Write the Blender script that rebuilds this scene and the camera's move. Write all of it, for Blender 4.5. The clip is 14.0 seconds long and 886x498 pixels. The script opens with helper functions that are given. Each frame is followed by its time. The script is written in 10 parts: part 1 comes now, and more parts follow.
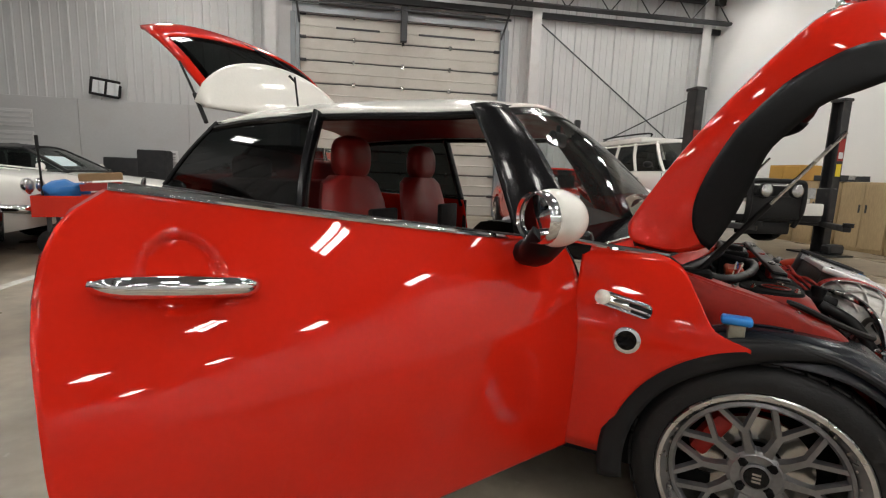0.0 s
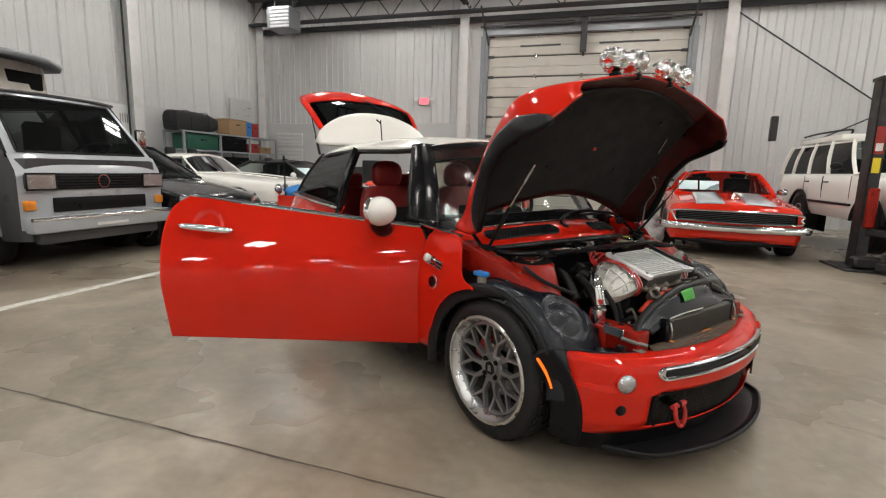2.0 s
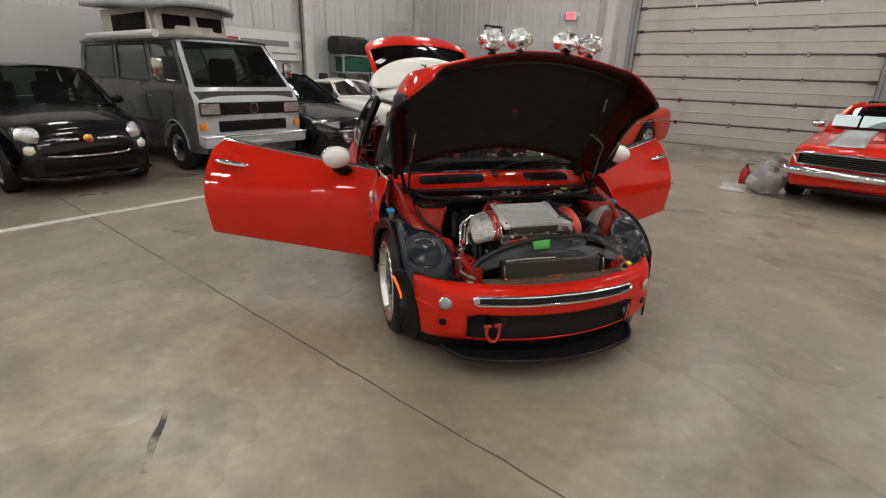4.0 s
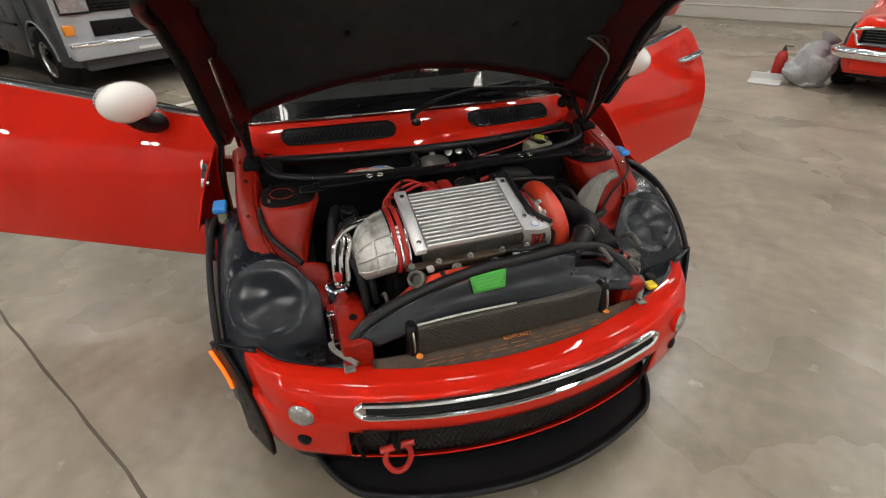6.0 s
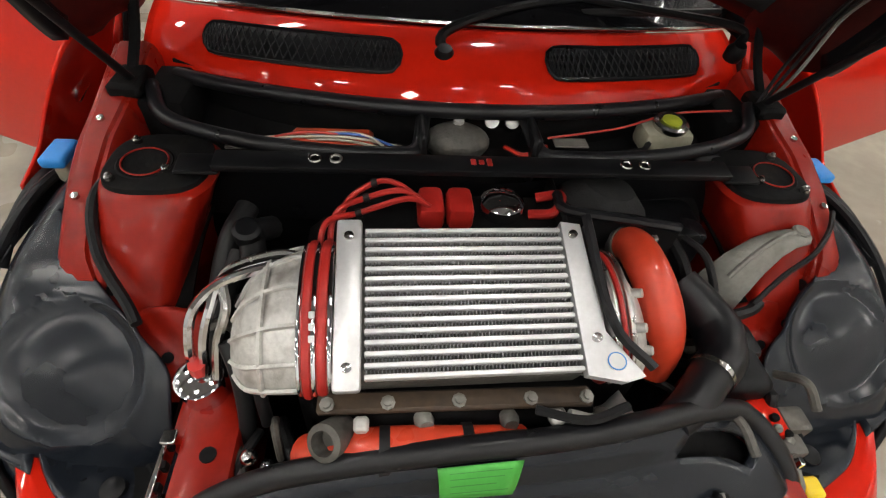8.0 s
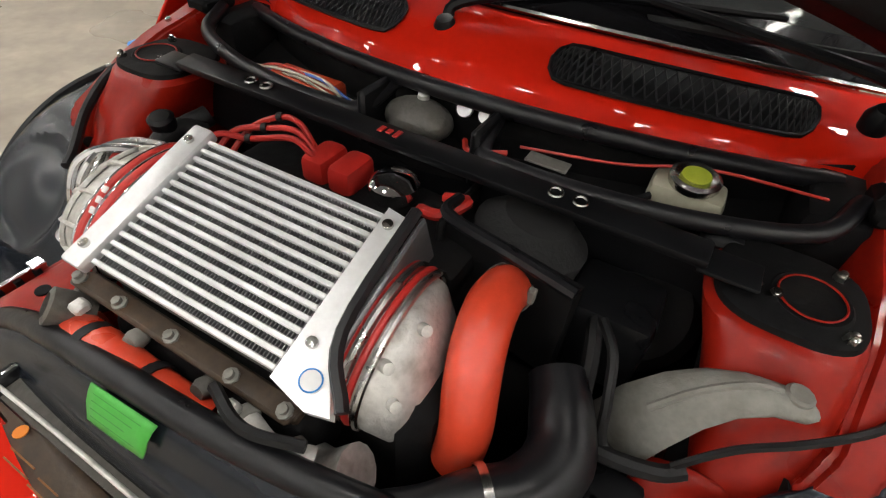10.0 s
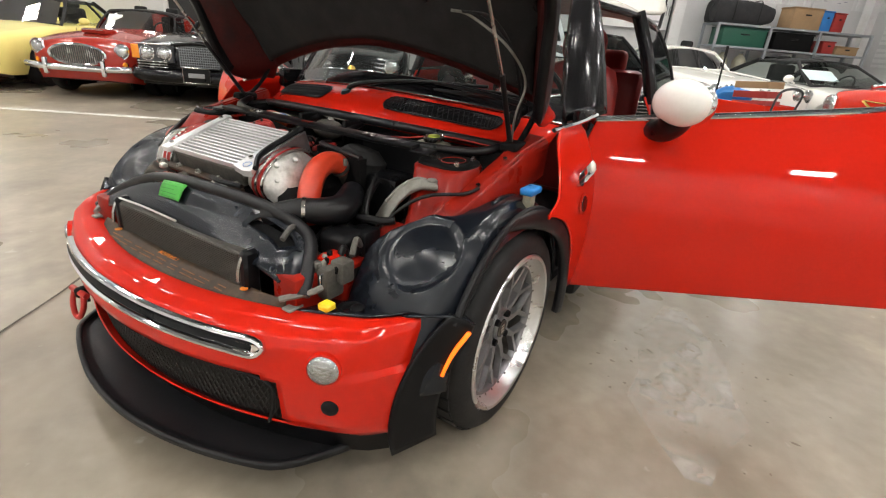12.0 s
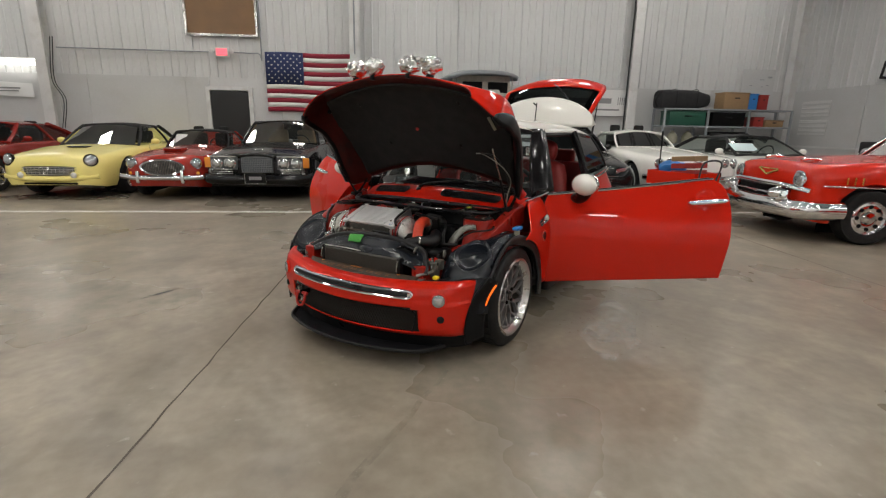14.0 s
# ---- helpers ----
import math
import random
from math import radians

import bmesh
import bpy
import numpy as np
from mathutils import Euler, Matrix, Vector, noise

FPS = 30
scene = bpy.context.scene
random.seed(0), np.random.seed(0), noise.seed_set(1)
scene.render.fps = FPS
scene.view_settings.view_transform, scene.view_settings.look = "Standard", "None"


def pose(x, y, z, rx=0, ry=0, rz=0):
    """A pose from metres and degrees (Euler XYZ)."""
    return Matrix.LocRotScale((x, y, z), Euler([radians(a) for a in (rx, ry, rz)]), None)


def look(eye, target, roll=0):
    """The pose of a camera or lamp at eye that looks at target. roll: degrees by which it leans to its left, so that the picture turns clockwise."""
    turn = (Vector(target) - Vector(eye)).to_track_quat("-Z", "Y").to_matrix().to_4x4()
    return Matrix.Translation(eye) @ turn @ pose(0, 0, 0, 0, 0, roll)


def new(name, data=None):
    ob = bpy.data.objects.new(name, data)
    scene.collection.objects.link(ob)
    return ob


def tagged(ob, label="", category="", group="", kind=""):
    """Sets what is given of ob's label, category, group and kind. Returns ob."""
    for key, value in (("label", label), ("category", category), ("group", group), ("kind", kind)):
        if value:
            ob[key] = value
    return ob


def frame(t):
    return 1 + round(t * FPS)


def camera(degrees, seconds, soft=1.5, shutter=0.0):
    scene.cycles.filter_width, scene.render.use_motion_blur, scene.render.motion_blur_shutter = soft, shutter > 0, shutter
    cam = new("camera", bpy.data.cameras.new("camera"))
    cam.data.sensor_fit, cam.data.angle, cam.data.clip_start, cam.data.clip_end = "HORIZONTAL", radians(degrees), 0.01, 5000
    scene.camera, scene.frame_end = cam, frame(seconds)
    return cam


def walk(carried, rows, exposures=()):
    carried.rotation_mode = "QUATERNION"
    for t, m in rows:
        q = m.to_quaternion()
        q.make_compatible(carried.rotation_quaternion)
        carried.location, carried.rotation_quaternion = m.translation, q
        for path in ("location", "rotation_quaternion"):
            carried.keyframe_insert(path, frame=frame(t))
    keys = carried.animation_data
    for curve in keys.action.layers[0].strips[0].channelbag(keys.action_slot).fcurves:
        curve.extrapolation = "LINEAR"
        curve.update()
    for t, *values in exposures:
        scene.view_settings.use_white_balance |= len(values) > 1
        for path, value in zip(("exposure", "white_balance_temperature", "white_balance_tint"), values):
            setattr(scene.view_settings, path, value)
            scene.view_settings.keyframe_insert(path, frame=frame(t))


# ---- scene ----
cam = camera(85.1, 14.0, 1.2)
PATH = [
    (0, (-0.237, -2.244, 1.094), (-1.125, -0.477, 0.792), 2.2),
    (0.5, (0.161, -2.298, 1.101), (-0.882, -0.621, 0.781), 2.6),
    (1, (0.599, -2.353, 1.118), (-0.624, -0.806, 0.786), 1.9),
    (1.5, (1.054, -2.302, 1.158), (-0.376, -0.946, 0.816), 1.6),
    (2, (1.531, -2.228, 1.209), (-0.044, -1.038, 0.884), 1.6),
    (2.5, (1.996, -2.113, 1.245), (0.31, -1.088, 0.921), 2.0),
    (3, (2.45, -1.93, 1.313), (0.664, -1.099, 0.965), 2.2),
    (3.5, (2.766, -1.615, 1.425), (0.957, -0.934, 0.91), 2.0),
    (4, (2.739, -1.258, 1.532), (0.932, -0.733, 0.854), 1.8),
    (4.2, (2.627, -1.122, 1.545), (0.82, -0.626, 0.847), 1.6),
    (6.3, (1.355, -0.436, 1.455), (-0.201, 0.062, 0.301), -1.0),
    (6.5, (1.262, -0.395, 1.437), (-0.256, 0.096, 0.231), -1.0),
    (7, (1.039, -0.271, 1.387), (-0.395, 0.17, 0.063), 0.4),
    (7.5, (0.829, -0.221, 1.352), (-0.55, 0.14, -0.051), 3.0),
    (7.7, (0.772, -0.203, 1.339), (-0.603, 0.114, -0.079), 4.8),
    (9.8, (0.574, 0.29, 1.223), (-0.724, -0.286, -0.186), 5.6),
    (10, (0.562, 0.36, 1.205), (-0.74, -0.294, -0.165), 5.0),
    (10.5, (0.566, 0.569, 1.15), (-0.776, -0.259, -0.08), 4.5),
    (11, (0.713, 0.789, 1.095), (-0.707, -0.139, 0.036), 4.3),
    (11.5, (0.922, 1.038, 1.093), (-0.594, 0.084, 0.203), 4.5),
    (12, (1.206, 1.277, 1.118), (-0.369, 0.326, 0.333), 4.7),
    (12.5, (1.592, 1.452, 1.163), (-0.027, 0.492, 0.488), 3.5),
    (13, (1.935, 1.688, 1.228), (0.298, 0.708, 0.627), 2.8),
    (13.5, (2.348, 1.82, 1.292), (0.69, 0.833, 0.765), 2.0),
    (14, (2.719, 1.932, 1.347), (1.06, 0.925, 0.863), 1.0),
]
walk(cam, [(t, look(eye, target, roll)) for t, eye, target, roll in PATH],
     [(0.0, -0.32), (0.6, -0.22), (2.4, -0.17), (3.2, -0.22), (4.2, -0.42), (6.4, -0.04), (7.6, 0.08), (10.0, 0.2), (10.6, 0.5), (11.2, 0.78), (11.8, 0.48), (12.4, 0.16), (13.0, -0.1), (14.0, -0.5)])

# ---- light ----
ROOM = pose(0, 0, 0, 0, 0, 36.5)          # the hall's own axes against the red car's
WEST, NORTH, EAST, SOUTH, HIGH = -10.6, 11.4, 8.4, -13.0, 6.6

world = bpy.data.worlds.new("hall_world")
scene.world = world
world.use_nodes = True
world.node_tree.nodes["Background"].inputs[0].default_value = (0.55, 0.6, 0.7, 1)
world.node_tree.nodes["Background"].inputs[1].default_value = 0.02

# ---- materials ----
def material(name, color, rough=0.5, metal=0.0, vary=0.12, scale=6.0, fine=60.0, bump=0.0, coat=0.0,
             spec=0.5, wear=None, wear_amount=0.0, stretch=(1, 1, 1), rough_vary=0.1, random_tint=0.0):
    m = bpy.data.materials.new(name)
    m.use_nodes = True
    t = m.node_tree
    b = t.nodes["Principled BSDF"]
    coord = t.nodes.new("ShaderNodeTexCoord")
    mp = t.nodes.new("ShaderNodeMapping")
    mp.inputs["Scale"].default_value = stretch
    t.links.new(coord.outputs["Object"], mp.inputs["Vector"])
    big, small = t.nodes.new("ShaderNodeTexNoise"), t.nodes.new("ShaderNodeTexNoise")
    big.inputs["Scale"].default_value, small.inputs["Scale"].default_value = scale, fine
    big.inputs["Detail"].default_value = small.inputs["Detail"].default_value = 4
    for n in (big, small):
        t.links.new(mp.outputs[0], n.inputs["Vector"])
    mix = t.nodes.new("ShaderNodeMath")
    mix.operation = "ADD"
    t.links.new(big.outputs["Fac"], mix.inputs[0])
    t.links.new(small.outputs["Fac"], mix.inputs[1])
    ramp = t.nodes.new("ShaderNodeMapRange")
    ramp.inputs["From Min"].default_value, ramp.inputs["From Max"].default_value = 0.6, 1.4
    ramp.inputs["To Min"].default_value, ramp.inputs["To Max"].default_value = 1 - vary, 1 + vary
    t.links.new(mix.outputs[0], ramp.inputs["Value"])
    hsv = t.nodes.new("ShaderNodeHueSaturation")
    hsv.inputs["Color"].default_value = (*color, 1)
    t.links.new(ramp.outputs[0], hsv.inputs["Value"])
    out = hsv.outputs[0]
    if random_tint:
        info = t.nodes.new("ShaderNodeObjectInfo")
        rr = t.nodes.new("ShaderNodeMapRange")
        rr.inputs["To Min"].default_value, rr.inputs["To Max"].default_value = 1 - random_tint, 1 + random_tint
        t.links.new(info.outputs["Random"], rr.inputs["Value"])
        h2 = t.nodes.new("ShaderNodeHueSaturation")
        t.links.new(rr.outputs[0], h2.inputs["Value"])
        t.links.new(out, h2.inputs["Color"])
        out = h2.outputs[0]
    if wear is not None:
        wn = t.nodes.new("ShaderNodeTexNoise")
        wn.inputs["Scale"].default_value, wn.inputs["Detail"].default_value = scale * 1.7, 6
        t.links.new(mp.outputs[0], wn.inputs["Vector"])
        wr = t.nodes.new("ShaderNodeMapRange")
        wr.inputs["From Min"].default_value, wr.inputs["From Max"].default_value = 0.52, 0.72
        wr.inputs["To Max"].default_value = wear_amount
        t.links.new(wn.outputs["Fac"], wr.inputs["Value"])
        wm = t.nodes.new("ShaderNodeMix")
        wm.data_type = "RGBA"
        t.links.new(wr.outputs[0], wm.inputs[0])
        t.links.new(out, wm.inputs[6])
        wm.inputs[7].default_value = (*wear, 1)
        out = wm.outputs[2]
    t.links.new(out, b.inputs["Base Color"])
    rv = t.nodes.new("ShaderNodeMapRange")
    rv.inputs["From Min"].default_value, rv.inputs["From Max"].default_value = 0.3, 0.7
    rv.inputs["To Min"].default_value, rv.inputs["To Max"].default_value = max(rough - rough_vary, 0.02), min(rough + rough_vary, 1)
    t.links.new(big.outputs["Fac"], rv.inputs["Value"])
    t.links.new(rv.outputs[0], b.inputs["Roughness"])
    b.inputs["Metallic"].default_value = metal
    b.inputs["Coat Weight"].default_value = coat
    b.inputs["Coat Roughness"].default_value = 0.015
    b.inputs["Specular IOR Level"].default_value = spec
    if bump:
        bn = t.nodes.new("ShaderNodeBump")
        bn.inputs["Strength"].default_value, bn.inputs["Distance"].default_value = bump, 0.004
        t.links.new(small.outputs["Fac"], bn.inputs["Height"])
        t.links.new(bn.outputs[0], b.inputs["Normal"])
    return m


def glass(name, color=(0.8, 0.9, 0.88), rough=0.02, clear=0.8):
    """A thin pane: part clear, part glossy by Fresnel."""
    m = bpy.data.materials.new(name)
    m.use_nodes = True
    t = m.node_tree
    t.nodes.remove(t.nodes["Principled BSDF"])
    tr, gl, df = (t.nodes.new("ShaderNodeBsdf" + k) for k in ("Transparent", "Glossy", "Diffuse"))
    tr.inputs[0].default_value = (*[c * clear for c in color], 1)
    gl.inputs["Roughness"].default_value = rough
    df.inputs[0].default_value = (*[c * 0.012 for c in color], 1)
    fr = t.nodes.new("ShaderNodeFresnel")
    fr.inputs[0].default_value = 1.28
    ad, mx = t.nodes.new("ShaderNodeAddShader"), t.nodes.new("ShaderNodeMixShader")
    t.links.new(tr.outputs[0], ad.inputs[0])
    t.links.new(df.outputs[0], ad.inputs[1])
    t.links.new(fr.outputs[0], mx.inputs[0])
    t.links.new(ad.outputs[0], mx.inputs[1])
    t.links.new(gl.outputs[0], mx.inputs[2])
    t.links.new(mx.outputs[0], t.nodes["Material Output"].inputs[0])
    return m


def glow(name, color, strength):
    m = bpy.data.materials.new(name)
    m.use_nodes = True
    b = m.node_tree.nodes["Principled BSDF"]
    b.inputs["Base Color"].default_value = (*color, 1)
    b.inputs["Emission Color"].default_value = (*color, 1)
    b.inputs["Emission Strength"].default_value = strength
    return m


def paint(name, color, vary=0.04, rough=0.22, coat=0.6):
    return material(name, color, rough, 0.0, vary, 1.5, 90.0, 0.0, coat, spec=0.12, rough_vary=0.05)


RED = material("red_paint", (0.585, 0.0155, 0.0055), 0.3, 0.0, 0.05, 1.5, 90.0, 0.0, 0.7, spec=0.02, rough_vary=0.05)
# a darker, duller red than the body's, with patches darker still
RED_BAY = material("darker_bay_red", (0.26, 0.010, 0.004), 0.34, 0.0, 0.14, 9, 80, 0.05, 0.08, spec=0.2, wear=(0.12, 0.008, 0.006), wear_amount=0.55)
WHITE = paint("white_paint", (0.80, 0.79, 0.75))
# bonnet underside: body red with its shade put into the darkened colour
RED_UNDER = material("shaded_underside_red", (0.048, 0.004, 0.003), 0.5, 0.0, 0.3, 7, 80, 0.08, spec=0.25, wear=(0.015, 0.005, 0.005), wear_amount=0.8)
GLOSS_BLACK = paint("gloss_black", (0.005, 0.005, 0.006), 0.04, 0.22, 0.28)
PLASTIC = material("black_plastic", (0.0055, 0.0057, 0.0066), 0.36, 0, 0.2, 8, 90, 0.05, 0.0, spec=0.17, wear=(0.013, 0.013, 0.014), wear_amount=0.2)
LINER = material("liner_plastic", (0.0085, 0.0108, 0.0155), 0.23, 0, 0.1, 5, 40, 0.0, 0.0, spec=0.36, wear=(0.014, 0.016, 0.020), wear_amount=0.15, rough_vary=0.02)
RADIATOR = material("radiator_fins", (0.075, 0.070, 0.062), 0.6, 0.2, 0.3, 14, 120, 0.2, spec=0.3)
DUSTY = material("dusty_grille", (0.028, 0.027, 0.025), 0.7, 0, 0.3, 6, 120, 0.1, spec=0.2)
TRIM = material("dark_trim", (0.010, 0.0104, 0.012), 0.42, 0, 0.15, 6, 120, 0.06, spec=0.25, wear=(0.02, 0.02, 0.021), wear_amount=0.2)
SOOT = material("sooty_black", (0.006, 0.006, 0.0065), 0.7, 0, 0.3, 12, 80, 0.2, spec=0.1, wear=(0.014, 0.0125, 0.011), wear_amount=0.5)
RUBBER = material("rubber", (0.009, 0.009, 0.0098), 0.5, 0, 0.2, 20, 140, 0.15, spec=0.25)
SEAL = material("rubber_seal", (0.007, 0.007, 0.0085), 0.36, 0, 0.2, 20, 140, 0.06, spec=0.35)
TYRE = material("tyre", (0.011, 0.011, 0.0118), 0.62, 0, 0.25, 9, 110, 0.25, spec=0.3, wear=(0.03, 0.028, 0.026), wear_amount=0.35)
CHROME = material("chrome", (0.78, 0.78, 0.80), 0.08, 1.0, 0.05, 5, 60, rough_vary=0.03)
DULL_CHROME = material("dull_chrome", (0.5, 0.49, 0.47), 0.22, 1.0, 0.1, 8, 80)
ALU = material("brushed_aluminium", (0.80, 0.80, 0.81), 0.40, 0.6, 0.08, 10, 120, 0.05, wear=(0.62, 0.60, 0.58), wear_amount=0.2)
CAST = material("cast_aluminium", (0.60, 0.59, 0.565), 0.48, 0.6, 0.2, 14, 110, 0.35, wear=(0.16, 0.13, 0.10), wear_amount=0.6)
CAST_DARK = material("cast_iron", (0.11, 0.105, 0.095), 0.6, 0.5, 0.3, 16, 110, 0.4, wear=(0.2, 0.18, 0.15), wear_amount=0.4)
ARM_GREY = material("grey_casting", (0.21, 0.205, 0.185), 0.6, 0.2, 0.2, 14, 110, 0.3, wear=(0.12, 0.10, 0.08), wear_amount=0.5)
GUNMETAL = material("gunmetal", (0.24, 0.24, 0.25), 0.38, 0.8, 0.12, 12, 100, 0.05)
RIM_LIP = material("polished_lip", (0.66, 0.66, 0.66), 0.30, 1.0, 0.06, 10, 90)
SILICONE = material("orange_silicone", (0.62, 0.055, 0.022), 0.34, 0, 0.1, 9, 90, 0.05, 0.3)
RED_CLAMP = material("red_silicone", (0.42, 0.02, 0.015), 0.4, 0, 0.15, 9, 90, 0.05)
FOIL = material("crinkled_foil", (0.85, 0.85, 0.86), 0.12, 1.0, 0.1, 20, 70, 0.9)
GREEN = material("green_sticker", (0.06, 0.36, 0.05), 0.45, 0, 0.15, 12, 90, 0.05, wear=(0.2, 0.5, 0.15), wear_amount=0.4)
BLUE_CAP = material("blue_cap", (0.02, 0.22, 0.62), 0.35, 0, 0.08, 12, 90)
YELLOW_CAP = material("yellow_cap", (0.85, 0.60, 0.02), 0.4, 0, 0.08, 12, 90)
# milky plastic, its colour lowered to hold the plenum's shade on the reservoir
MILK = material("milky_plastic", (0.30, 0.285, 0.215), 0.45, 0, 0.15, 12, 90)
AMBER = glow("amber_lens", (1.0, 0.15, 0.008), 1.3)
AMBER_OFF = material("amber_glass", (0.75, 0.25, 0.02), 0.15, 0, 0.06, 12, 90, coat=0.6)
TAIL_RED = material("red_lens", (0.4, 0.01, 0.01), 0.15, 0, 0.06, 12, 90, coat=0.6)
REFLECTOR = material("lamp_reflector", (0.86, 0.86, 0.87), 0.16, 1.0, 0.15, 60, 200, 0.5)
LAMP_GLASS = material("lamp_glass", (0.50, 0.51, 0.52), 0.12, 0.9, 0.5, 60, 160, 0.9, 0.9)
PALE_LENS = material("pale_lens", (0.75, 0.74, 0.68), 0.18, 0.1, 0.15, 40, 160, 0.2, 0.8)
LEATHER = material("red_leather", (0.27, 0.016, 0.014), 0.42, 0, 0.15, 10, 160, 0.12)
CLOTH = material("dark_cloth", (0.009, 0.009, 0.0095), 0.9, 0, 0.2, 14, 140, 0.25)
BEIGE = material("tan_leather", (0.35, 0.25, 0.15), 0.5, 0, 0.15, 10, 120, 0.1)
TINTED = glass("tinted_glass", (0.06, 0.07, 0.07), 0.03, 0.4)
CLEAR = glass("clear_glass", (0.80, 0.86, 0.84), 0.02, 0.9)
SMOKE = glass("smoked_glass", (0.36, 0.40, 0.39), 0.02, 0.8)
MIRROR = material("mirror", (0.85, 0.86, 0.87), 0.03, 1.0, 0.02, 5, 60, rough_vary=0.01)
PAPER = material("paper", (0.66, 0.80, 0.83), 0.7, 0, 0.06, 12, 90)
WIRE_WHITE = material("pale_wire", (0.5, 0.46, 0.36), 0.5, 0, 0.15, 12, 90)
WIRE_RED = material("red_wire", (0.45, 0.02, 0.01), 0.45, 0, 0.15, 12, 90)
WIRE_BLUE = material("blue_wire", (0.04, 0.12, 0.45), 0.45, 0, 0.15, 12, 90)
DARK_GREEN = material("dark_green_print", (0.03, 0.20, 0.03), 0.5, 0, 0.1, 12, 90)
FADED_PRINT = material("faded_orange_print", (0.22, 0.09, 0.025), 0.7, 0, 0.3, 30, 120)
ORANGE_TEXT = material("orange_print", (0.75, 0.22, 0.02), 0.6, 0, 0.05, 12, 90)
YELLOW = paint("yellow_paint", (0.88, 0.76, 0.26))
MAROON = paint("dark_red_paint", (0.22, 0.016, 0.012))
OXIDE = paint("brick_red_paint", (0.30, 0.022, 0.014))
CAR_BLACK = paint("black_car_paint", (0.004, 0.004, 0.005), 0.04, 0.22, 0.45)
CHARCOAL = paint("charcoal_paint", (0.07, 0.072, 0.076), 0.06, 0.3)
SILVER = material("silver_paint", (0.42, 0.45, 0.48), 0.36, 0.12, 0.06, 2, 120, 0.0, 0.8)
FLAME = paint("orange_red_paint", (0.62, 0.022, 0.008))
CANVAS = material("grey_canvas", (0.50, 0.47, 0.42), 0.9, 0, 0.25, 8, 120, 0.3)
SOFT_TOP = material("black_soft_top", (0.012, 0.012, 0.013), 0.85, 0, 0.25, 14, 160, 0.3)
GOLD = material("gold_trim", (0.75, 0.45, 0.10), 0.2, 1.0, 0.06, 12, 90)
STEEL_GREY = material("grey_steel_paint", (0.27, 0.29, 0.31), 0.5, 0.2, 0.12, 6, 90, 0.05)
BIN_GREEN = material("green_crate", (0.012, 0.085, 0.055), 0.5, 0, 0.15, 7, 90, 0.05)
BOX_BROWN = material("cardboard", (0.30, 0.19, 0.10), 0.85, 0, 0.15, 9, 120, 0.1)
BOX_BLUE = material("blue_box", (0.02, 0.17, 0.48), 0.55, 0, 0.1, 9, 90)
BOX_RED = material("red_box", (0.30, 0.02, 0.015), 0.55, 0, 0.1, 9, 90)
BAG_BLACK = material("black_nylon", (0.012, 0.012, 0.014), 0.75, 0, 0.3, 9, 120, 0.4)
BAG_GREY = material("grey_sack", (0.33, 0.34, 0.35), 0.5, 0, 0.2, 9, 60, 0.4)
PLYWOOD = material("plywood", (0.46, 0.34, 0.19), 0.6, 0, 0.2, 3, 60, 0.06, stretch=(1, 1, 0.15))
ORANGE_WOOD = material("orange_wood", (0.50, 0.28, 0.06), 0.5, 0, 0.15, 4, 60, 0.05)
HAZARD = material("hazard_yellow", (0.80, 0.62, 0.03), 0.5, 0, 0.1, 9, 90)
LIFT_BLACK = material("black_steel_paint", (0.02, 0.02, 0.022), 0.42, 0.1, 0.2, 5, 90, 0.06, wear=(0.1, 0.09, 0.08), wear_amount=0.3)
EXIT_RED = glow("exit_red", (1.0, 0.12, 0.16), 1.5)
FLAG_RED = material("flag_red", (0.26, 0.015, 0.035), 0.85, 0, 0.12, 5, 140, 0.15)
FLAG_WHITE = material("flag_white", (0.66, 0.64, 0.62), 0.85, 0, 0.08, 5, 140, 0.15)
FLAG_BLUE = material("flag_blue", (0.018, 0.03, 0.10), 0.85, 0, 0.12, 5, 140, 0.15)
SIGN_WHITE = material("banner_white", (0.68, 0.68, 0.68), 0.5, 0, 0.06, 5, 90)
SIGN_GREY = material("banner_grey", (0.24, 0.24, 0.25), 0.6, 0, 0.06, 5, 90)
SIGN_RED = material("banner_red", (0.45, 0.03, 0.03), 0.6, 0, 0.06, 5, 90)
WALL_METAL = material("white_wall_sheet", (0.56, 0.565, 0.57), 0.42, 0.0, 0.06, 0.6, 30, 0.02, wear=(0.42, 0.40, 0.37), wear_amount=0.25, stretch=(1, 1, 0.35))
LINER_WHITE = material("white_liner_panel", (0.50, 0.505, 0.51), 0.38, 0.0, 0.05, 0.8, 30, 0.02, wear=(0.40, 0.38, 0.35), wear_amount=0.25)
COLUMN_WHITE = material("white_steel", (0.60, 0.60, 0.60), 0.4, 0, 0.08, 2, 40, 0.02, wear=(0.40, 0.38, 0.35), wear_amount=0.35)
DOOR_PANEL = material("garage_panel", (0.50, 0.48, 0.435), 0.45, 0, 0.08, 1.2, 40, 0.03, wear=(0.36, 0.32, 0.26), wear_amount=0.45, random_tint=0.04)
DRYWALL = material("white_drywall", (0.86, 0.86, 0.85), 0.8, 0, 0.03, 1.0, 40, 0.02)
DARK_STEEL = material("dark_steel", (0.05, 0.052, 0.056), 0.5, 0.3, 0.15, 3, 60, 0.03)
ROOF_DECK = material("grey_roof_deck", (0.20, 0.21, 0.22), 0.7, 0, 0.15, 1.0, 30, 0.03)
RUSTY = material("brown_panel", (0.20, 0.115, 0.06), 0.7, 0, 0.2, 2.5, 60, 0.05)
BLACK_DOOR = material("black_door_paint", (0.010, 0.010, 0.011), 0.4, 0, 0.1, 2, 60)
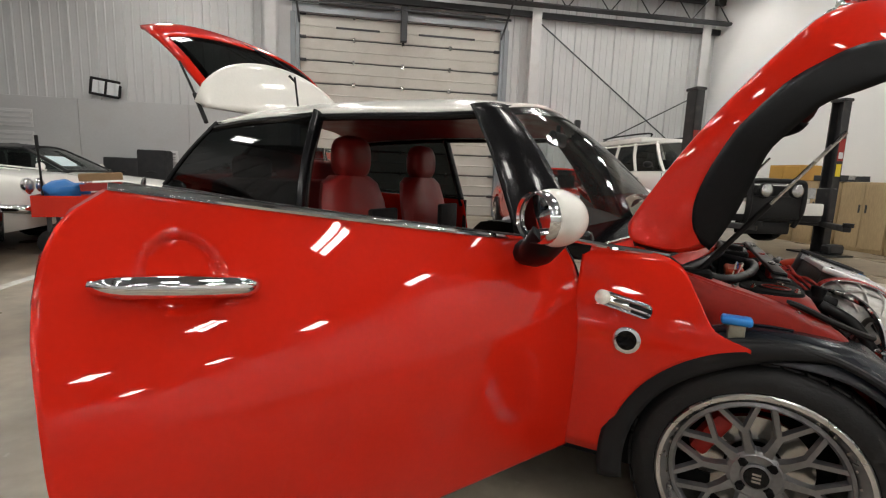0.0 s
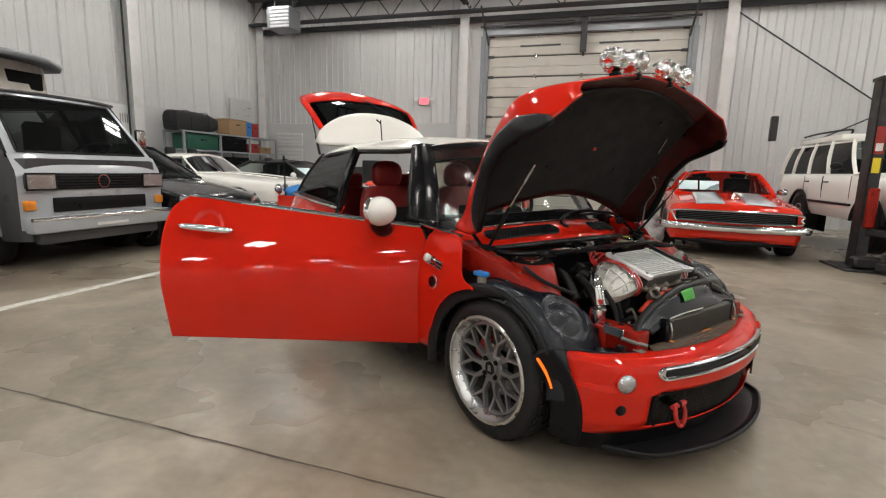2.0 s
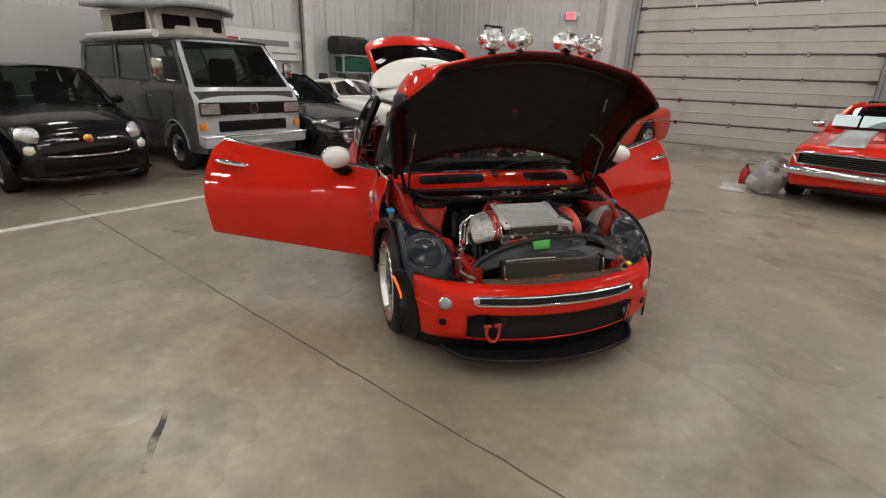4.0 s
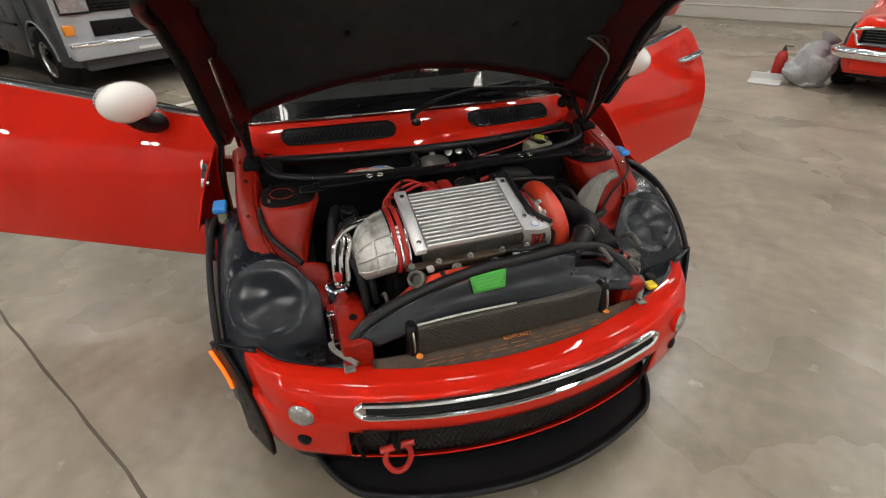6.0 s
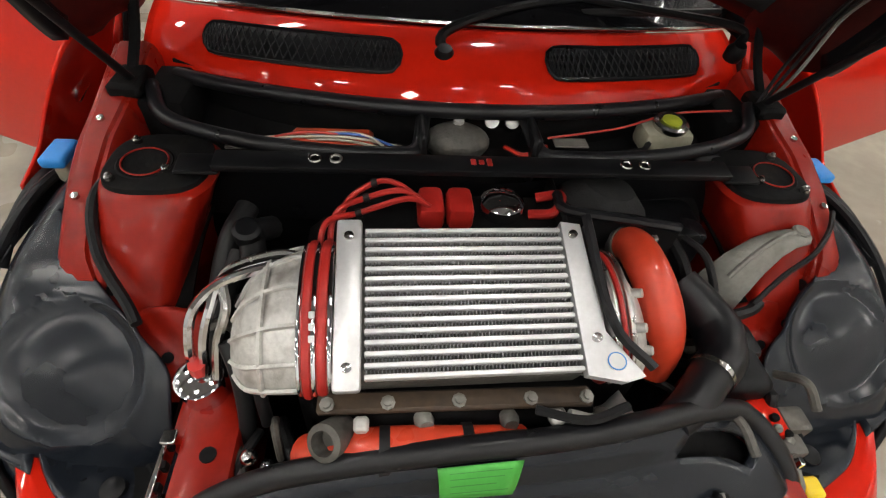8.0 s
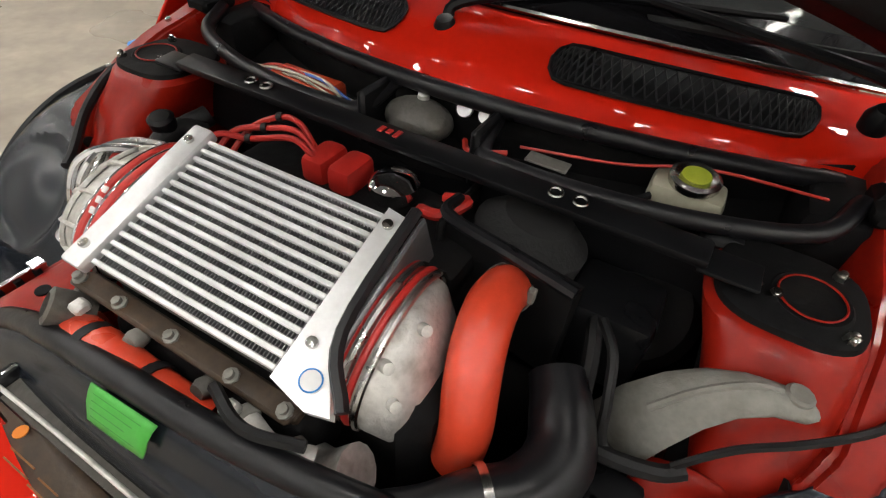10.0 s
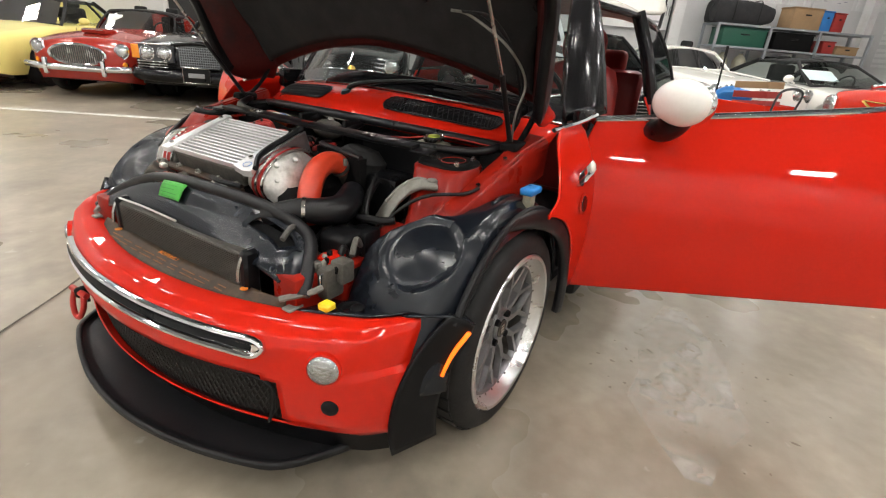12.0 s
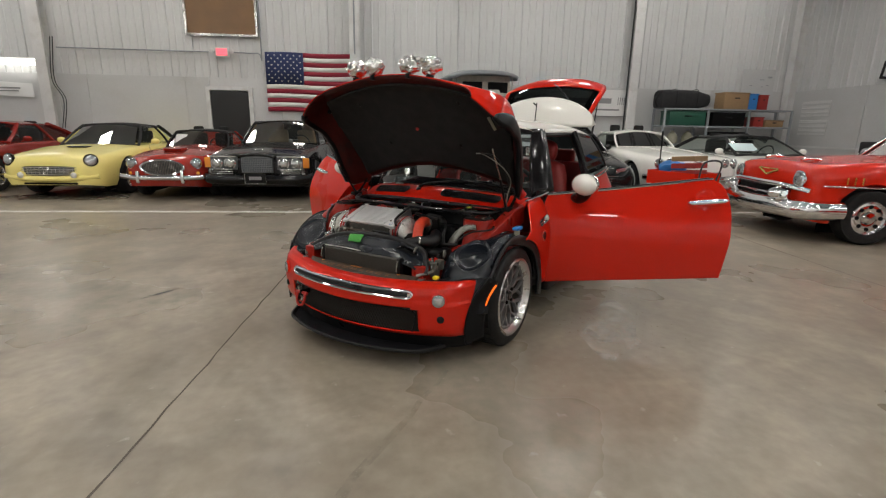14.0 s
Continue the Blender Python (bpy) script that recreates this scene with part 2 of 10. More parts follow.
LINE_PAINT = material("floor_line_paint", (0.62, 0.61, 0.57), 0.55, 0, 0.12, 4, 60, 0.05, wear=(0.3, 0.27, 0.22), wear_amount=0.7)
TUBE_LIGHT = glow("light_panel", (1.0, 0.97, 0.91), 71.0)


def concrete():
    m = material("polished_concrete", (0.325, 0.283, 0.224), 0.30, 0, 0.2, 0.55, 14, 0.02, spec=0.45, rough_vary=0.08)
    t = m.node_tree
    b = t.nodes["Principled BSDF"]
    src = b.inputs["Base Color"].links[0].from_socket
    coord = t.nodes.new("ShaderNodeTexCoord")
    # dark tyre scuffs and stains, deepened to paint in the light's falloff
    st = t.nodes.new("ShaderNodeTexNoise")
    st.inputs["Scale"].default_value, st.inputs["Detail"].default_value, st.inputs["Roughness"].default_value = 0.42, 6, 0.58
    st.inputs["Distortion"].default_value = 0.0
    t.links.new(coord.outputs["Object"], st.inputs["Vector"])
    mr = t.nodes.new("ShaderNodeMapRange")
    mr.inputs["From Min"].default_value, mr.inputs["From Max"].default_value = 0.42, 0.70
    mr.inputs["To Max"].default_value = 0.8
    t.links.new(st.outputs["Fac"], mr.inputs["Value"])
    mx = t.nodes.new("ShaderNodeMix")
    mx.data_type = "RGBA"
    t.links.new(mr.outputs[0], mx.inputs[0])
    t.links.new(src, mx.inputs[6])
    mx.inputs[7].default_value = (0.15, 0.118, 0.086, 1)
    # broad dusty bloom and fine mottling
    bl_n, bl_f = t.nodes.new("ShaderNodeTexNoise"), t.nodes.new("ShaderNodeTexNoise")
    bl_n.inputs["Scale"].default_value, bl_n.inputs["Detail"].default_value = 0.23, 5
    bl_f.inputs["Scale"].default_value, bl_f.inputs["Detail"].default_value = 3.2, 8
    for q in (bl_n, bl_f):
        t.links.new(coord.outputs["Object"], q.inputs["Vector"])
    bl_s = t.nodes.new("ShaderNodeMath")
    bl_s.operation = "MULTIPLY"
    t.links.new(bl_n.outputs["Fac"], bl_s.inputs[0])
    t.links.new(bl_f.outputs["Fac"], bl_s.inputs[1])
    bl_r = t.nodes.new("ShaderNodeMapRange")
    bl_r.interpolation_type = "SMOOTHSTEP"
    bl_r.inputs["From Min"].default_value, bl_r.inputs["From Max"].default_value = 0.14, 0.40
    bl_r.inputs["To Min"].default_value, bl_r.inputs["To Max"].default_value = 0.80, 1.20
    t.links.new(bl_s.outputs[0], bl_r.inputs["Value"])
    bl_h = t.nodes.new("ShaderNodeHueSaturation")
    t.links.new(mx.outputs[2], bl_h.inputs["Color"])
    t.links.new(bl_r.outputs[0], bl_h.inputs["Value"])
    mr.interpolation_type = "SMOOTHSTEP"
    # small pits and chips
    vo = t.nodes.new("ShaderNodeTexNoise")
    vo.inputs["Scale"].default_value, vo.inputs["Detail"].default_value = 9.0, 8
    t.links.new(coord.outputs["Object"], vo.inputs["Vector"])
    m3 = t.nodes.new("ShaderNodeMapRange")
    m3.inputs["From Min"].default_value, m3.inputs["From Max"].default_value = 0.68, 0.76
    m3.inputs["To Max"].default_value = 0.5
    t.links.new(vo.outputs["Fac"], m3.inputs["Value"])
    my = t.nodes.new("ShaderNodeMix")
    my.data_type = "RGBA"
    t.links.new(m3.outputs[0], my.inputs[0])
    t.links.new(bl_h.outputs[0], my.inputs[6])
    my.inputs[7].default_value = (0.54, 0.50, 0.44, 1)
    t.links.new(my.outputs[2], b.inputs["Base Color"])
    return m


CONCRETE = concrete()
GUARD_BROWN = material("scorched_guard", (0.045, 0.028, 0.016), 0.6, 0, 0.4, 14, 90, 0.15, wear=(0.10, 0.055, 0.025), wear_amount=0.6)
PIT = material("worn_pit", (0.19, 0.155, 0.12), 0.9, 0, 0.3, 6, 80, 0.1)
CRACK = material("dark_joint", (0.10, 0.082, 0.065), 0.8, 0, 0.3, 6, 80, 0.1)


def stain(name, color, amount, scale):
    """A patchy dark film: noise lets the floor show through."""
    m = bpy.data.materials.new(name)
    m.use_nodes = True
    t = m.node_tree
    b = t.nodes["Principled BSDF"]
    b.inputs["Base Color"].default_value = (*color, 1)
    b.inputs["Roughness"].default_value = 0.6
    n = t.nodes.new("ShaderNodeTexNoise")
    n.inputs["Scale"].default_value, n.inputs["Detail"].default_value = scale, 6
    co = t.nodes.new("ShaderNodeTexCoord")
    t.links.new(co.outputs["Object"], n.inputs["Vector"])
    r = t.nodes.new("ShaderNodeMapRange")
    r.inputs["From Min"].default_value, r.inputs["From Max"].default_value = 0.38, 0.66
    r.inputs["To Max"].default_value = amount
    t.links.new(n.outputs["Fac"], r.inputs["Value"])
    t.links.new(r.outputs[0], b.inputs["Alpha"])
    return m


SCUFF = stain("tyre_scuff", (0.07, 0.06, 0.05), 0.2, 14)
PALE = stain("pale_worn_patch", (0.60, 0.57, 0.52), 0.55, 5)
TAR = stain("dark_smear", (0.035, 0.032, 0.03), 0.95, 9)

# ---- builders ----
def finish(name, bm, mat, parent=None, label="", smooth=40, m=None, kind=""):
    me = bpy.data.meshes.new(name)
    bmesh.ops.recalc_face_normals(bm, faces=bm.faces)
    bm.to_mesh(me)
    bm.free()
    if smooth:
        me.polygons.foreach_set("use_smooth", [True] * len(me.polygons))
        me.set_sharp_from_angle(angle=radians(smooth))
    me.materials.append(mat)
    ob = new(name, me)
    if parent is not None:
        ob.parent = parent
    if m is not None:
        ob.matrix_basis = m
    return tagged(ob, label=label, kind=kind)


def part(name, bm, mat, parent, label="", smooth=40, m=None):
    """One bmesh as one mesh object under a thing or a part."""
    return finish(name, bm, mat, parent, label, smooth, m)


def thing(name, m, label, category, group="", kind=""):
    ob = new(name)
    ob.empty_display_size = 0.2
    ob.matrix_basis = m
    return tagged(ob, label, category, group, kind)


def structure(name, bm, mat, label="", m=None, smooth=0):
    return finish(name, bm, mat, None, label, smooth, ROOM if m is None else m, "structure")


def box(bm, c, s, bevel=0.0, m=None, seg=1):
    r = bmesh.ops.create_cube(bm, size=1, matrix=(m or Matrix()) @ Matrix.Translation(c) @ Matrix.Diagonal((*s, 1)))
    if bevel:
        es = list({e for v in r["verts"] for e in v.link_edges})
        bmesh.ops.bevel(bm, geom=es, offset=bevel, segments=seg, affect="EDGES", profile=0.5)
    return bm


def B(*boxes, bevel=0.0, seg=1):
    """A bmesh of boxes, each (centre, size)."""
    bm = bmesh.new()
    for c, s in boxes:
        box(bm, c, s, bevel, None, seg)
    return bm


def ring_loft(bm, rings, close=True, caps=True):
    """Skins rings of points; close joins each ring round."""
    vs = [[bm.verts.new(p) for p in r] for r in rings]
    n = len(vs[0])
    for a, b in zip(vs, vs[1:]):
        for i in range(n if close else n - 1):
            j = (i + 1) % n
            bm.faces.new((a[i], a[j], b[j], b[i]))
    if caps and close:
        bm.faces.new(vs[0][::-1])
        bm.faces.new(vs[-1])
    return bm


def smooth_path(pts, n=6):
    """Catmull-Rom through the points."""
    p = [Vector(q) for q in pts]
    if len(p) < 3:
        return p
    q = [p[0] * 2 - p[1], *p, p[-1] * 2 - p[-2]]
    out = []
    for i in range(1, len(q) - 2):
        for k in range(n):
            t = k / n
            a, b, c, d = q[i - 1], q[i], q[i + 1], q[i + 2]
            out.append(0.5 * (2 * b + (c - a) * t + (2 * a - 5 * b + 4 * c - d) * t * t + (3 * b - a - 3 * c + d) * t ** 3))
    return out + [p[-1]]


def tube(bm, pts, r, seg=10, n=6, flat=1.0, caps=True):
    """A round bar swept along a smooth path; r: one radius or one for each end."""
    path = smooth_path(pts, n)
    rs = r if isinstance(r, tuple) else (r, r)
    ks = [i / (len(rs) - 1) for i in range(len(rs))]
    rings, up = [], None
    for i, p in enumerate(path):
        d = (path[min(i + 1, len(path) - 1)] - path[max(i - 1, 0)]).normalized()
        if up is None:
            up = Vector((0, 0, 1)) if abs(d.z) < 0.9 else Vector((1, 0, 0))
        side = d.cross(up).normalized()
        up = side.cross(d).normalized()
        k = float(np.interp(i / (len(path) - 1), ks, rs))
        rings.append([p + side * math.cos(2 * math.pi * j / seg) * k + up * math.sin(2 * math.pi * j / seg) * k * flat for j in range(seg)])
    return ring_loft(bm, rings, True, caps)


def T(pts, r, seg=10, n=6, flat=1.0):
    return tube(bmesh.new(), pts, r, seg, n, flat)


def rod(bm, a, b, r, seg=12, r2=None):
    return tube(bm, [a, b], (r, r if r2 is None else r2), seg)


def lathe(bm, profile, m=None, seg=32, caps=True):
    """Turns (radius, height) pairs round z."""
    m = m or Matrix()
    rings = [[m @ Vector((max(r, 1e-4) * math.cos(2 * math.pi * j / seg), max(r, 1e-4) * math.sin(2 * math.pi * j / seg), h)) for j in range(seg)] for r, h in profile]
    return ring_loft(bm, rings, True, caps)


def axis(p, d):
    """A pose at p whose z points along d."""
    return Matrix.Translation(p) @ Vector(d).to_track_quat("Z", "Y").to_matrix().to_4x4()


def Lh(profile, p=(0, 0, 0), d=(0, 0, 1), seg=32):
    return lathe(bmesh.new(), profile, axis(p, d), seg)


def ball(bm, c, s, m=None, u=24, v=14):
    bmesh.ops.create_uvsphere(bm, u_segments=u, v_segments=v, radius=1, matrix=(m or Matrix()) @ Matrix.Translation(c) @ Matrix.Diagonal((*s, 1)))
    return bm


def sheet(bm, f, nu, nv, keep=None):
    """A surface f(u, v), u and v from 0 to 1; keep(u, v) tells which faces stay."""
    vs = [[bm.verts.new(f(i / nu, j / nv)) for j in range(nv + 1)] for i in range(nu + 1)]
    for i in range(nu):
        for j in range(nv):
            if keep is None or keep((i + 0.5) / nu, (j + 0.5) / nv):
                bm.faces.new((vs[i][j], vs[i + 1][j], vs[i + 1][j + 1], vs[i][j + 1]))
    bmesh.ops.delete(bm, geom=[v for v in bm.verts if not v.link_faces], context="VERTS")
    return bm


def S(f, nu, nv, keep=None):
    return sheet(bmesh.new(), f, nu, nv, keep)


def thick(ob, t, offset=-1.0):
    md = ob.modifiers.new("thickness", "SOLIDIFY")
    md.thickness, md.offset = t, offset
    return ob


def prism(bm, outline, depth, m=None):
    """A flat outline (x, y) pushed up by depth, both ways from z = 0 to depth."""
    m = m or Matrix()
    lo = [bm.verts.new(m @ Vector((x, y, 0))) for x, y in outline]
    hi = [bm.verts.new(m @ Vector((x, y, depth))) for x, y in outline]
    bm.faces.new(lo[::-1])
    bm.faces.new(hi)
    n = len(lo)
    for i in range(n):
        bm.faces.new((lo[i], lo[(i + 1) % n], hi[(i + 1) % n], hi[i]))
    return bm


def ease(x, xs, ys):
    """Smooth interpolation through the pairs xs, ys."""
    if x <= xs[0]:
        return ys[0]
    for i in range(len(xs) - 1):
        if x <= xs[i + 1]:
            h = xs[i + 1] - xs[i]
            def slope(k):
                if k == 0 or k == len(xs) - 1:
                    j = min(k, len(xs) - 2)
                    return (ys[j + 1] - ys[j]) / (xs[j + 1] - xs[j])
                a, b = (ys[k] - ys[k - 1]) / (xs[k] - xs[k - 1]), (ys[k + 1] - ys[k]) / (xs[k + 1] - xs[k])
                return 0 if a * b <= 0 else 2 * a * b / (a + b)
            t = (x - xs[i]) / h
            a, b = slope(i) * h, slope(i + 1) * h
            return ys[i] * (1 + 2 * t) * (1 - t) ** 2 + a * t * (1 - t) ** 2 + ys[i + 1] * t * t * (3 - 2 * t) + b * t * t * (t - 1)
    return ys[-1]


def lerp(a, b, t):
    return a + (b - a) * t


def on_room(u, v, z=0, turn=0):
    """A pose on the hall's own axes."""
    return ROOM @ pose(u, v, z, 0, 0, turn)

# ---- the hall ----
MIDU, MIDV = (WEST + EAST) / 2, (SOUTH + NORTH) / 2
LU, LV = EAST - WEST, NORTH - SOUTH

floor_bm = bmesh.new()
sheet(floor_bm, lambda a, b: Vector((WEST - 0.3 + (LU + 0.6) * a, SOUTH - 0.3 + (LV + 0.6) * b, 0)), 8, 8)
floor = structure("floor", floor_bm, CONCRETE, "smooth worn tan-grey concrete floor with stains and painted-in shade")
thick(floor, 0.2)

wall_w = structure("wall_west", B(((WEST - 0.16, MIDV, HIGH / 2), (0.2, LV + 0.6, HIGH))), WALL_METAL, "white ribbed metal wall with smooth lower liner")
structure("wall_south", B(((MIDU, SOUTH - 0.16, HIGH / 2), (LU, 0.2, HIGH))), WALL_METAL, "white metal wall")
structure("wall_east", B(((EAST + 0.1, MIDV, HIGH / 2), (0.2, LV + 0.6, HIGH))), DRYWALL, "plain white drywall partition")
GD0, GD1, GDH = -3.1, 2.1, 4.95
north_bm = B((((WEST + GD0) / 2, NORTH + 0.16, HIGH / 2), (GD0 - WEST, 0.2, HIGH)), (((GD1 + EAST) / 2, NORTH + 0.16, HIGH / 2), (EAST - GD1, 0.2, HIGH)),
             (((GD0 + GD1) / 2, NORTH + 0.16, (GDH + HIGH) / 2), (GD1 - GD0, 0.2, HIGH - GDH)))
wall_n = structure("wall_north", north_bm, WALL_METAL, "white ribbed metal wall round the garage door")
ceiling = structure("ceiling", B(((MIDU, MIDV, HIGH + 0.1), (LU + 0.8, LV + 0.8, 0.2))), ROOF_DECK, "grey metal roof deck")


def panel_mesh(width, height):
    """A wall sheet with a rib on its edge and two low flutes."""
    bm = bmesh.new()
    xs = [0, 0.012, 0.03, 0.048, 0.06, 0.2, 0.215, 0.235, 0.25, 0.39, 0.405, 0.425, 0.44, width]
    ys = [0, 0, 0.046, 0.046, 0, 0, 0.011, 0.011, 0, 0, 0.011, 0.011, 0, 0]
    xs = [x * width / 0.58 if x != width else x for x in xs]
    lo = [bm.verts.new((x, -y, 0)) for x, y in zip(xs, ys)]
    hi = [bm.verts.new((x, -y, height)) for x, y in zip(xs, ys)]
    for i in range(len(xs) - 1):
        bm.faces.new((lo[i], lo[i + 1], hi[i + 1], hi[i]))
    me = bpy.data.meshes.new("panel")
    bm.to_mesh(me)
    bm.free()
    me.materials.append(WALL_METAL)
    return me


def panels(wall, place, start, end, z0, z1, width=0.58):
    me = panel_mesh(width, z1 - z0)
    x = start
    while x < end - width * 0.5:
        ob = new("panel", me)
        ob.parent = wall
        ob.matrix_parent_inverse = wall.matrix_basis.inverted()
        ob.matrix_basis = ROOM @ place(x, z0)
        x += width


LINER_TOP = 2.56
west_place = lambda v, z: pose(WEST - 0.055, v, z, 0, 0, 90)
north_place = lambda u, z: pose(u, NORTH + 0.055, z, 0, 0, 0)
panels(wall_w, west_place, -13.0, 11.3, LINER_TOP, HIGH)
panels(wall_n, north_place, WEST, GD0 - 0.4, LINER_TOP, HIGH)
panels(wall_n, north_place, GD1 + 0.3, EAST, 0.0, HIGH)

# smooth liner sheets on the lower wall, with cover strips
x = -13.0
while x < NORTH - 0.1:
    w = min(2.44, NORTH - x)
    if x + w < -5.2 or x > -3.9:
        ob = finish("liner_sheet", B(((WEST - 0.03, x + w / 2, LINER_TOP / 2), (0.03, w - 0.012, LINER_TOP)), bevel=0.004), LINER_WHITE, wall_w, smooth=0)
    else:
        ob = finish("liner_sheet", B(((WEST - 0.03, x + 0.3, LINER_TOP / 2), (0.03, 0.6, LINER_TOP))), LINER_WHITE, wall_w, smooth=0)
    x += w
x = WEST
while x < GD0 - 0.6:
    w = min(2.44, GD0 - 0.45 - x)
    finish("liner_sheet", B(((x + w / 2, NORTH + 0.03, LINER_TOP / 2), (w - 0.012, 0.03, LINER_TOP)), bevel=0.004), LINER_WHITE, wall_n, smooth=0)
    x += w
structure("trim", B(((WEST - 0.008, -7.6, 1.02), (0.02, 4.6, 0.05)), ((WEST - 0.008, 4.0, 1.02), (0.02, 14.6, 0.05))), COLUMN_WHITE, "white wall rail")
structure("trim", B((((WEST + GD0) / 2 - 0.2, NORTH + 0.008, 1.02), (6.9, 0.02, 0.05))), COLUMN_WHITE, "white wall rail")


def column(u, v, w=0.26, d=0.3, h=HIGH, label="white steel column on the wall"):
    bm = B(((u, v, h / 2), (0.012, d, h)), ((u, v - d / 2, h / 2), (w, 0.016, h)), ((u, v + d / 2, h / 2), (w, 0.016, h)))
    return structure("column", bm, COLUMN_WHITE, label)


def column_w(v):
    bm = B(((WEST + 0.14, v, HIGH / 2), (0.28, 0.012, HIGH)), ((WEST + 0.005, v, HIGH / 2), (0.016, 0.26, HIGH)), ((WEST + 0.28, v, HIGH / 2), (0.016, 0.26, HIGH)))
    structure("column", bm, COLUMN_WHITE, "white steel column on the wall")


for v in (-8.98, -1.22, 6.45):
    column_w(v)
for u in (WEST + 0.16, -3.72, 2.95, 7.9):
    column(u, NORTH - 0.12)

# roll-up door: track frame, sections, hardware
gd = thing("garage_door", ROOM, "cream sectional overhead garage door, closed", "garage door")
SEC = 9
for i in range(SEC):
    h = GDH / SEC
    bm = bmesh.new()
    z = i * h
    n = 6
    prof = [(0.0, 0.0), (0.0, 0.012), (0.022, 0.03), (0.022, h * 0.46), (0.034, h * 0.5), (0.022, h * 0.54), (0.022, h - 0.03), (0.0, h - 0.012), (0.0, h - 0.002)]
    lo = [bm.verts.new((GD0 + 0.02, NORTH + 0.16 - a, z + b)) for a, b in prof]
    hi = [bm.verts.new((GD1 - 0.02, NORTH + 0.16 - a, z + b)) for a, b in prof]
    for k in range(len(prof) - 1):
        bm.faces.new((lo[k], lo[k + 1], hi[k + 1], hi[k]))
    part("door_section", bm, DOOR_PANEL, gd, smooth=0)
    part("joint", B((((GD0 + GD1) / 2, NORTH + 0.15, z + h), (GD1 - GD0 - 0.04, 0.02, 0.02))), DARK_STEEL, gd)
    for u in (GD0 + 0.09, GD1 - 0.09):
        part("roller_bracket", B(((u, NORTH + 0.11, z + h), (0.16, 0.05, 0.07)), bevel=0.006), DARK_STEEL, gd)
    for u in (GD0 + 1.35, GD0 + 2.6, GD0 + 3.85):
        part("hinge", B(((u, NORTH + 0.128, z + h), (0.06, 0.014, 0.11)), bevel=0.003), DULL_CHROME, gd)
for u in (GD0 - 0.03, GD1 + 0.03):
    part("track", B(((u, NORTH + 0.08, GDH / 2 + 0.1), (0.09, 0.09, GDH + 0.2)), bevel=0.01), STEEL_GREY, gd)
part("torsion_bar", T([(GD0 - 0.2, NORTH - 0.1, GDH + 0.22), (GD1 + 0.2, NORTH - 0.1, GDH + 0.22)], 0.03, 10), DARK_STEEL, gd)
for a, b in ((GD0 + 0.5, -0.75), (-0.35, GD1 - 0.5)):
    part("spring", T([(a, NORTH - 0.1, GDH + 0.22), (b, NORTH - 0.1, GDH + 0.22)], 0.05, 12), DARK_STEEL, gd)
part("centre_bracket", B(((-0.5, NORTH - 0.02, GDH - 0.1), (0.16, 0.2, 0.85)), bevel=0.01), DARK_STEEL, gd)
for u in (GD0 + 0.02, GD1 - 0.02):
    part("stay", T([(u, NORTH - 0.02, GDH - 0.25), (u, NORTH - 1.1, GDH + 0.45)], 0.025, 8), DARK_STEEL, gd)
for a, b in ((GD0 + 0.9, -1.1), (-0.1, GD1 - 0.7)):
    part("slot_window", B((((a + b) / 2, NORTH + 0.125, GDH - 0.28), (b - a, 0.014, 0.05)), bevel=0.004), DARK_STEEL, gd)
structure("trim", B((((GD0 + GD1) / 2, NORTH + 0.03, GDH + 0.1), (GD1 - GD0 + 0.3, 0.08, 0.2)), ((GD0 - 0.14, NORTH + 0.04, GDH / 2), (0.12, 0.05, GDH)), ((GD1 + 0.14, NORTH + 0.04, GDH / 2), (0.12, 0.05, GDH))), STEEL_GREY, "grey steel garage door frame")
structure("backdrop", B(((-0.5, NORTH + 0.4, 2.6), (6.5, 0.1, 5.6))), DARK_STEEL, "dark closed space behind the door")

# roof steel: header truss on the north wall, joists along the hall
def truss(name, a, b, z0, z1, bays, r=0.035):
    bm = bmesh.new()
    a, b = Vector(a), Vector(b)
    d = b - a
    side = Vector((-d.y, d.x, 0)).normalized() * 0.05
    for z in (z0, z1):
        for k in (-1, 1):
            p = [a + side * k + Vector((0, 0, z)), b + side * k + Vector((0, 0, z))]
            tube(bm, p, r, 4)
    for i in range(bays):
        p, q = a + d * (i / bays), a + d * ((i + 0.5) / bays)
        e = a + d * ((i + 1) / bays)
        tube(bm, [p + Vector((0, 0, z0)), q + Vector((0, 0, z1))], 0.016, 5)
        tube(bm, [q + Vector((0, 0, z1)), e + Vector((0, 0, z0))], 0.016, 5)
    return structure(name, bm, DARK_STEEL, "dark steel roof truss")


truss("roof_truss", (WEST, NORTH - 0.5, 0), (EAST, NORTH - 0.5, 0), 5.48, 6.2, 16, 0.05)
for k, v in enumerate((9.2, 7.4, 5.6)):
    truss("roof_joist", (WEST, v, 0), (EAST, v, 0), 6.0, 6.5, 20, 0.03)
for u in (-3.7, 2.95):
    truss("roof_girder", (u, NORTH, 0), (u, SOUTH, 0), 5.75, 6.5, 20, 0.045)
structure("roof_beam", B(((MIDU, NORTH - 0.2, 6.3), (LU, 0.12, 0.5)), ((MIDU, NORTH - 0.12, 5.36), (LU, 0.1, 0.14))), DARK_STEEL, "dark steel eave beam")
structure("wall_brace", tube(tube(bmesh.new(), [(3.1, NORTH - 0.06, 5.2), (7.8, NORTH - 0.06, 1.9)], 0.018, 6), [(7.9, NORTH - 0.06, 3.6), (5.2, NORTH - 0.06, 2.2)], 0.018, 6), DARK_STEEL, "thin dark diagonal rod brace on wall")
duct = thing("heater_unit", on_room(-8.9, 10.2, 5.35), "pale grey unit heater hung under the roof", "heater")
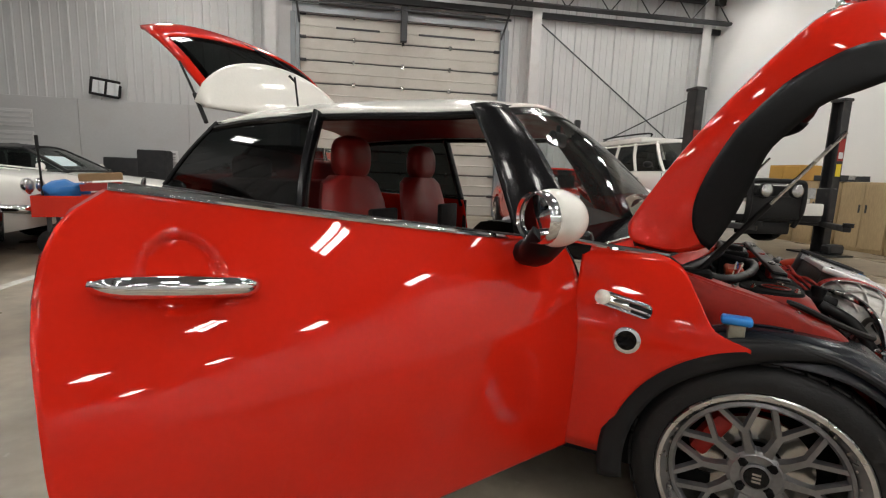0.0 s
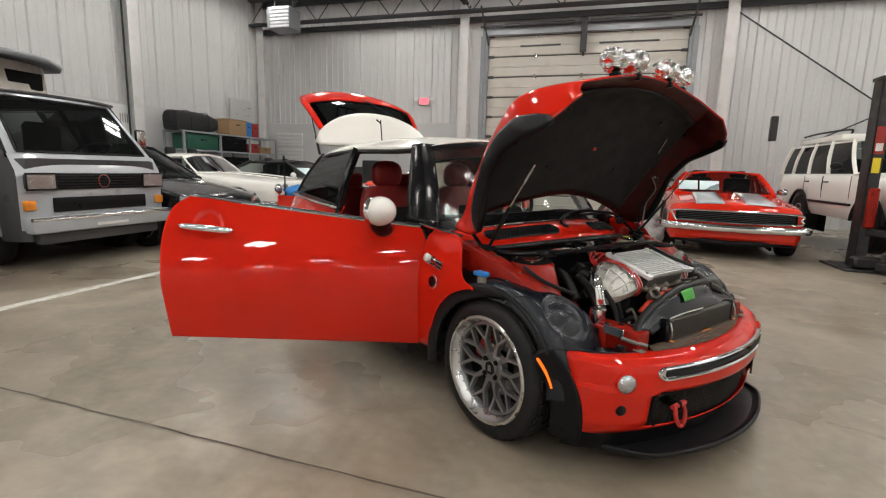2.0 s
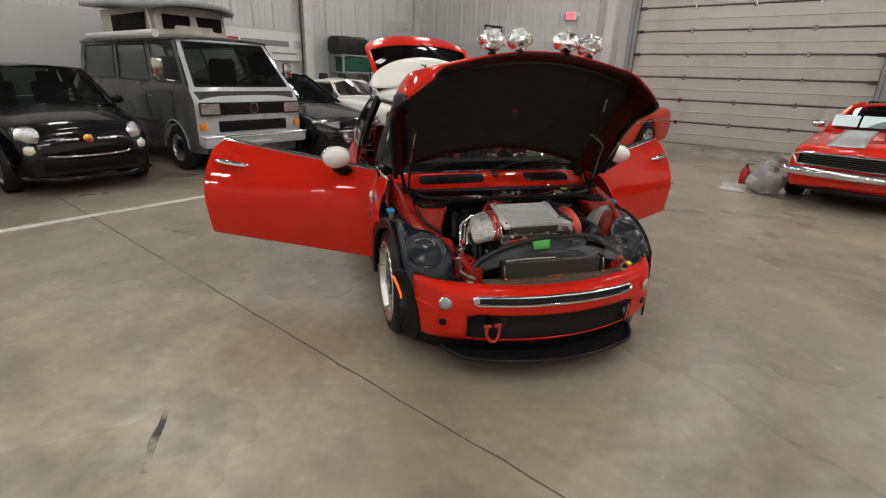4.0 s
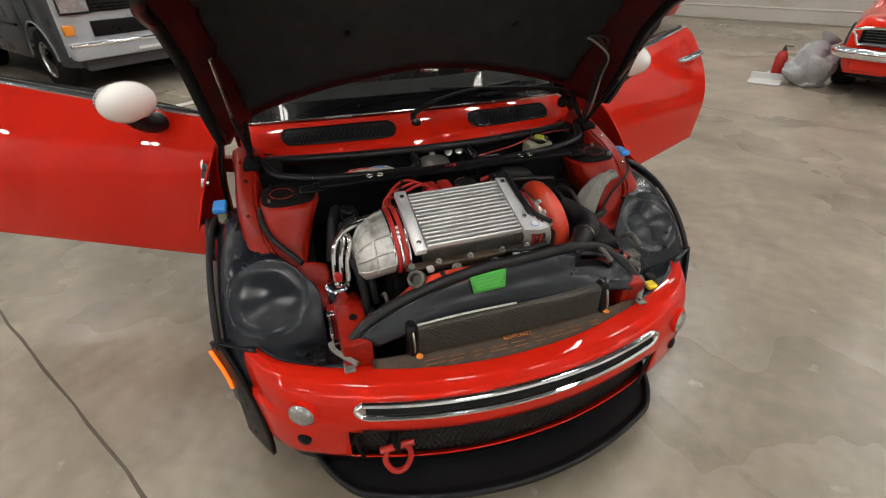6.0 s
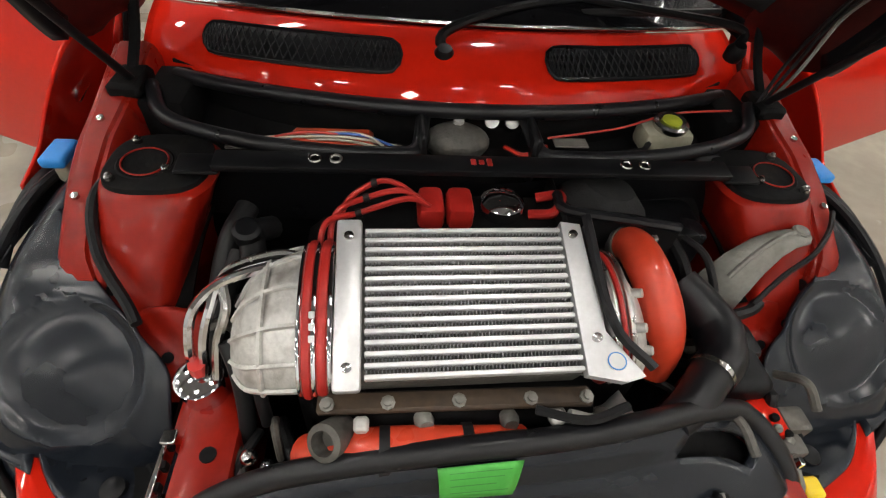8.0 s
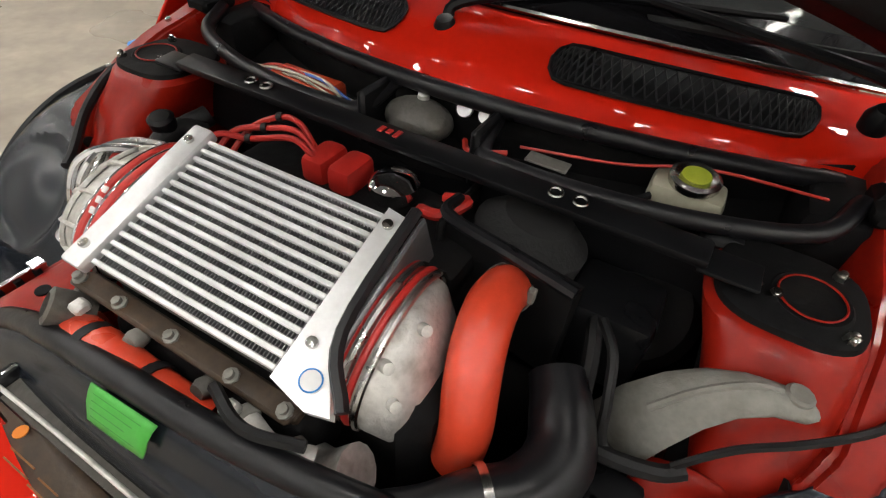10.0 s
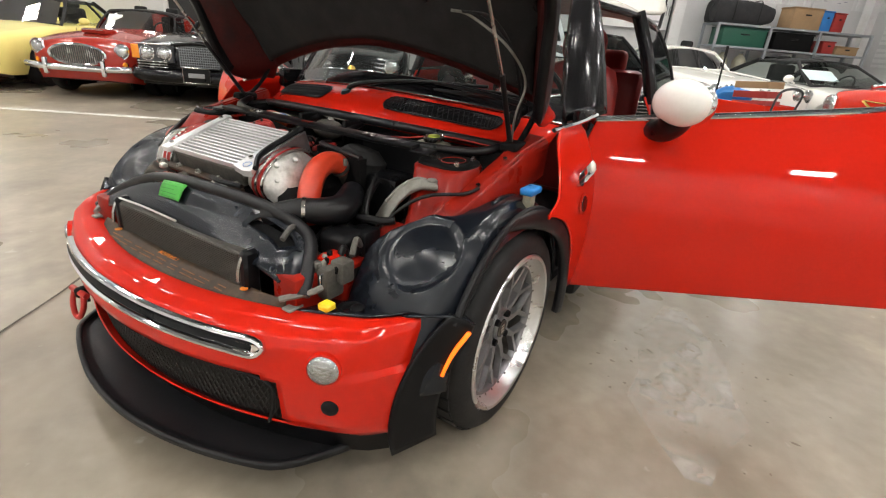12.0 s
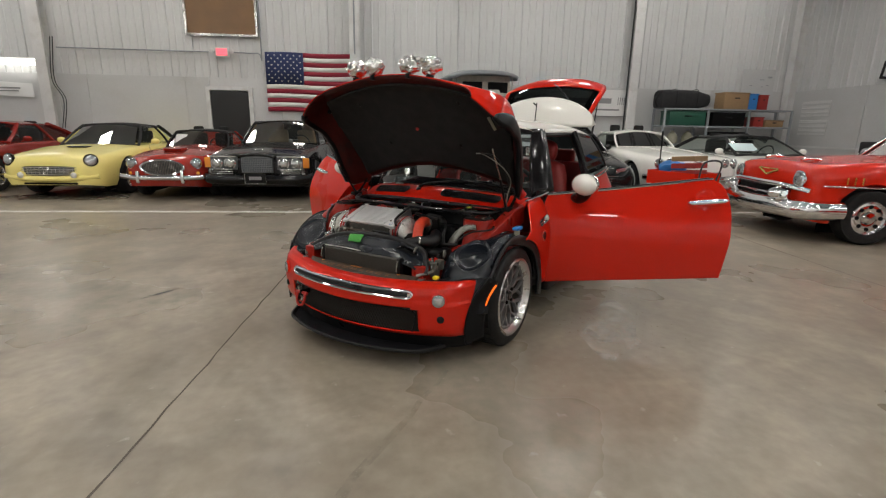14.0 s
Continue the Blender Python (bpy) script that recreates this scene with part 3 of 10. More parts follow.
part("casing", B(((0, 0, 0), (0.75, 0.6, 0.6)), bevel=0.03), STEEL_GREY, duct)
for k in range(6):
    part("louvre", B(((0.06, -0.31, -0.24 + k * 0.095), (0.6, 0.03, 0.05)), bevel=0.006), COLUMN_WHITE, duct)
for x in (-0.3, 0.3):
    part("hanger", T([(x, 0, 0.3), (x, 0, 1.2)], 0.012, 6), DARK_STEEL, duct)

# black walk door in the west wall, with its white frame
d1 = thing("door_1", ROOM, "closed black steel door in a white frame", "door", kind="structure")
part("leaf", B(((WEST - 0.02, -4.58, 1.12), (0.05, 0.98, 2.2)), bevel=0.006), BLACK_DOOR, d1)
part("frame", B(((WEST - 0.02, -5.13, 1.16), (0.09, 0.1, 2.32)), ((WEST - 0.02, -4.03, 1.16), (0.09, 0.1, 2.32)), ((WEST - 0.02, -4.58, 2.29), (0.089, 1.0, 0.1)), bevel=0.005), COLUMN_WHITE, d1)
part("handle", T([(WEST + 0.05, -4.2, 1.0), (WEST + 0.05, -4.32, 1.0)], 0.014, 8), DULL_CHROME, d1)
w1 = thing("window_1", ROOM, "brown boarded window opening high in the wall", "window", kind="structure")
part("board", B(((WEST + 0.0, -4.62, 4.2), (0.03, 1.72, 1.15))), RUSTY, w1)
part("window_frame", B(((WEST + 0.02, -5.5, 4.2), (0.06, 0.06, 1.24)), ((WEST + 0.02, -3.74, 4.2), (0.06, 0.06, 1.24)), ((WEST + 0.02, -4.62, 3.6), (0.059, 1.7, 0.06)), ((WEST + 0.02, -4.62, 4.8), (0.059, 1.7, 0.06))), DULL_CHROME, w1)
structure("conduit", tube(tube(bmesh.new(), [(WEST + 0.05, -8.7, 3.18), (WEST + 0.05, -5.0, 3.18)], 0.018, 6), [(WEST + 0.05, -4.35, 3.18), (WEST + 0.05, -3.75, 3.18), (WEST + 0.05, -3.66, 3.26), (WEST + 0.05, -3.66, 6.4)], 0.018, 6, 5), STEEL_GREY, "grey steel electrical conduit")
structure("conduit", T([(WEST + 0.3, -1.22, 6.4), (WEST + 0.3, -1.22, 3.2)], 0.02, 6), STEEL_GREY, "grey steel electrical conduit")
structure("conduit", T([(WEST + 0.08, 6.36, 6.4), (WEST + 0.08, 6.36, 1.0)], 0.022, 6), DARK_STEEL, "dark electrical conduit")
for v in (-8.66, -8.6):
    structure("cable", T([(WEST + 0.3, v, 3.4), (WEST + 0.32, v - 0.1, 2.4), (WEST + 0.36, v + 0.12, 1.9), (WEST + 0.3, v - 0.05, 1.2)], 0.012, 6), DARK_STEEL, "black cable hung on the column")


def exit_sign(m):
    e = thing("exit_sign", m, "red glowing exit sign in a white box with two small lamps", "exit sign")
    part("case", B(((0, 0, 0), (0.34, 0.07, 0.24)), bevel=0.012), COLUMN_WHITE, e)
    part("face", B(((0, -0.037, 0), (0.27, 0.008, 0.17)), bevel=0.003), EXIT_RED, e)
    for s in (-1, 1):
        lamp = part("emergency_lamp", Lh([(0.02, -0.04), (0.055, -0.02), (0.06, 0.03), (0.05, 0.035)], (s * 0.24, -0.04, 0.03), (0, -1, 0), 16), COLUMN_WHITE, e)
        part("arm", T([(s * 0.16, 0, 0), (s * 0.24, -0.01, 0.03)], 0.012, 6), DARK_STEEL, e)


exit_sign(ROOM @ pose(-4.95, NORTH - 0.0, 3.2))
exit_sign(ROOM @ pose(WEST + 0.06, -4.65, 3.18, 0, 0, 90))

# flag
fl = thing("wall_flag", ROOM @ pose(WEST + 0.03, -3.58, 1.72, 0, 0, 90), "cloth flag with red and white stripes and stars on wall", "flag")
FW, FH = 2.46, 1.5


def cloth(x0, x1, z0, z1, off=0.0):
    return S(lambda a, b: Vector((lerp(x0, x1, a), -0.02 - off - 0.012 * math.sin(9 * lerp(x0, x1, a)) * (1.2 - lerp(z0, z1, b) / FH), lerp(z0, z1, b) + 0.012 * math.sin(3.1 * lerp(x0, x1, a)))), 24, 2)


for i in range(13):
    z1 = FH * (13 - i) / 13
    thick(part("stripe", cloth(FW * 0.4 if i < 7 else 0, FW, z1 - FH / 13, z1), FLAG_RED if i % 2 == 0 else FLAG_WHITE, fl), 0.004)
thick(part("canton", cloth(0, FW * 0.4, FH * 6 / 13, FH), FLAG_BLUE, fl), 0.004)
for r in range(9):
    for c in range(6 if r % 2 == 0 else 5):
        star = bmesh.new()
        cx, cz = FW * 0.4 * (2 * c + 1 + r % 2) / 12, FH * (6 / 13 + 7 / 13 * (r + 1) / 10)
        pts = [(cx + (0.028 if k % 2 == 0 else 0.012) * math.sin(k * math.pi / 5), cz + (0.028 if k % 2 == 0 else 0.012) * math.cos(k * math.pi / 5)) for k in range(10)]
        y = -0.03 - 0.012 * math.sin(9 * cx) * (1.2 - cz / FH)
        star.faces.new([star.verts.new((px, y, pz + 0.012 * math.sin(3.1 * cx))) for px, pz in pts])
        part("star", star, FLAG_WHITE, fl, "", 0)

# hall banner with plain bars
bn = thing("wall_banner", ROOM @ pose(WEST + 0.03, 4.05, 1.83, 0, 0, 90), "white wall banner with grey and red bars of print", "banner")
part("cloth", B(((1.3, -0.01, 0.3), (2.6, 0.012, 0.72))), SIGN_WHITE, bn)
part("print_bar", B(((0.28, -0.02, 0.36), (0.32, 0.006, 0.17))), SIGN_RED, bn)
part("print_bar", B(((1.2, -0.02, 0.36), (1.4, 0.006, 0.14))), SIGN_GREY, bn)
for k in range(5):
    part("print_mark", B(((2.1 + k * 0.06, -0.02, 0.36), (0.022, 0.006, 0.2))), SIGN_GREY, bn, m=pose(0, 0, 0))
part("print_bar", B(((1.75, -0.02, 0.12), (0.8, 0.006, 0.045))), SIGN_GREY, bn)
part("bottom_edge", B(((1.3, -0.02, -0.06), (2.6, 0.01, 0.02))), SIGN_GREY, bn)

# far south-west bay: strip light on the wall and a banner under it
sl = thing("wall_strip_light", ROOM @ pose(WEST + 0.12, -9.75, 2.8, 0, 0, 90), "bright white fluorescent strip light on the wall", "strip light")
part("housing", B(((0, 0.03, 0.06), (1.4, 0.12, 0.1)), bevel=0.01), COLUMN_WHITE, sl)
part("diffuser", T([(-0.66, -0.04, 0), (0.66, -0.04, 0)], 0.07, 12), glow("strip_diffuser", (1.0, 0.98, 0.9), 9.0), sl)
sb = thing("small_banner", ROOM @ pose(WEST + 0.05, -9.9, 2.0, 0, 0, 90), "small white paper banner with grey bars of print", "banner")
part("sheet", S(lambda a, b: Vector((-0.6 + 1.1 * a, -0.02 - 0.02 * math.sin(7 * a), 0.34 * b - 0.05 * a)), 10, 2), SIGN_WHITE, sb)
part("print_bar", B(((-0.1, -0.05, 0.17), (0.6, 0.006, 0.04)), ((-0.1, -0.05, 0.10), (0.5, 0.006, 0.03))), SIGN_GREY, sb)
ns = thing("wall_notice", ROOM @ pose(-6.2, NORTH, 1.3), "small white printed notice on the wall", "notice")
part("sheet", B(((0, -0.004, 0), (0.42, 0.01, 0.28))), SIGN_WHITE, ns)
part("print_bar", B(((0, -0.012, 0.06), (0.3, 0.006, 0.04)), ((0, -0.012, -0.03), (0.28, 0.006, 0.02)), ((0, -0.012, -0.08), (0.28, 0.006, 0.02))), SIGN_GREY, ns)

# slatted white grilles near the corner
for z in (1.55, 2.05):
    g = thing("wall_vent", ROOM @ pose(-9.6, NORTH + 0.01, z), "white slatted vent panel on the wall", "vent")
    part("frame", B(((0, -0.01, 0), (0.95, 0.02, 0.4)), bevel=0.004), COLUMN_WHITE, g)
    for k in range(3):
        part("slat", B(((0, -0.026, -0.12 + 0.12 * k), (0.9, 0.014, 0.05)), bevel=0.003), LINER_WHITE, g)
wb = thing("pegboard", ROOM @ pose(WEST + 0.02, 10.3, 2.15, 0, 0, 90), "white pinned panel with dark hooks", "pegboard")
part("board", B(((0, -0.012, 0.5), (1.0, 0.02, 1.0)), bevel=0.004), LINER_WHITE, wb)
random.seed(4)
for k in range(12):
    part("hook", B(((random.uniform(-0.4, 0.4), -0.03, random.uniform(0.1, 0.95)), (random.uniform(0.04, 0.14), 0.02, 0.018))), STEEL_GREY, wb)
wm = thing("hanging_mirror", ROOM @ pose(-7.55, NORTH - 0.02, 2.68, 0, 8, 0), "black framed wing mirror pair hung on the wall", "mirror")
part("frame", B(((-0.3, -0.03, 0.15), (0.06, 0.05, 0.36)), ((0.33, -0.03, 0.12), (0.06, 0.05, 0.3)), ((0, -0.03, 0.33), (0.66, 0.05, 0.06)), ((0, -0.03, -0.02), (0.66, 0.05, 0.06)), ((0.02, -0.03, 0.15), (0.05, 0.05, 0.34)), bevel=0.02), RUBBER, wm)
part("glass", B(((0, -0.02, 0.15), (0.6, 0.012, 0.32))), MIRROR, wm)

# painted floor line, sawn joints
structure("floor_line", B(((-4.55, -0.5, 0.003), (0.10, 22.0, 0.006))), LINE_PAINT, "worn white painted line on the concrete")
def floor_strip(name, a, b, w, mat, label, wob=0.006, z=0.003, ends=1.0):
    """A thin wavering strip on the floor from a to b, in the world's axes."""
    bm = bmesh.new()
    a, b = Vector((*a, z)), Vector((*b, z))
    d = (b - a).normalized()
    n = Vector((-d.y, d.x, 0))
    k = max(4, int((b - a).length / 0.15))
    rows = []
    for i in range(k + 1):
        p = a.lerp(b, i / k) + n * wob * (noise.noise(Vector((i * 0.7, a.x, 0))) + 0.4 * noise.noise(Vector((i * 1.9, 3, a.y))))
        h = w * (0.8 + 0.5 * noise.noise(Vector((i * 1.3, 7, a.x))))
        if ends != 1.0:
            h *= math.sin(math.pi * (0.04 + 0.92 * i / k)) ** ends
        rows.append([bm.verts.new(p - n * h), bm.verts.new(p + n * h)])
    for p, q in zip(rows, rows[1:]):
        bm.faces.new((p[0], p[1], q[1], q[0]))
    return structure(name, bm, mat, label, Matrix())


floor_strip("floor_joint", (-3.95, -4.13), (6.2, 2.87), 0.007, CRACK, "dark sawn joint in the concrete", 0.012)
floor_strip("floor_joint", (-6.9, 0.55), (3.0, 7.35), 0.006, CRACK, "dark sawn joint in the concrete", 0.012)
floor_strip("floor_joint", (-0.4, -8.9), (6.6, -4.1), 0.006, CRACK, "dark sawn joint in the concrete", 0.012)
floor_strip("floor_scuff", (0.55, 0.66), (2.6, 0.98), 0.03, SCUFF, "faint dark tyre scuff on the concrete", 0.02, 0.004, 0.5)
floor_strip("floor_scuff", (0.58, -1.965), (0.98, -1.965), 0.028, TAR, "dark smear on the concrete", 0.01, 0.004, 0.3)
floor_strip("floor_scuff", (-1.2, 1.17), (-0.1, 1.42), 0.22, PALE, "pale worn patch of concrete", 0.05, 0.0045, 0.7)
floor_strip("floor_scuff", (1.2, -2.9), (1.75, -3.1), 0.02, SCUFF, "faint dark tyre scuff on the concrete", 0.02, 0.004, 0.4)

# chipped patch of pale concrete, with the small pits of its surface
random.seed(11)
pits = bmesh.new()
for k in range(130):
    t = random.random()
    c = Vector((lerp(-1.05, -0.3, t) + random.gauss(0, 0.09), lerp(1.2, 1.38, t) + random.gauss(0, 0.16), 0.0054))
    r = random.uniform(0.0025, 0.007)
    w = random.uniform(0.4, 2.2)
    t0 = random.uniform(0, 3.1)
    m_ = 7
    vs = []
    for i in range(m_):
        t1 = 2 * math.pi * i / m_
        q = Vector((r * w * math.cos(t1), r * math.sin(t1), 0)) * random.uniform(0.6, 1.3)
        vs.append(pits.verts.new(c + Vector((q.x * math.cos(t0) - q.y * math.sin(t0), q.x * math.sin(t0) + q.y * math.cos(t0), 0))))
    pits.faces.new(vs)
tagged(structure("floor_pits", pits, PIT, "small dark pits in the concrete", Matrix()), "small dark pits in the concrete", kind="stuff")

# ceiling lamps: rows of flat two-panel fixtures, their long side across the hall's u axis
def ceiling_lamp(u, v, z=5.9):
    f = thing("ceiling_light", on_room(u, v, z), "white two-panel light fixture hung under the roof", "ceiling light", "ceiling lights")
    part("housing", B(((0, 0, 0.06), (0.46, 0.70, 0.07)), ((0, 0, 0.11), (0.16, 0.30, 0.05)), bevel=0.012), COLUMN_WHITE, f)
    for x in (-0.115, 0.115):
        part("light_panel", B(((x, 0, 0.017), (0.15, 0.62, 0.02)), bevel=0.004), TUBE_LIGHT, f, "glowing white panel")
    for y in (-0.28, 0.28):
        part("hanger", T([(0, y, 0.09), (0, y, HIGH - z)], 0.006, 5), DARK_STEEL, f)
    return f


for i in range(6):
    for j in range(8):
        ceiling_lamp(-9.0 + 3.2 * i, -12.0 + 3.1 * j)

# ---- the red hatchback, bonnet, doors and tailgate open; the world's origin lies under its front axle ----
car = thing("hatchback_car", Matrix(), "small red hatchback with white roof, bonnet, doors and tailgate open", "car")
HUB = 0.305
SIDES = (-1, 1)


def side_y(z):
    """Half width of the flank at a height."""
    return ease(z, [0.15, 0.30, 0.48, 0.62, 0.70, 0.74, 0.78, 0.82, 0.86, 0.90, 0.94, 0.98, 1.06], [0.80, 0.83, 0.852, 0.857, 0.847, 0.836, 0.821, 0.803, 0.783, 0.7615, 0.740, 0.7185, 0.676])


def nose_x(y):
    """Front line of the bumper."""
    a = abs(y)
    return 0.70 - 0.39 * a * a - (0 if a < 0.62 else 6.2 * (a - 0.62) ** 2)


def corner_at(a, b, s, up=0.0):
    """Strip of dark plastic between tyre and bumper corner."""
    th, r = radians(lerp(-19, 33, b)), lerp(0.352 + 0.035 * (1 - b) ** 2, lerp(0.492, 0.425, b), a)
    x, z = r * math.cos(th), HUB + r * math.sin(th)
    y = ease(x, [0.25, 0.31, 0.36, 0.40, 0.47, 0.53], [0.84, 0.835, 0.80, 0.774, 0.725, 0.68])
    return Vector((x, s * (y + up), z))


# -- bumper
def bumper_point(a, b):
    y = lerp(-0.748, 0.748, a)
    prof_z = [0.175, 0.20, 0.235, 0.35, 0.40, 0.44, 0.47, 0.49, 0.497, 0.492]
    prof_x = [-0.05, -0.02, 0.0, 0.012, 0.012, 0.008, -0.005, -0.035, -0.075, -0.11]
    k = b * (len(prof_z) - 1)
    i = min(int(k), len(prof_z) - 2)
    z, dx = lerp(prof_z[i], prof_z[i + 1], k - i), lerp(prof_x[i], prof_x[i + 1], k - i)
    edge = abs(y) / 0.748
    s = 1 - 0.35 * edge ** 6
    z += 0.025 * edge ** 3
    return Vector((nose_x(y) + dx * s, y * (1 + (0.02 if z < 0.4 else 0)), z))


def bumper_keep(a, b):
    y = lerp(-0.748, 0.748, a)
    mouth = abs(y) < 0.45 + 0.03 * (1 if 0.15 < b < 0.33 else 0) and 0.14 < b < 0.36
    return not mouth


bumper = part("front_bumper", S(bumper_point, 80, 36, bumper_keep), RED, car, "glossy red front bumper")
thick(bumper, 0.004)
mouth = part("lower_grille", S(lambda a, b: Vector((nose_x(lerp(-0.49, 0.49, a)) - 0.05, lerp(-0.49, 0.49, a), lerp(0.18, 0.36, b))), 24, 4), DUSTY, bumper, "dusty dark mesh lower grille")
gm = bmesh.new()
for k in range(54):
    y = lerp(-0.48, 0.48, k / 53)
    for s in (-0.09, 0.09):
        tube(gm, [(nose_x(y) - 0.043, y, 0.19), (nose_x(y + s) - 0.043, y + s, 0.355)], 0.0022, 4)
part("mesh", gm, DUSTY, mouth, "fine wire mesh")
part("mouth_lip", T([(nose_x(y) + 0.002, y, z) for y, z in [(-0.46, 0.22), (-0.475, 0.285), (-0.45, 0.345), (-0.2, 0.358), (0.2, 0.358), (0.45, 0.345), (0.475, 0.285), (0.46, 0.22)]], 0.005, 6, 8), PLASTIC, bumper)
loop = [(nose_x(y) + 0.010, y, 0.470 - 0.02 * abs(y)) for y in np.linspace(-0.445, 0.445, 15)] + [(nose_x(0.468) + 0.012, 0.468, 0.444)] + [(nose_x(y) + 0.016, y, 0.424 - 0.008 * abs(y)) for y in np.linspace(0.445, -0.445, 15)] + [(nose_x(0.468) + 0.012, -0.468, 0.444), (nose_x(0.445) + 0.010, -0.445, 0.461)]
trim_bar = part("chrome_bar", T(loop, 0.0105, 8, 3, 0.8), CHROME, bumper, "chrome double strip closed at its ends")
for s in SIDES:
    part("chrome_bar_end", S(lambda a, b, s=s: Vector((nose_x(lerp(0.40, 0.462, a)) + 0.018, s * lerp(0.40, 0.462, a), lerp(0.428, 0.452, b))), 6, 3), CHROME, trim_bar)
part("bar_gap", T([(nose_x(y) + 0.010, y, 0.447 - 0.014 * abs(y)) for y in np.linspace(-0.44, 0.44, 13)], 0.014, 6, 3), PLASTIC, trim_bar)
for s in SIDES:
    n = Vector((1, 0.55 * s, 0.05)).normalized()
    c = Vector((nose_x(0.606) + 0.017, 0.606 * s, 0.418))
    fog = part("fog_lamp", Lh([(0.037, 0.004), (0.030, -0.014), (0.015, -0.024), (0.001, -0.026)], c, n, 28), REFLECTOR, bumper, "round clear fog lamp")
    part("fog_bulb", Lh([(0.012, -0.03), (0.012, -0.008), (0.001, -0.004)], c, n, 14), DULL_CHROME, fog)
    part("fog_lens", Lh([(0.0375, 0.004), (0.030, 0.012), (0.017, 0.016), (0.001, 0.017)], c, n, 28), LAMP_GLASS, fog, "bright domed lens")
    part("bezel", lathe(bmesh.new(), [(0.038, -0.02), (0.043, -0.02), (0.0425, 0.003), (0.038, 0.005)], axis(c, n), 28, False), RED, fog)
    c2 = Vector((nose_x(0.615) + 0.012, 0.615 * s, 0.308))
    part("parking_sensor", Lh([(0.021, -0.02), (0.021, 0.003), (0.016, 0.008), (0.001, 0.010)], c2, n, 20), PLASTIC, bumper, "dark round plug")
    # dark corner extension and side marker
    cx = part("corner_extension", S(lambda a, b, s=s: corner_at(a, b, s), 8, 20), PLASTIC, car, "dark plastic wheel arch extension")
    thick(cx, 0.012)
    mk = S(lambda a, b, s=s: corner_at(0.17 + a * lerp(0.06, 0.14, b), lerp(0.56, 0.93, b), s, 0.006 + 0.006 * math.sin(math.pi * a)), 5, 10)
    thick(part("side_marker", mk, AMBER, cx, "lit amber side marker"), 0.008)

# splitter, tow ring
def splitter_x(y):
    return 0.806 - 0.47 * y * y - (0 if abs(y) < 0.48 else 7 * (abs(y) - 0.48) ** 2)


sp = part("splitter", S(lambda a, b: Vector((splitter_x(lerp(-0.665, 0.665, a)) - 0.20 * (1 - b) - 0.03 * max(0, b - 0.85) / 0.15, lerp(-0.665, 0.665, a), 0.094 + 0.034 * max(0, b - 0.70) / 0.30)), 56, 14), TRIM, car, "flat black front splitter")
thick(sp, 0.016)
part("splitter_riser", S(lambda a, b: Vector((nose_x(lerp(-0.72, 0.72, a)) - 0.04 - 0.03 * (1 - b), lerp(-0.72, 0.72, a), lerp(0.11, 0.20, b))), 40, 3), PLASTIC, sp)
hook = part("tow_ring", T([(0.668, -0.402, 0.312), (0.678, -0.410, 0.272), (0.686, -0.396, 0.238), (0.688, -0.374, 0.226), (0.686, -0.352, 0.238), (0.678, -0.338, 0.272), (0.668, -0.346, 0.312)], 0.0085, 10, 6), RED_CLAMP, bumper, "red anodised tow shackle")
part("shackle_pin", T([(0.668, -0.422, 0.308), (0.668, -0.326, 0.308)], 0.010, 10), RED_CLAMP, hook)
part("tow_tongue", B(((0.630, -0.374, 0.306), (0.10, 0.022, 0.034)), bevel=0.006), SOOT, hook)

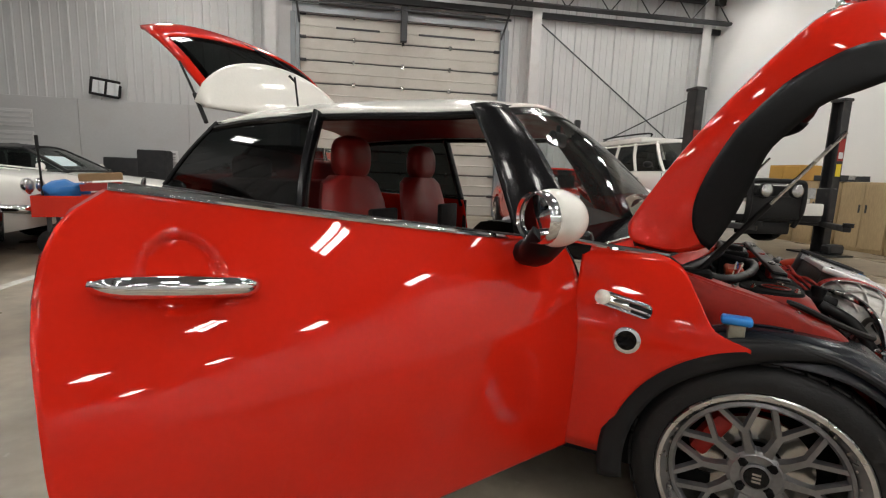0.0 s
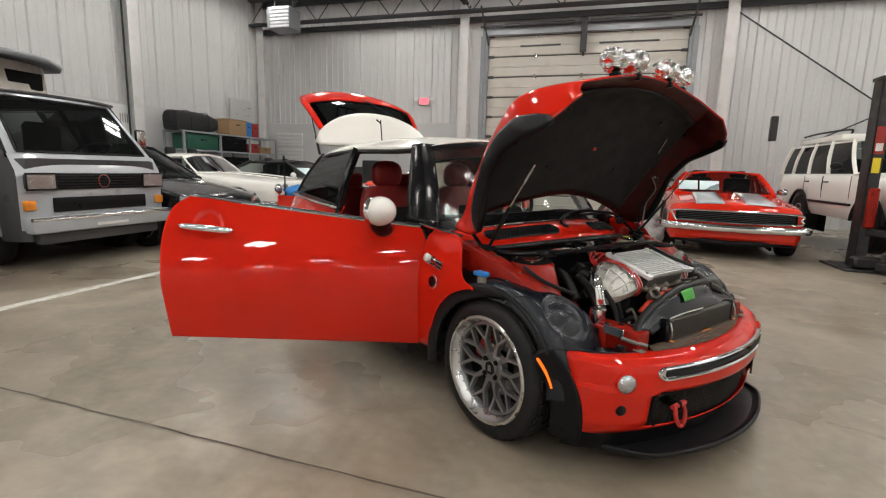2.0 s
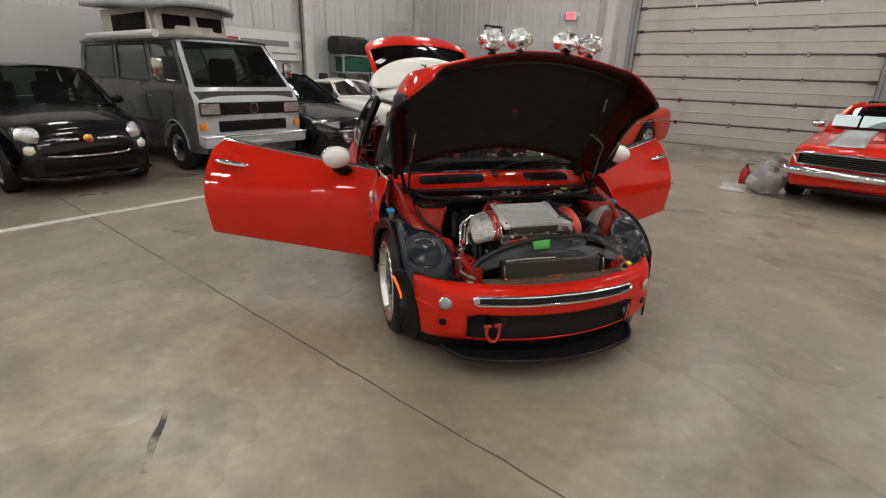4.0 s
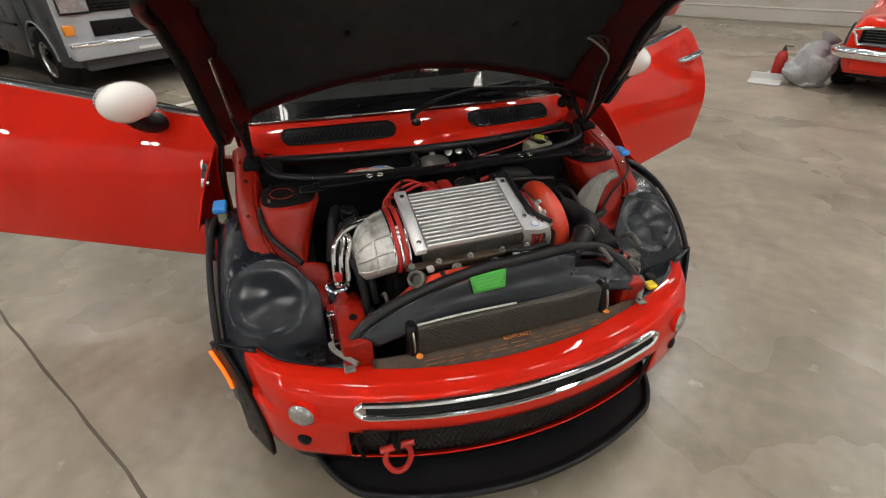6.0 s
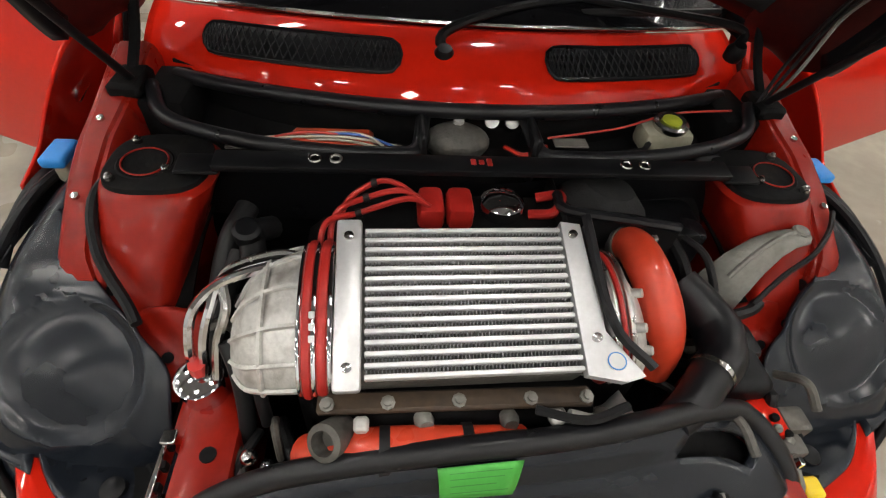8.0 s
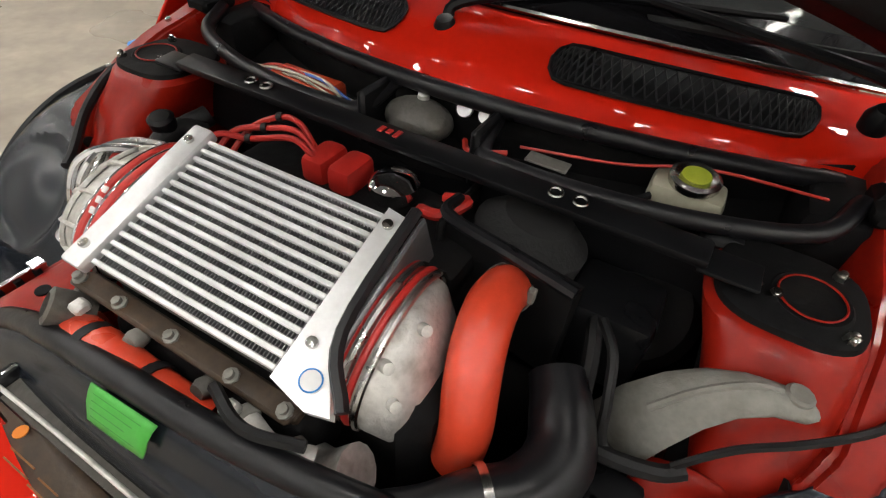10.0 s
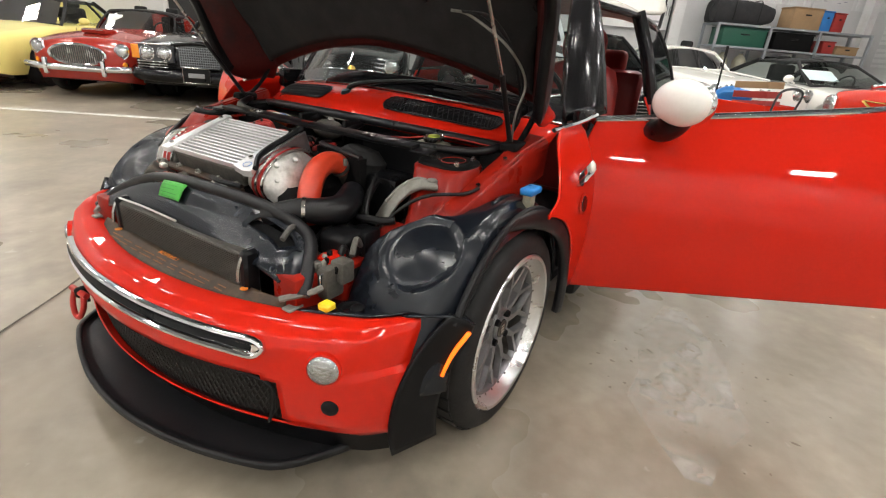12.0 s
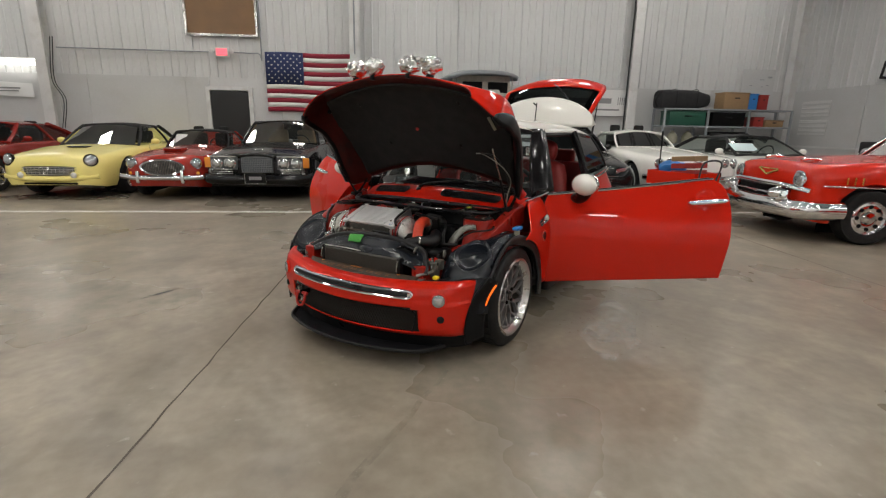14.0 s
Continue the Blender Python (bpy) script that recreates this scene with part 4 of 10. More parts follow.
# -- front wheel arch liners with the round lamp bowls
for s in SIDES:
    def liner(a, b, s=s):
        deg = lerp(2, 172, a)
        th = radians(deg)
        inner_y = ease(deg, [2, 44, 56, 68, 82, 172], [0.505, 0.505, 0.56, 0.64, 0.70, 0.715])
        y = lerp(inner_y, 0.806, b)
        roll = max(0.0, (y - 0.728) / 0.078)
        r = ease(deg, [2, 40, 60, 88, 135, 172], [0.425, 0.438, 0.434, 0.416, 0.432, 0.43]) - 0.072 * roll ** 2.4 - 0.014 * max(0.0, 1 - (y - 0.49) / 0.10) ** 2
        d = math.hypot((th - radians(46.5 + 3 * (s > 0))) * 0.42, y - 0.650 - 0.005 * (s > 0)) / 0.112
        r += 0.0045 * math.exp(-((d - 1.0) / 0.07) ** 2) - 0.013 / (1 + math.exp((d - 0.90) * 16)) + 0.007 * math.exp(-(d / 0.5) ** 2)
        return Vector((math.cos(th) * r, s * y, HUB + math.sin(th) * r))
    ln = part("arch_liner", S(liner, 150, 60), LINER, car, "glossy dark plastic wheel arch liner with a round bowl")
    thick(ln, 0.008)
    part("liner_lip", T([(math.cos(t) * 0.398, s * 0.806, HUB + math.sin(t) * 0.398) for t in np.linspace(radians(30), radians(165), 15)], 0.010, 8, 3), TRIM, ln)
    part("liner_crease", T([(math.cos(t) * 0.420, s * (0.72 + 0.012 * math.sin(2 * t)), HUB + math.sin(t) * 0.420) for t in np.linspace(radians(84), radians(128), 9)], 0.006, 6, 3, 0.6), LINER, ln)
    # washer cap on a milky neck
    neck = part("filler_neck", B(((-0.090, s * 0.774, 0.712), (0.042, 0.030, 0.05)), bevel=0.010, seg=2), MILK, ln, "milky filler neck")
    part("cap", B(((-0.092, s * 0.776, 0.742), (0.074, 0.044, 0.022)), bevel=0.008, seg=3), BLUE_CAP, neck, "blue filler cap")
    hs = part("wheel_housing", S(lambda a, b, s=s: Vector((math.cos(radians(lerp(15, 168, a))) * 0.372, s * lerp(0.50, 0.772, b), HUB + math.sin(radians(lerp(15, 168, a))) * 0.372)), 40, 6), SOOT, ln, "dark wheel housing")
    thick(hs, 0.006)
    # inner well behind the wheel
    part("wheel_well", S(lambda a, b, s=s: Vector((lerp(-0.38, 0.36, a), s * 0.50, lerp(0.12, 0.56, b))), 4, 4), SOOT, ln)
    # front lamp aperture with its bracket
    part("lamp_carrier", B(((0.38, s * 0.57, 0.42), (0.12, 0.18, 0.10)), bevel=0.02), SOOT, car)
    lp_ = part("lamp_plate", S(lambda a, b, s=s: Vector((lerp(0.30, nose_x(lerp(0.47, 0.72, a)) - 0.085, b), s * lerp(0.47, 0.72, a), 0.498 + 0.02 * a - 0.05 * (1 - b))), 16, 10), LINER, car, "dark plastic lamp tray")
    thick(lp_, 0.006)
    part("lamp_hole", Lh([(0.050, 0.0), (0.052, 0.006), (0.044, 0.007), (0.040, 0.0015), (0.001, 0.001)], (0.425, s * 0.575, 0.492), (-0.2, 0, 1), 24), SOOT, lp_, "dark lamp hole")
    part("bulb_holder", Lh([(0.018, 0), (0.018, 0.014), (0.010, 0.018), (0.001, 0.018)], (0.43, s * 0.58, 0.494), (0.1, 0, 1), 14), PLASTIC, lp_)
    cap_ = S(lambda a, b, s=s: corner_at(a, 0.985, s).lerp(Vector((lerp(0.27, 0.41, a), s * lerp(0.735, 0.70, a), 0.515)), b), 8, 6)
    thick(part("corner_cap", cap_, LINER, car, "dark plastic corner cap"), 0.006)
    lb = part("latch_bracket", B(((0.425, s * 0.492, 0.565), (0.095, 0.008, 0.036)), ((0.465, s * 0.486, 0.545), (0.02, 0.022, 0.010)), ((0.39, s * 0.486, 0.588), (0.022, 0.022, 0.008)), bevel=0.002), CHROME, car, "bright metal latch bracket")
    for x in (0.395, 0.425, 0.455):
        part("latch_slot", B(((x, s * 0.489, 0.568), (0.012, 0.010, 0.018)), bevel=0.001), SOOT, lb)

# -- wings behind the wheels
for s in SIDES:
    def wing(a, b, s=s):
        x = lerp(-0.505, -0.06, a)
        top = ease(x, [-0.505, -0.31, -0.24, -0.19, -0.14, -0.06], [0.905, 0.90, 0.875, 0.80, 0.72, 0.69])
        arch = HUB + math.sqrt(max(0.0, 0.385 ** 2 - x * x))
        bot = max(0.30, arch) if x > -0.384 else 0.30
        z = lerp(min(bot, top - 0.01), top, b)
        return Vector((x, s * (side_y(z) + 0.006), z))
    w = part("front_wing", S(wing, 44, 18), RED, car, "glossy red front wing")
    thick(w, 0.006)
    tr = part("arch_trim", S(lambda a, b, s=s: Vector((math.cos(radians(lerp(70, 190, a))) * lerp(0.335 + 0.055 * max(0.0, 1 - a / 0.4) ** 2, 0.405, b), s * (0.848 + 0.008 * math.sin(math.pi * b) - 0.12 * max(0, 0.4 - a)), HUB + math.sin(radians(lerp(70, 190, a))) * lerp(0.335 + 0.055 * max(0.0, 1 - a / 0.4) ** 2, 0.405, b))), 34, 5), TRIM, w, "dark plastic wheel arch trim")
    thick(tr, 0.02)
    # scuttle: round repeater and open chrome grille
    sc = part("side_scuttle", B(((0, 0, 0), (0.155, 0.012, 0.042)), bevel=0.018, seg=3), CHROME, w, "chrome side scuttle", m=pose(-0.372, s * 0.842, 0.757, s * 19, 12, 0))
    part("slot", B(((0.045, s * 0.006, 0.004), (0.06, 0.006, 0.012)), ((0.05, s * 0.006, -0.012), (0.05, 0.006, 0.008)), bevel=0.002), PLASTIC, sc)
    part("repeater", Lh([(0.021, 0), (0.021, 0.008), (0.014, 0.014), (0.001, 0.016)], (-0.056, s * 0.004, 0), (0, s, 0), 20), PALE_LENS, sc, "pale round repeater lamp")
    bd = part("badge", Lh([(0.036, 0), (0.037, 0.005), (0.031, 0.007), (0.001, 0.007)], (-0.352, s * 0.861, 0.662), (0, s, 0.12), 28), CHROME, w, "round chrome badge")
    part("badge_face", Lh([(0.027, 0.0075), (0.026, 0.009), (0.001, 0.009)], (-0.352, s * 0.861, 0.662), (0, s, 0.12), 24), GLOSS_BLACK, bd)
    part("chrome_strip", T([(-0.58, s * 0.79, 0.922), (-0.40, s * 0.776, 0.905), (-0.27, s * 0.752, 0.893)], 0.008, 6, 4), CHROME, w)

# -- bay sides: red rails, strut towers
for s in SIDES:
    rail = bmesh.new()
    ring_loft(rail, [[Vector((x, s * y0, z - 0.15)), Vector((x, s * y1, z - 0.13)), Vector((x, s * (y1 + 0.004), z - 0.02)), Vector((x, s * (y1 - 0.012), z)), Vector((x, s * (y0 + 0.014), z + 0.004)), Vector((x, s * y0, z - 0.018))]
                     for x, y0, y1, z in ((-0.32, 0.635, 0.725, 0.862), (-0.20, 0.632, 0.715, 0.838), (-0.13, 0.636, 0.715, 0.818), (-0.06, 0.640, 0.714, 0.802), (0.02, 0.638, 0.708, 0.776), (0.09, 0.630, 0.700, 0.745), (0.15, 0.622, 0.690, 0.722), (0.185, 0.605, 0.668, 0.692), (0.20, 0.60, 0.655, 0.655))])
    bmesh.ops.bevel(rail, geom=rail.edges[:], offset=0.007, segments=2, affect="EDGES")
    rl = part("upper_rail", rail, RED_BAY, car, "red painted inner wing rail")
    for x, y, z in ((-0.03, 0.637, 0.775), (0.12, 0.628, 0.71), (0.18, 0.61, 0.675)):
        part("rail_hole", Lh([(0.011, 0), (0.011, 0.003), (0.001, 0.003)], (x, s * y, z), (0.2, -s, 0.2), 12), SOOT, rl)
    for x, z in ((-0.10, 0.813), (0.055, 0.762)):
        part("rail_bolt", Lh([(0.007, 0), (0.007, 0.006), (0.001, 0.007)], (x, s * 0.678, z), (0.3, 0, 1), 6), DULL_CHROME, rl)

    # pressed tower: square in plan, its front face falling away to the apron
    def tower_ring(z, x0, x1, y0, y1, n=5.0, s=s):
        out = []
        for t in np.linspace(0, 2 * math.pi, 49)[:-1]:
            c, q = math.cos(t), math.sin(t)
            k = (abs(c) ** n + abs(q) ** n) ** (-1 / n)
            dent = 0.010 * math.sin(5 * q + 40 * z) * min(1.0, (0.80 - z) / 0.08) * math.cos(2.2 * q) if c > 0 else 0
            out.append(Vector(((x0 + x1) / 2 + (x1 - x0) / 2 * k * c + dent, s * ((y0 + y1) / 2 + (y1 - y0) / 2 * k * q), z)))
        return out
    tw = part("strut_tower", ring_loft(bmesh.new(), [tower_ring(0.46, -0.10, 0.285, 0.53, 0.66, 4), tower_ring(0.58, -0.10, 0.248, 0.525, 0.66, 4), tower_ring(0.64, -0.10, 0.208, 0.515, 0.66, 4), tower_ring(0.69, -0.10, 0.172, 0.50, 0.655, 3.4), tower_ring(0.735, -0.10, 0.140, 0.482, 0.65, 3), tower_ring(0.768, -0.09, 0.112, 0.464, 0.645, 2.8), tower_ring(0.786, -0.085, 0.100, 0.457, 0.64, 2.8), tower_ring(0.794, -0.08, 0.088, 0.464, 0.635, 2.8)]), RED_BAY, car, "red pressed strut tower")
    tp = part("tower_plate", ring_loft(bmesh.new(), [tower_ring(0.794, -0.075, 0.086, 0.466, 0.634, 3), tower_ring(0.802, -0.074, 0.084, 0.468, 0.632, 3), tower_ring(0.804, -0.070, 0.080, 0.472, 0.628, 3)]), SOOT, tw, "black steel tower plate")
    part("tower_cup", Lh([(0.046, 0.0), (0.042, 0.004), (0.035, 0.003), (0.001, 0.001)], (0.015, s * 0.569, 0.803), (0.04, -0.04 * s, 1), 30), SOOT, tp)
    part("tower_ring", lathe(bmesh.new(), [(0.036 + 0.0014 * math.cos(t), 0.004 + 0.0014 * math.sin(t)) for t in np.linspace(0, 2 * math.pi, 9)], axis((0.015, s * 0.569, 0.804), (0.04, -0.04 * s, 1)), 28, False), RED_BAY, tp)
    for x, y in ((0.028, 0.508), (0.034, 0.530), (0.060, 0.607), (-0.045, 0.60)):
        part("nut", Lh([(0.008, 0), (0.008, 0.008), (0.0045, 0.009), (0.0045, 0.013), (0.001, 0.014)], (x, s * y, 0.803), (0.05, 0, 1), 6), DULL_CHROME, tp)
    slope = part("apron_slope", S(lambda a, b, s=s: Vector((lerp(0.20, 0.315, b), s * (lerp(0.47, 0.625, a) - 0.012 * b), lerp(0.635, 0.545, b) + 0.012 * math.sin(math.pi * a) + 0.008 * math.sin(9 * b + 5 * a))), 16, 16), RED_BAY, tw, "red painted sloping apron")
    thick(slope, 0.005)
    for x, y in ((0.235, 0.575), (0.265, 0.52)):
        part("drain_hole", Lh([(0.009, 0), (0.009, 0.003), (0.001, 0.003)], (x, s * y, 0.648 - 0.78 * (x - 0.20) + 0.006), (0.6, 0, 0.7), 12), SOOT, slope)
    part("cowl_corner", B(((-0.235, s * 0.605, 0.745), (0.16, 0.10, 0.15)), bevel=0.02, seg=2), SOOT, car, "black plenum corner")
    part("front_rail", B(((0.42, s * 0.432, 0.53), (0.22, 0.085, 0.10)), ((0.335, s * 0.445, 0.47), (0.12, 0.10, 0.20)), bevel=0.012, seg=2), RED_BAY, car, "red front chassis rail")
    part("rail_bolt_hole", Lh([(0.012, 0), (0.012, 0.003), (0.001, 0.003)], (0.416, s * 0.427, 0.580), (0, 0, 1), 14), SOOT, car)

# -- cowl with its two vents, plenum, firewall
def cowl_front(y):
    return -0.114 - 0.488 * y * y


def cowl(a, b):
    y = lerp(-0.70, 0.70, a)
    x = cowl_front(y) - 0.165 * b
    z = 0.861 + 0.075 * b + 0.012 * math.sin(math.pi * b) - 0.126 * y * y - 0.028 * max(0, 0.18 - b) / 0.18 + 0.012 * math.exp(-(y / 0.12) ** 2) * (1 - b)
    return Vector((x, y, z))


cw = part("cowl_panel", S(cowl, 60, 16), RED, car, "glossy red cowl panel below the windscreen")
thick(cw, 0.004)
for y0, y1 in ((-0.545, -0.143), (0.143, 0.54)):
    def vent(a, b, y0=y0, y1=y1, up=0.006):
        a = 0.5 - 0.5 * math.cos(math.pi * a)
        y = lerp(y0, y1, a)
        k = 1 - max(0, abs(2 * a - 1) - 0.86) / 0.14
        h = math.sqrt(max(0.0, 1 - (1 - k) ** 2))
        q = 0.46 + (b - 0.5) * 0.44 * h
        p = cowl((y + 0.70) / 1.4, q)
        return p + Vector((0.3, 0, 1)) * up
    vt = part("cowl_vent", S(vent, 60, 8), PLASTIC, cw, "black mesh air vent")
    thick(vt, 0.004)
    mb = bmesh.new()
    for k in range(34):
        for j in (-0.045, 0.045):
            a0, a1 = 0.03 + 0.94 * k / 33, 0.03 + 0.94 * k / 33 + j
            if 0.02 < a1 < 0.98:
                tube(mb, [vent(a0, 0.08, y0, y1, 0.0065), vent((a0 + a1) / 2, 0.5, y0, y1, 0.0068), vent(a1, 0.92, y0, y1, 0.0065)], 0.0018, 4, 2)
    part("vent_mesh", mb, TRIM, vt, "raised diamond mesh")
    part("vent_rim", T([vent(a, 0.0) for a in np.linspace(0, 1, 16)] + [vent(a, 1.0) for a in np.linspace(1, 0, 16)], 0.004, 5, 1), PLASTIC, vt)
part("screen_base_strip", T([cowl((y + 0.70) / 1.4, 1.0) + Vector((-0.004, 0, 0.006)) for y in np.linspace(-0.69, 0.69, 19)], 0.005, 6, 2), DULL_CHROME, car, "bright strip at the screen's base")
fw = part("firewall", S(lambda a, b: Vector((lerp(-0.17, -0.05, math.sin(math.pi * a) ** 0.5) if b < 0.7 else cowl_front(lerp(-0.62, 0.62, a)) - 0.02, lerp(-0.62, 0.62, a), lerp(0.35, 0.825, b))), 24, 10), SOOT, car, "black insulated firewall")
thick(fw, 0.01)
part("plenum_tray", S(lambda a, b: Vector((lerp(cowl_front(lerp(-0.6, 0.6, a)) - 0.01, 0.01 - 0.06 * abs(lerp(-0.6, 0.6, a)), b), lerp(-0.6, 0.6, a), 0.755 - 0.03 * math.sin(math.pi * b))), 24, 6), SOOT, car, "black plenum tray")
part("plenum_wall", S(lambda a, b: Vector((0.012 - 0.10 * abs(lerp(-0.6, 0.6, a)) ** 1.5, lerp(-0.6, 0.6, a), lerp(0.66, 0.79 - 0.02 * math.cos(12 * a), b))), 30, 4), PLASTIC, car)
# rubber seals
part("bay_seal", T([(cowl_front(y) + 0.012, y, 0.852 - 0.11 * y * y) for y in np.linspace(-0.60, 0.60, 13)], 0.015, 10, 3), SEAL, car, "black rubber bonnet seal")
for s in SIDES:
    part("plenum_seal", T([(-0.115, s * 0.10, 0.835), (-0.03, s * 0.115, 0.815), (-0.008, s * 0.16, 0.818), (-0.012, s * 0.28, 0.818), (-0.045, s * 0.43, 0.815), (-0.11, s * 0.57, 0.815), (-0.20, s * 0.62, 0.83)], 0.014, 10, 6), SEAL, car, "black rubber plenum seal")
    part("plenum_post", B(((-0.065, s * 0.105, 0.80), (0.10, 0.016, 0.10)), bevel=0.006), PLASTIC, car)
part("strut_brace", B(((0, 0, 0), (0.042, 0.90, 0.014)), ((0, -0.475, -0.008), (0.046, 0.07, 0.008)), ((0, 0.475, -0.008), (0.046, 0.07, 0.008)), bevel=0.004, seg=2), PLASTIC, car, "flat black strut brace", m=pose(0.038, 0, 0.829, 0, 6, 0))
for y in (-0.27, 0.27):
    for d in (-0.017, 0.017):
        part("brace_ring", lathe(bmesh.new(), [(0.009 + 0.0025 * math.cos(t), 0.0025 * math.sin(t)) for t in np.linspace(0, 2 * math.pi, 7)], axis((0.038, y + d, 0.8385), (0.1, 0, 1)), 16, False), DULL_CHROME, car)
for k, (w, h) in enumerate(((0.016, 0.01), (0.012, 0.02), (0.02, 0.008))):
    part("brace_print", B(((0.038, -0.022 + 0.014 * k, 0.8375), (w, 0.009, 0.003)), bevel=0.001), RED_CLAMP, car)

# -- radiator panel
def arch_y(t):
    """Sweep of the bonnet seal over the radiator, from the right end to the left."""
    ys = [-0.455, -0.41, -0.30, -0.15, 0.0, 0.15, 0.28, 0.385, 0.448, 0.478]
    xs = [0.505, 0.485, 0.472, 0.472, 0.468, 0.452, 0.424, 0.408, 0.462, 0.512]
    zs = [0.555, 0.592, 0.645, 0.69, 0.706, 0.702, 0.682, 0.642, 0.592, 0.535]
    k = [i / (len(ys) - 1) for i in range(len(ys))]
    return Vector((ease(t, k, xs), ease(t, k, ys), ease(t, k, zs)))


part("radiator_seal", T([arch_y(t) for t in np.linspace(0, 1, 24)], 0.017, 10, 2), SEAL, car, "thick black rubber seal")


def slam(a, b):
    p = arch_y(0.04 + 0.92 * a)
    q = Vector((0.535, lerp(-0.38, 0.42, a), 0.60 - 0.04 * abs(2 * a - 1) ** 3))
    r = p.lerp(q, b)
    r.z += 0.018 * math.sin(math.pi * b) - 0.012 * math.exp(-((a - 0.5) / 0.3) ** 2 - ((b - 0.55) / 0.12) ** 2)
    return r


sl_p = part("slam_panel", S(slam, 50, 12, lambda a, b: not (0.69 < a < 0.86 and 0.22 < b < 0.52 and abs(a - 0.775) / 0.085 + 0 < 1)), LINER, car, "dark plastic panel over the radiator")
thick(sl_p, 0.006)
part("slot_shadow", S(lambda a, b: slam(lerp(0.66, 0.89, a), lerp(0.15, 0.6, b)) - Vector((0, 0, 0.03)), 6, 3), SOOT, sl_p)
def on_slam(a, b, up=0.004):
    p = slam(a, b)
    n = (slam(a, b + 0.02) - p).cross(slam(a + 0.02, b) - p).normalized()
    return p + (n if n.z > 0 else -n) * up


st = part("sticker", S(lambda a, b: on_slam(lerp(0.355, 0.45, a), lerp(0.20, 0.58, b), 0.012), 6, 4), GREEN, sl_p, "bright green sticker")
thick(st, 0.002)
for k in range(5):
    part("sticker_print", S(lambda a, b, k=k: on_slam(lerp(0.368, 0.438 - 0.008 * (k % 3), a), lerp(0.26 + 0.062 * k, 0.268 + 0.062 * k, b), 0.0155), 3, 1), DARK_GREEN, st)
rad = part("radiator", B(((0.530, 0.013, 0.535), (0.035, 0.58, 0.14)), bevel=0.006), RADIATOR, car, "dull grey finned radiator")
for k in range(24):
    part("fin", B(((0.5495, 0.013, 0.475 + 0.0054 * k), (0.006, 0.56, 0.0022))), RADIATOR, rad)
for s, y in ((-1, -0.285), (1, 0.312)):
    part("end_tank", B(((0.532, y, 0.55), (0.045, 0.03, 0.13)), bevel=0.008), PLASTIC, rad)
    part("bracket", T([(0.515, y, 0.612), (0.545, y, 0.608), (0.563, y, 0.575), (0.568, y, 0.54)], 0.004, 6, 4), DULL_CHROME, rad, "bright bent bracket")
part("cooler_pipe", T([(0.545, -0.27, 0.615), (0.543, -0.14, 0.619), (0.543, 0.02, 0.617)], 0.003, 8), CAST, rad)
lip = part("top_guard", S(lambda a, b: Vector((lerp(0.556 - 0.12 * lerp(-0.40, 0.44, a) ** 2, nose_x(lerp(-0.40, 0.44, a)) - 0.085, b), lerp(-0.40, 0.44, a), lerp(0.520, 0.496, b))), 30, 4), GUARD_BROWN, car, "dark guard with worn orange print")
thick(lip, 0.006)
for k in range(2):
    for j in range(9):
        y = -0.24 + j * 0.062 + random.uniform(0, 0.008)
        part("print_bar", B(((0.592 + 0.012 * k - 0.16 * y * y, y, 0.5165 - 0.0035 * k), (0.0022, 0.055 - 0.012 * (j % 3), 0.002))), FADED_PRINT, lip)
tc = bpy.data.curves.new("warning_word", "FONT")
tc.body, tc.size, tc.extrude, tc.align_x, tc.align_y = "ACHTUNG !", 0.016, 0.0006, "CENTER", "CENTER"
tob = new("warning_word", tc)
tme = bpy.data.meshes.new_from_object(tob.evaluated_get(bpy.context.evaluated_depsgraph_get()))
bpy.data.objects.remove(tob)
tme.materials.clear()
tme.materials.append(ORANGE_TEXT)
tx = new("warning_word", tme)
tx.parent, tx.matrix_basis = lip, pose(0.574, 0.015, 0.5215, 14, 0, 90)
tagged(tx, "worn orange warning lettering")
for y in (-0.34, 0.40):
    part("guard_mark", Lh([(0.010, 0), (0.010, 0.002), (0.001, 0.002)], (0.578 - 0.12 * y * y, y * 0.8, 0.519), (0, 0, 1), 12), ORANGE_TEXT, lip)
for s in SIDES:
    part("crash_bracket", B(((0.53, s * 0.462, 0.508), (0.045, 0.03, 0.008)), ((0.505, s * 0.45, 0.53), (0.03, 0.012, 0.035)), bevel=0.003), ARM_GREY, car, "bare metal bracket")
    part("bonnet_catch", T([(0.55, s * 0.44, 0.53), (0.50, s * 0.49, 0.545), (0.47, s * 0.50, 0.55)], 0.008, 6, 4), ARM_GREY, car)

# -- intercooler: tilted bar-and-plate core between two cast tanks
IC = Matrix.Translation((0.296, -0.052, 0.790)) @ Euler((0, radians(18.5), radians(1.0))).to_matrix().to_4x4() @ Matrix.Diagonal((0.93, 1, 1, 1))
ic = part("intercooler", B(((0, 0, -0.035), (0.232, 0.31, 0.055)), bevel=0.004), CAST_DARK, car, "bar-and-plate aluminium intercooler", m=IC)
for k in range(15):
    x = -0.112 + 0.016 * k
    part("cooler_bar", B(((x, 0, 0.002), (0.0075, 0.292, 0.016)), bevel=0.0015), ALU, ic)
fins = bmesh.new()
for k in range(14):
    for j in range(58):
        box(fins, (-0.104 + 0.016 * k, -0.143 + 0.005 * j, -0.002), (0.0085, 0.0012, 0.012))
part("fin_core", fins, GUNMETAL, ic, "fine folded fins")
part("end_plate", B(((0.0, -0.168, 0.004), (0.262, 0.036, 0.02)), bevel=0.005, seg=2), ALU, ic, "bright aluminium end plate")
ep = bmesh.new()
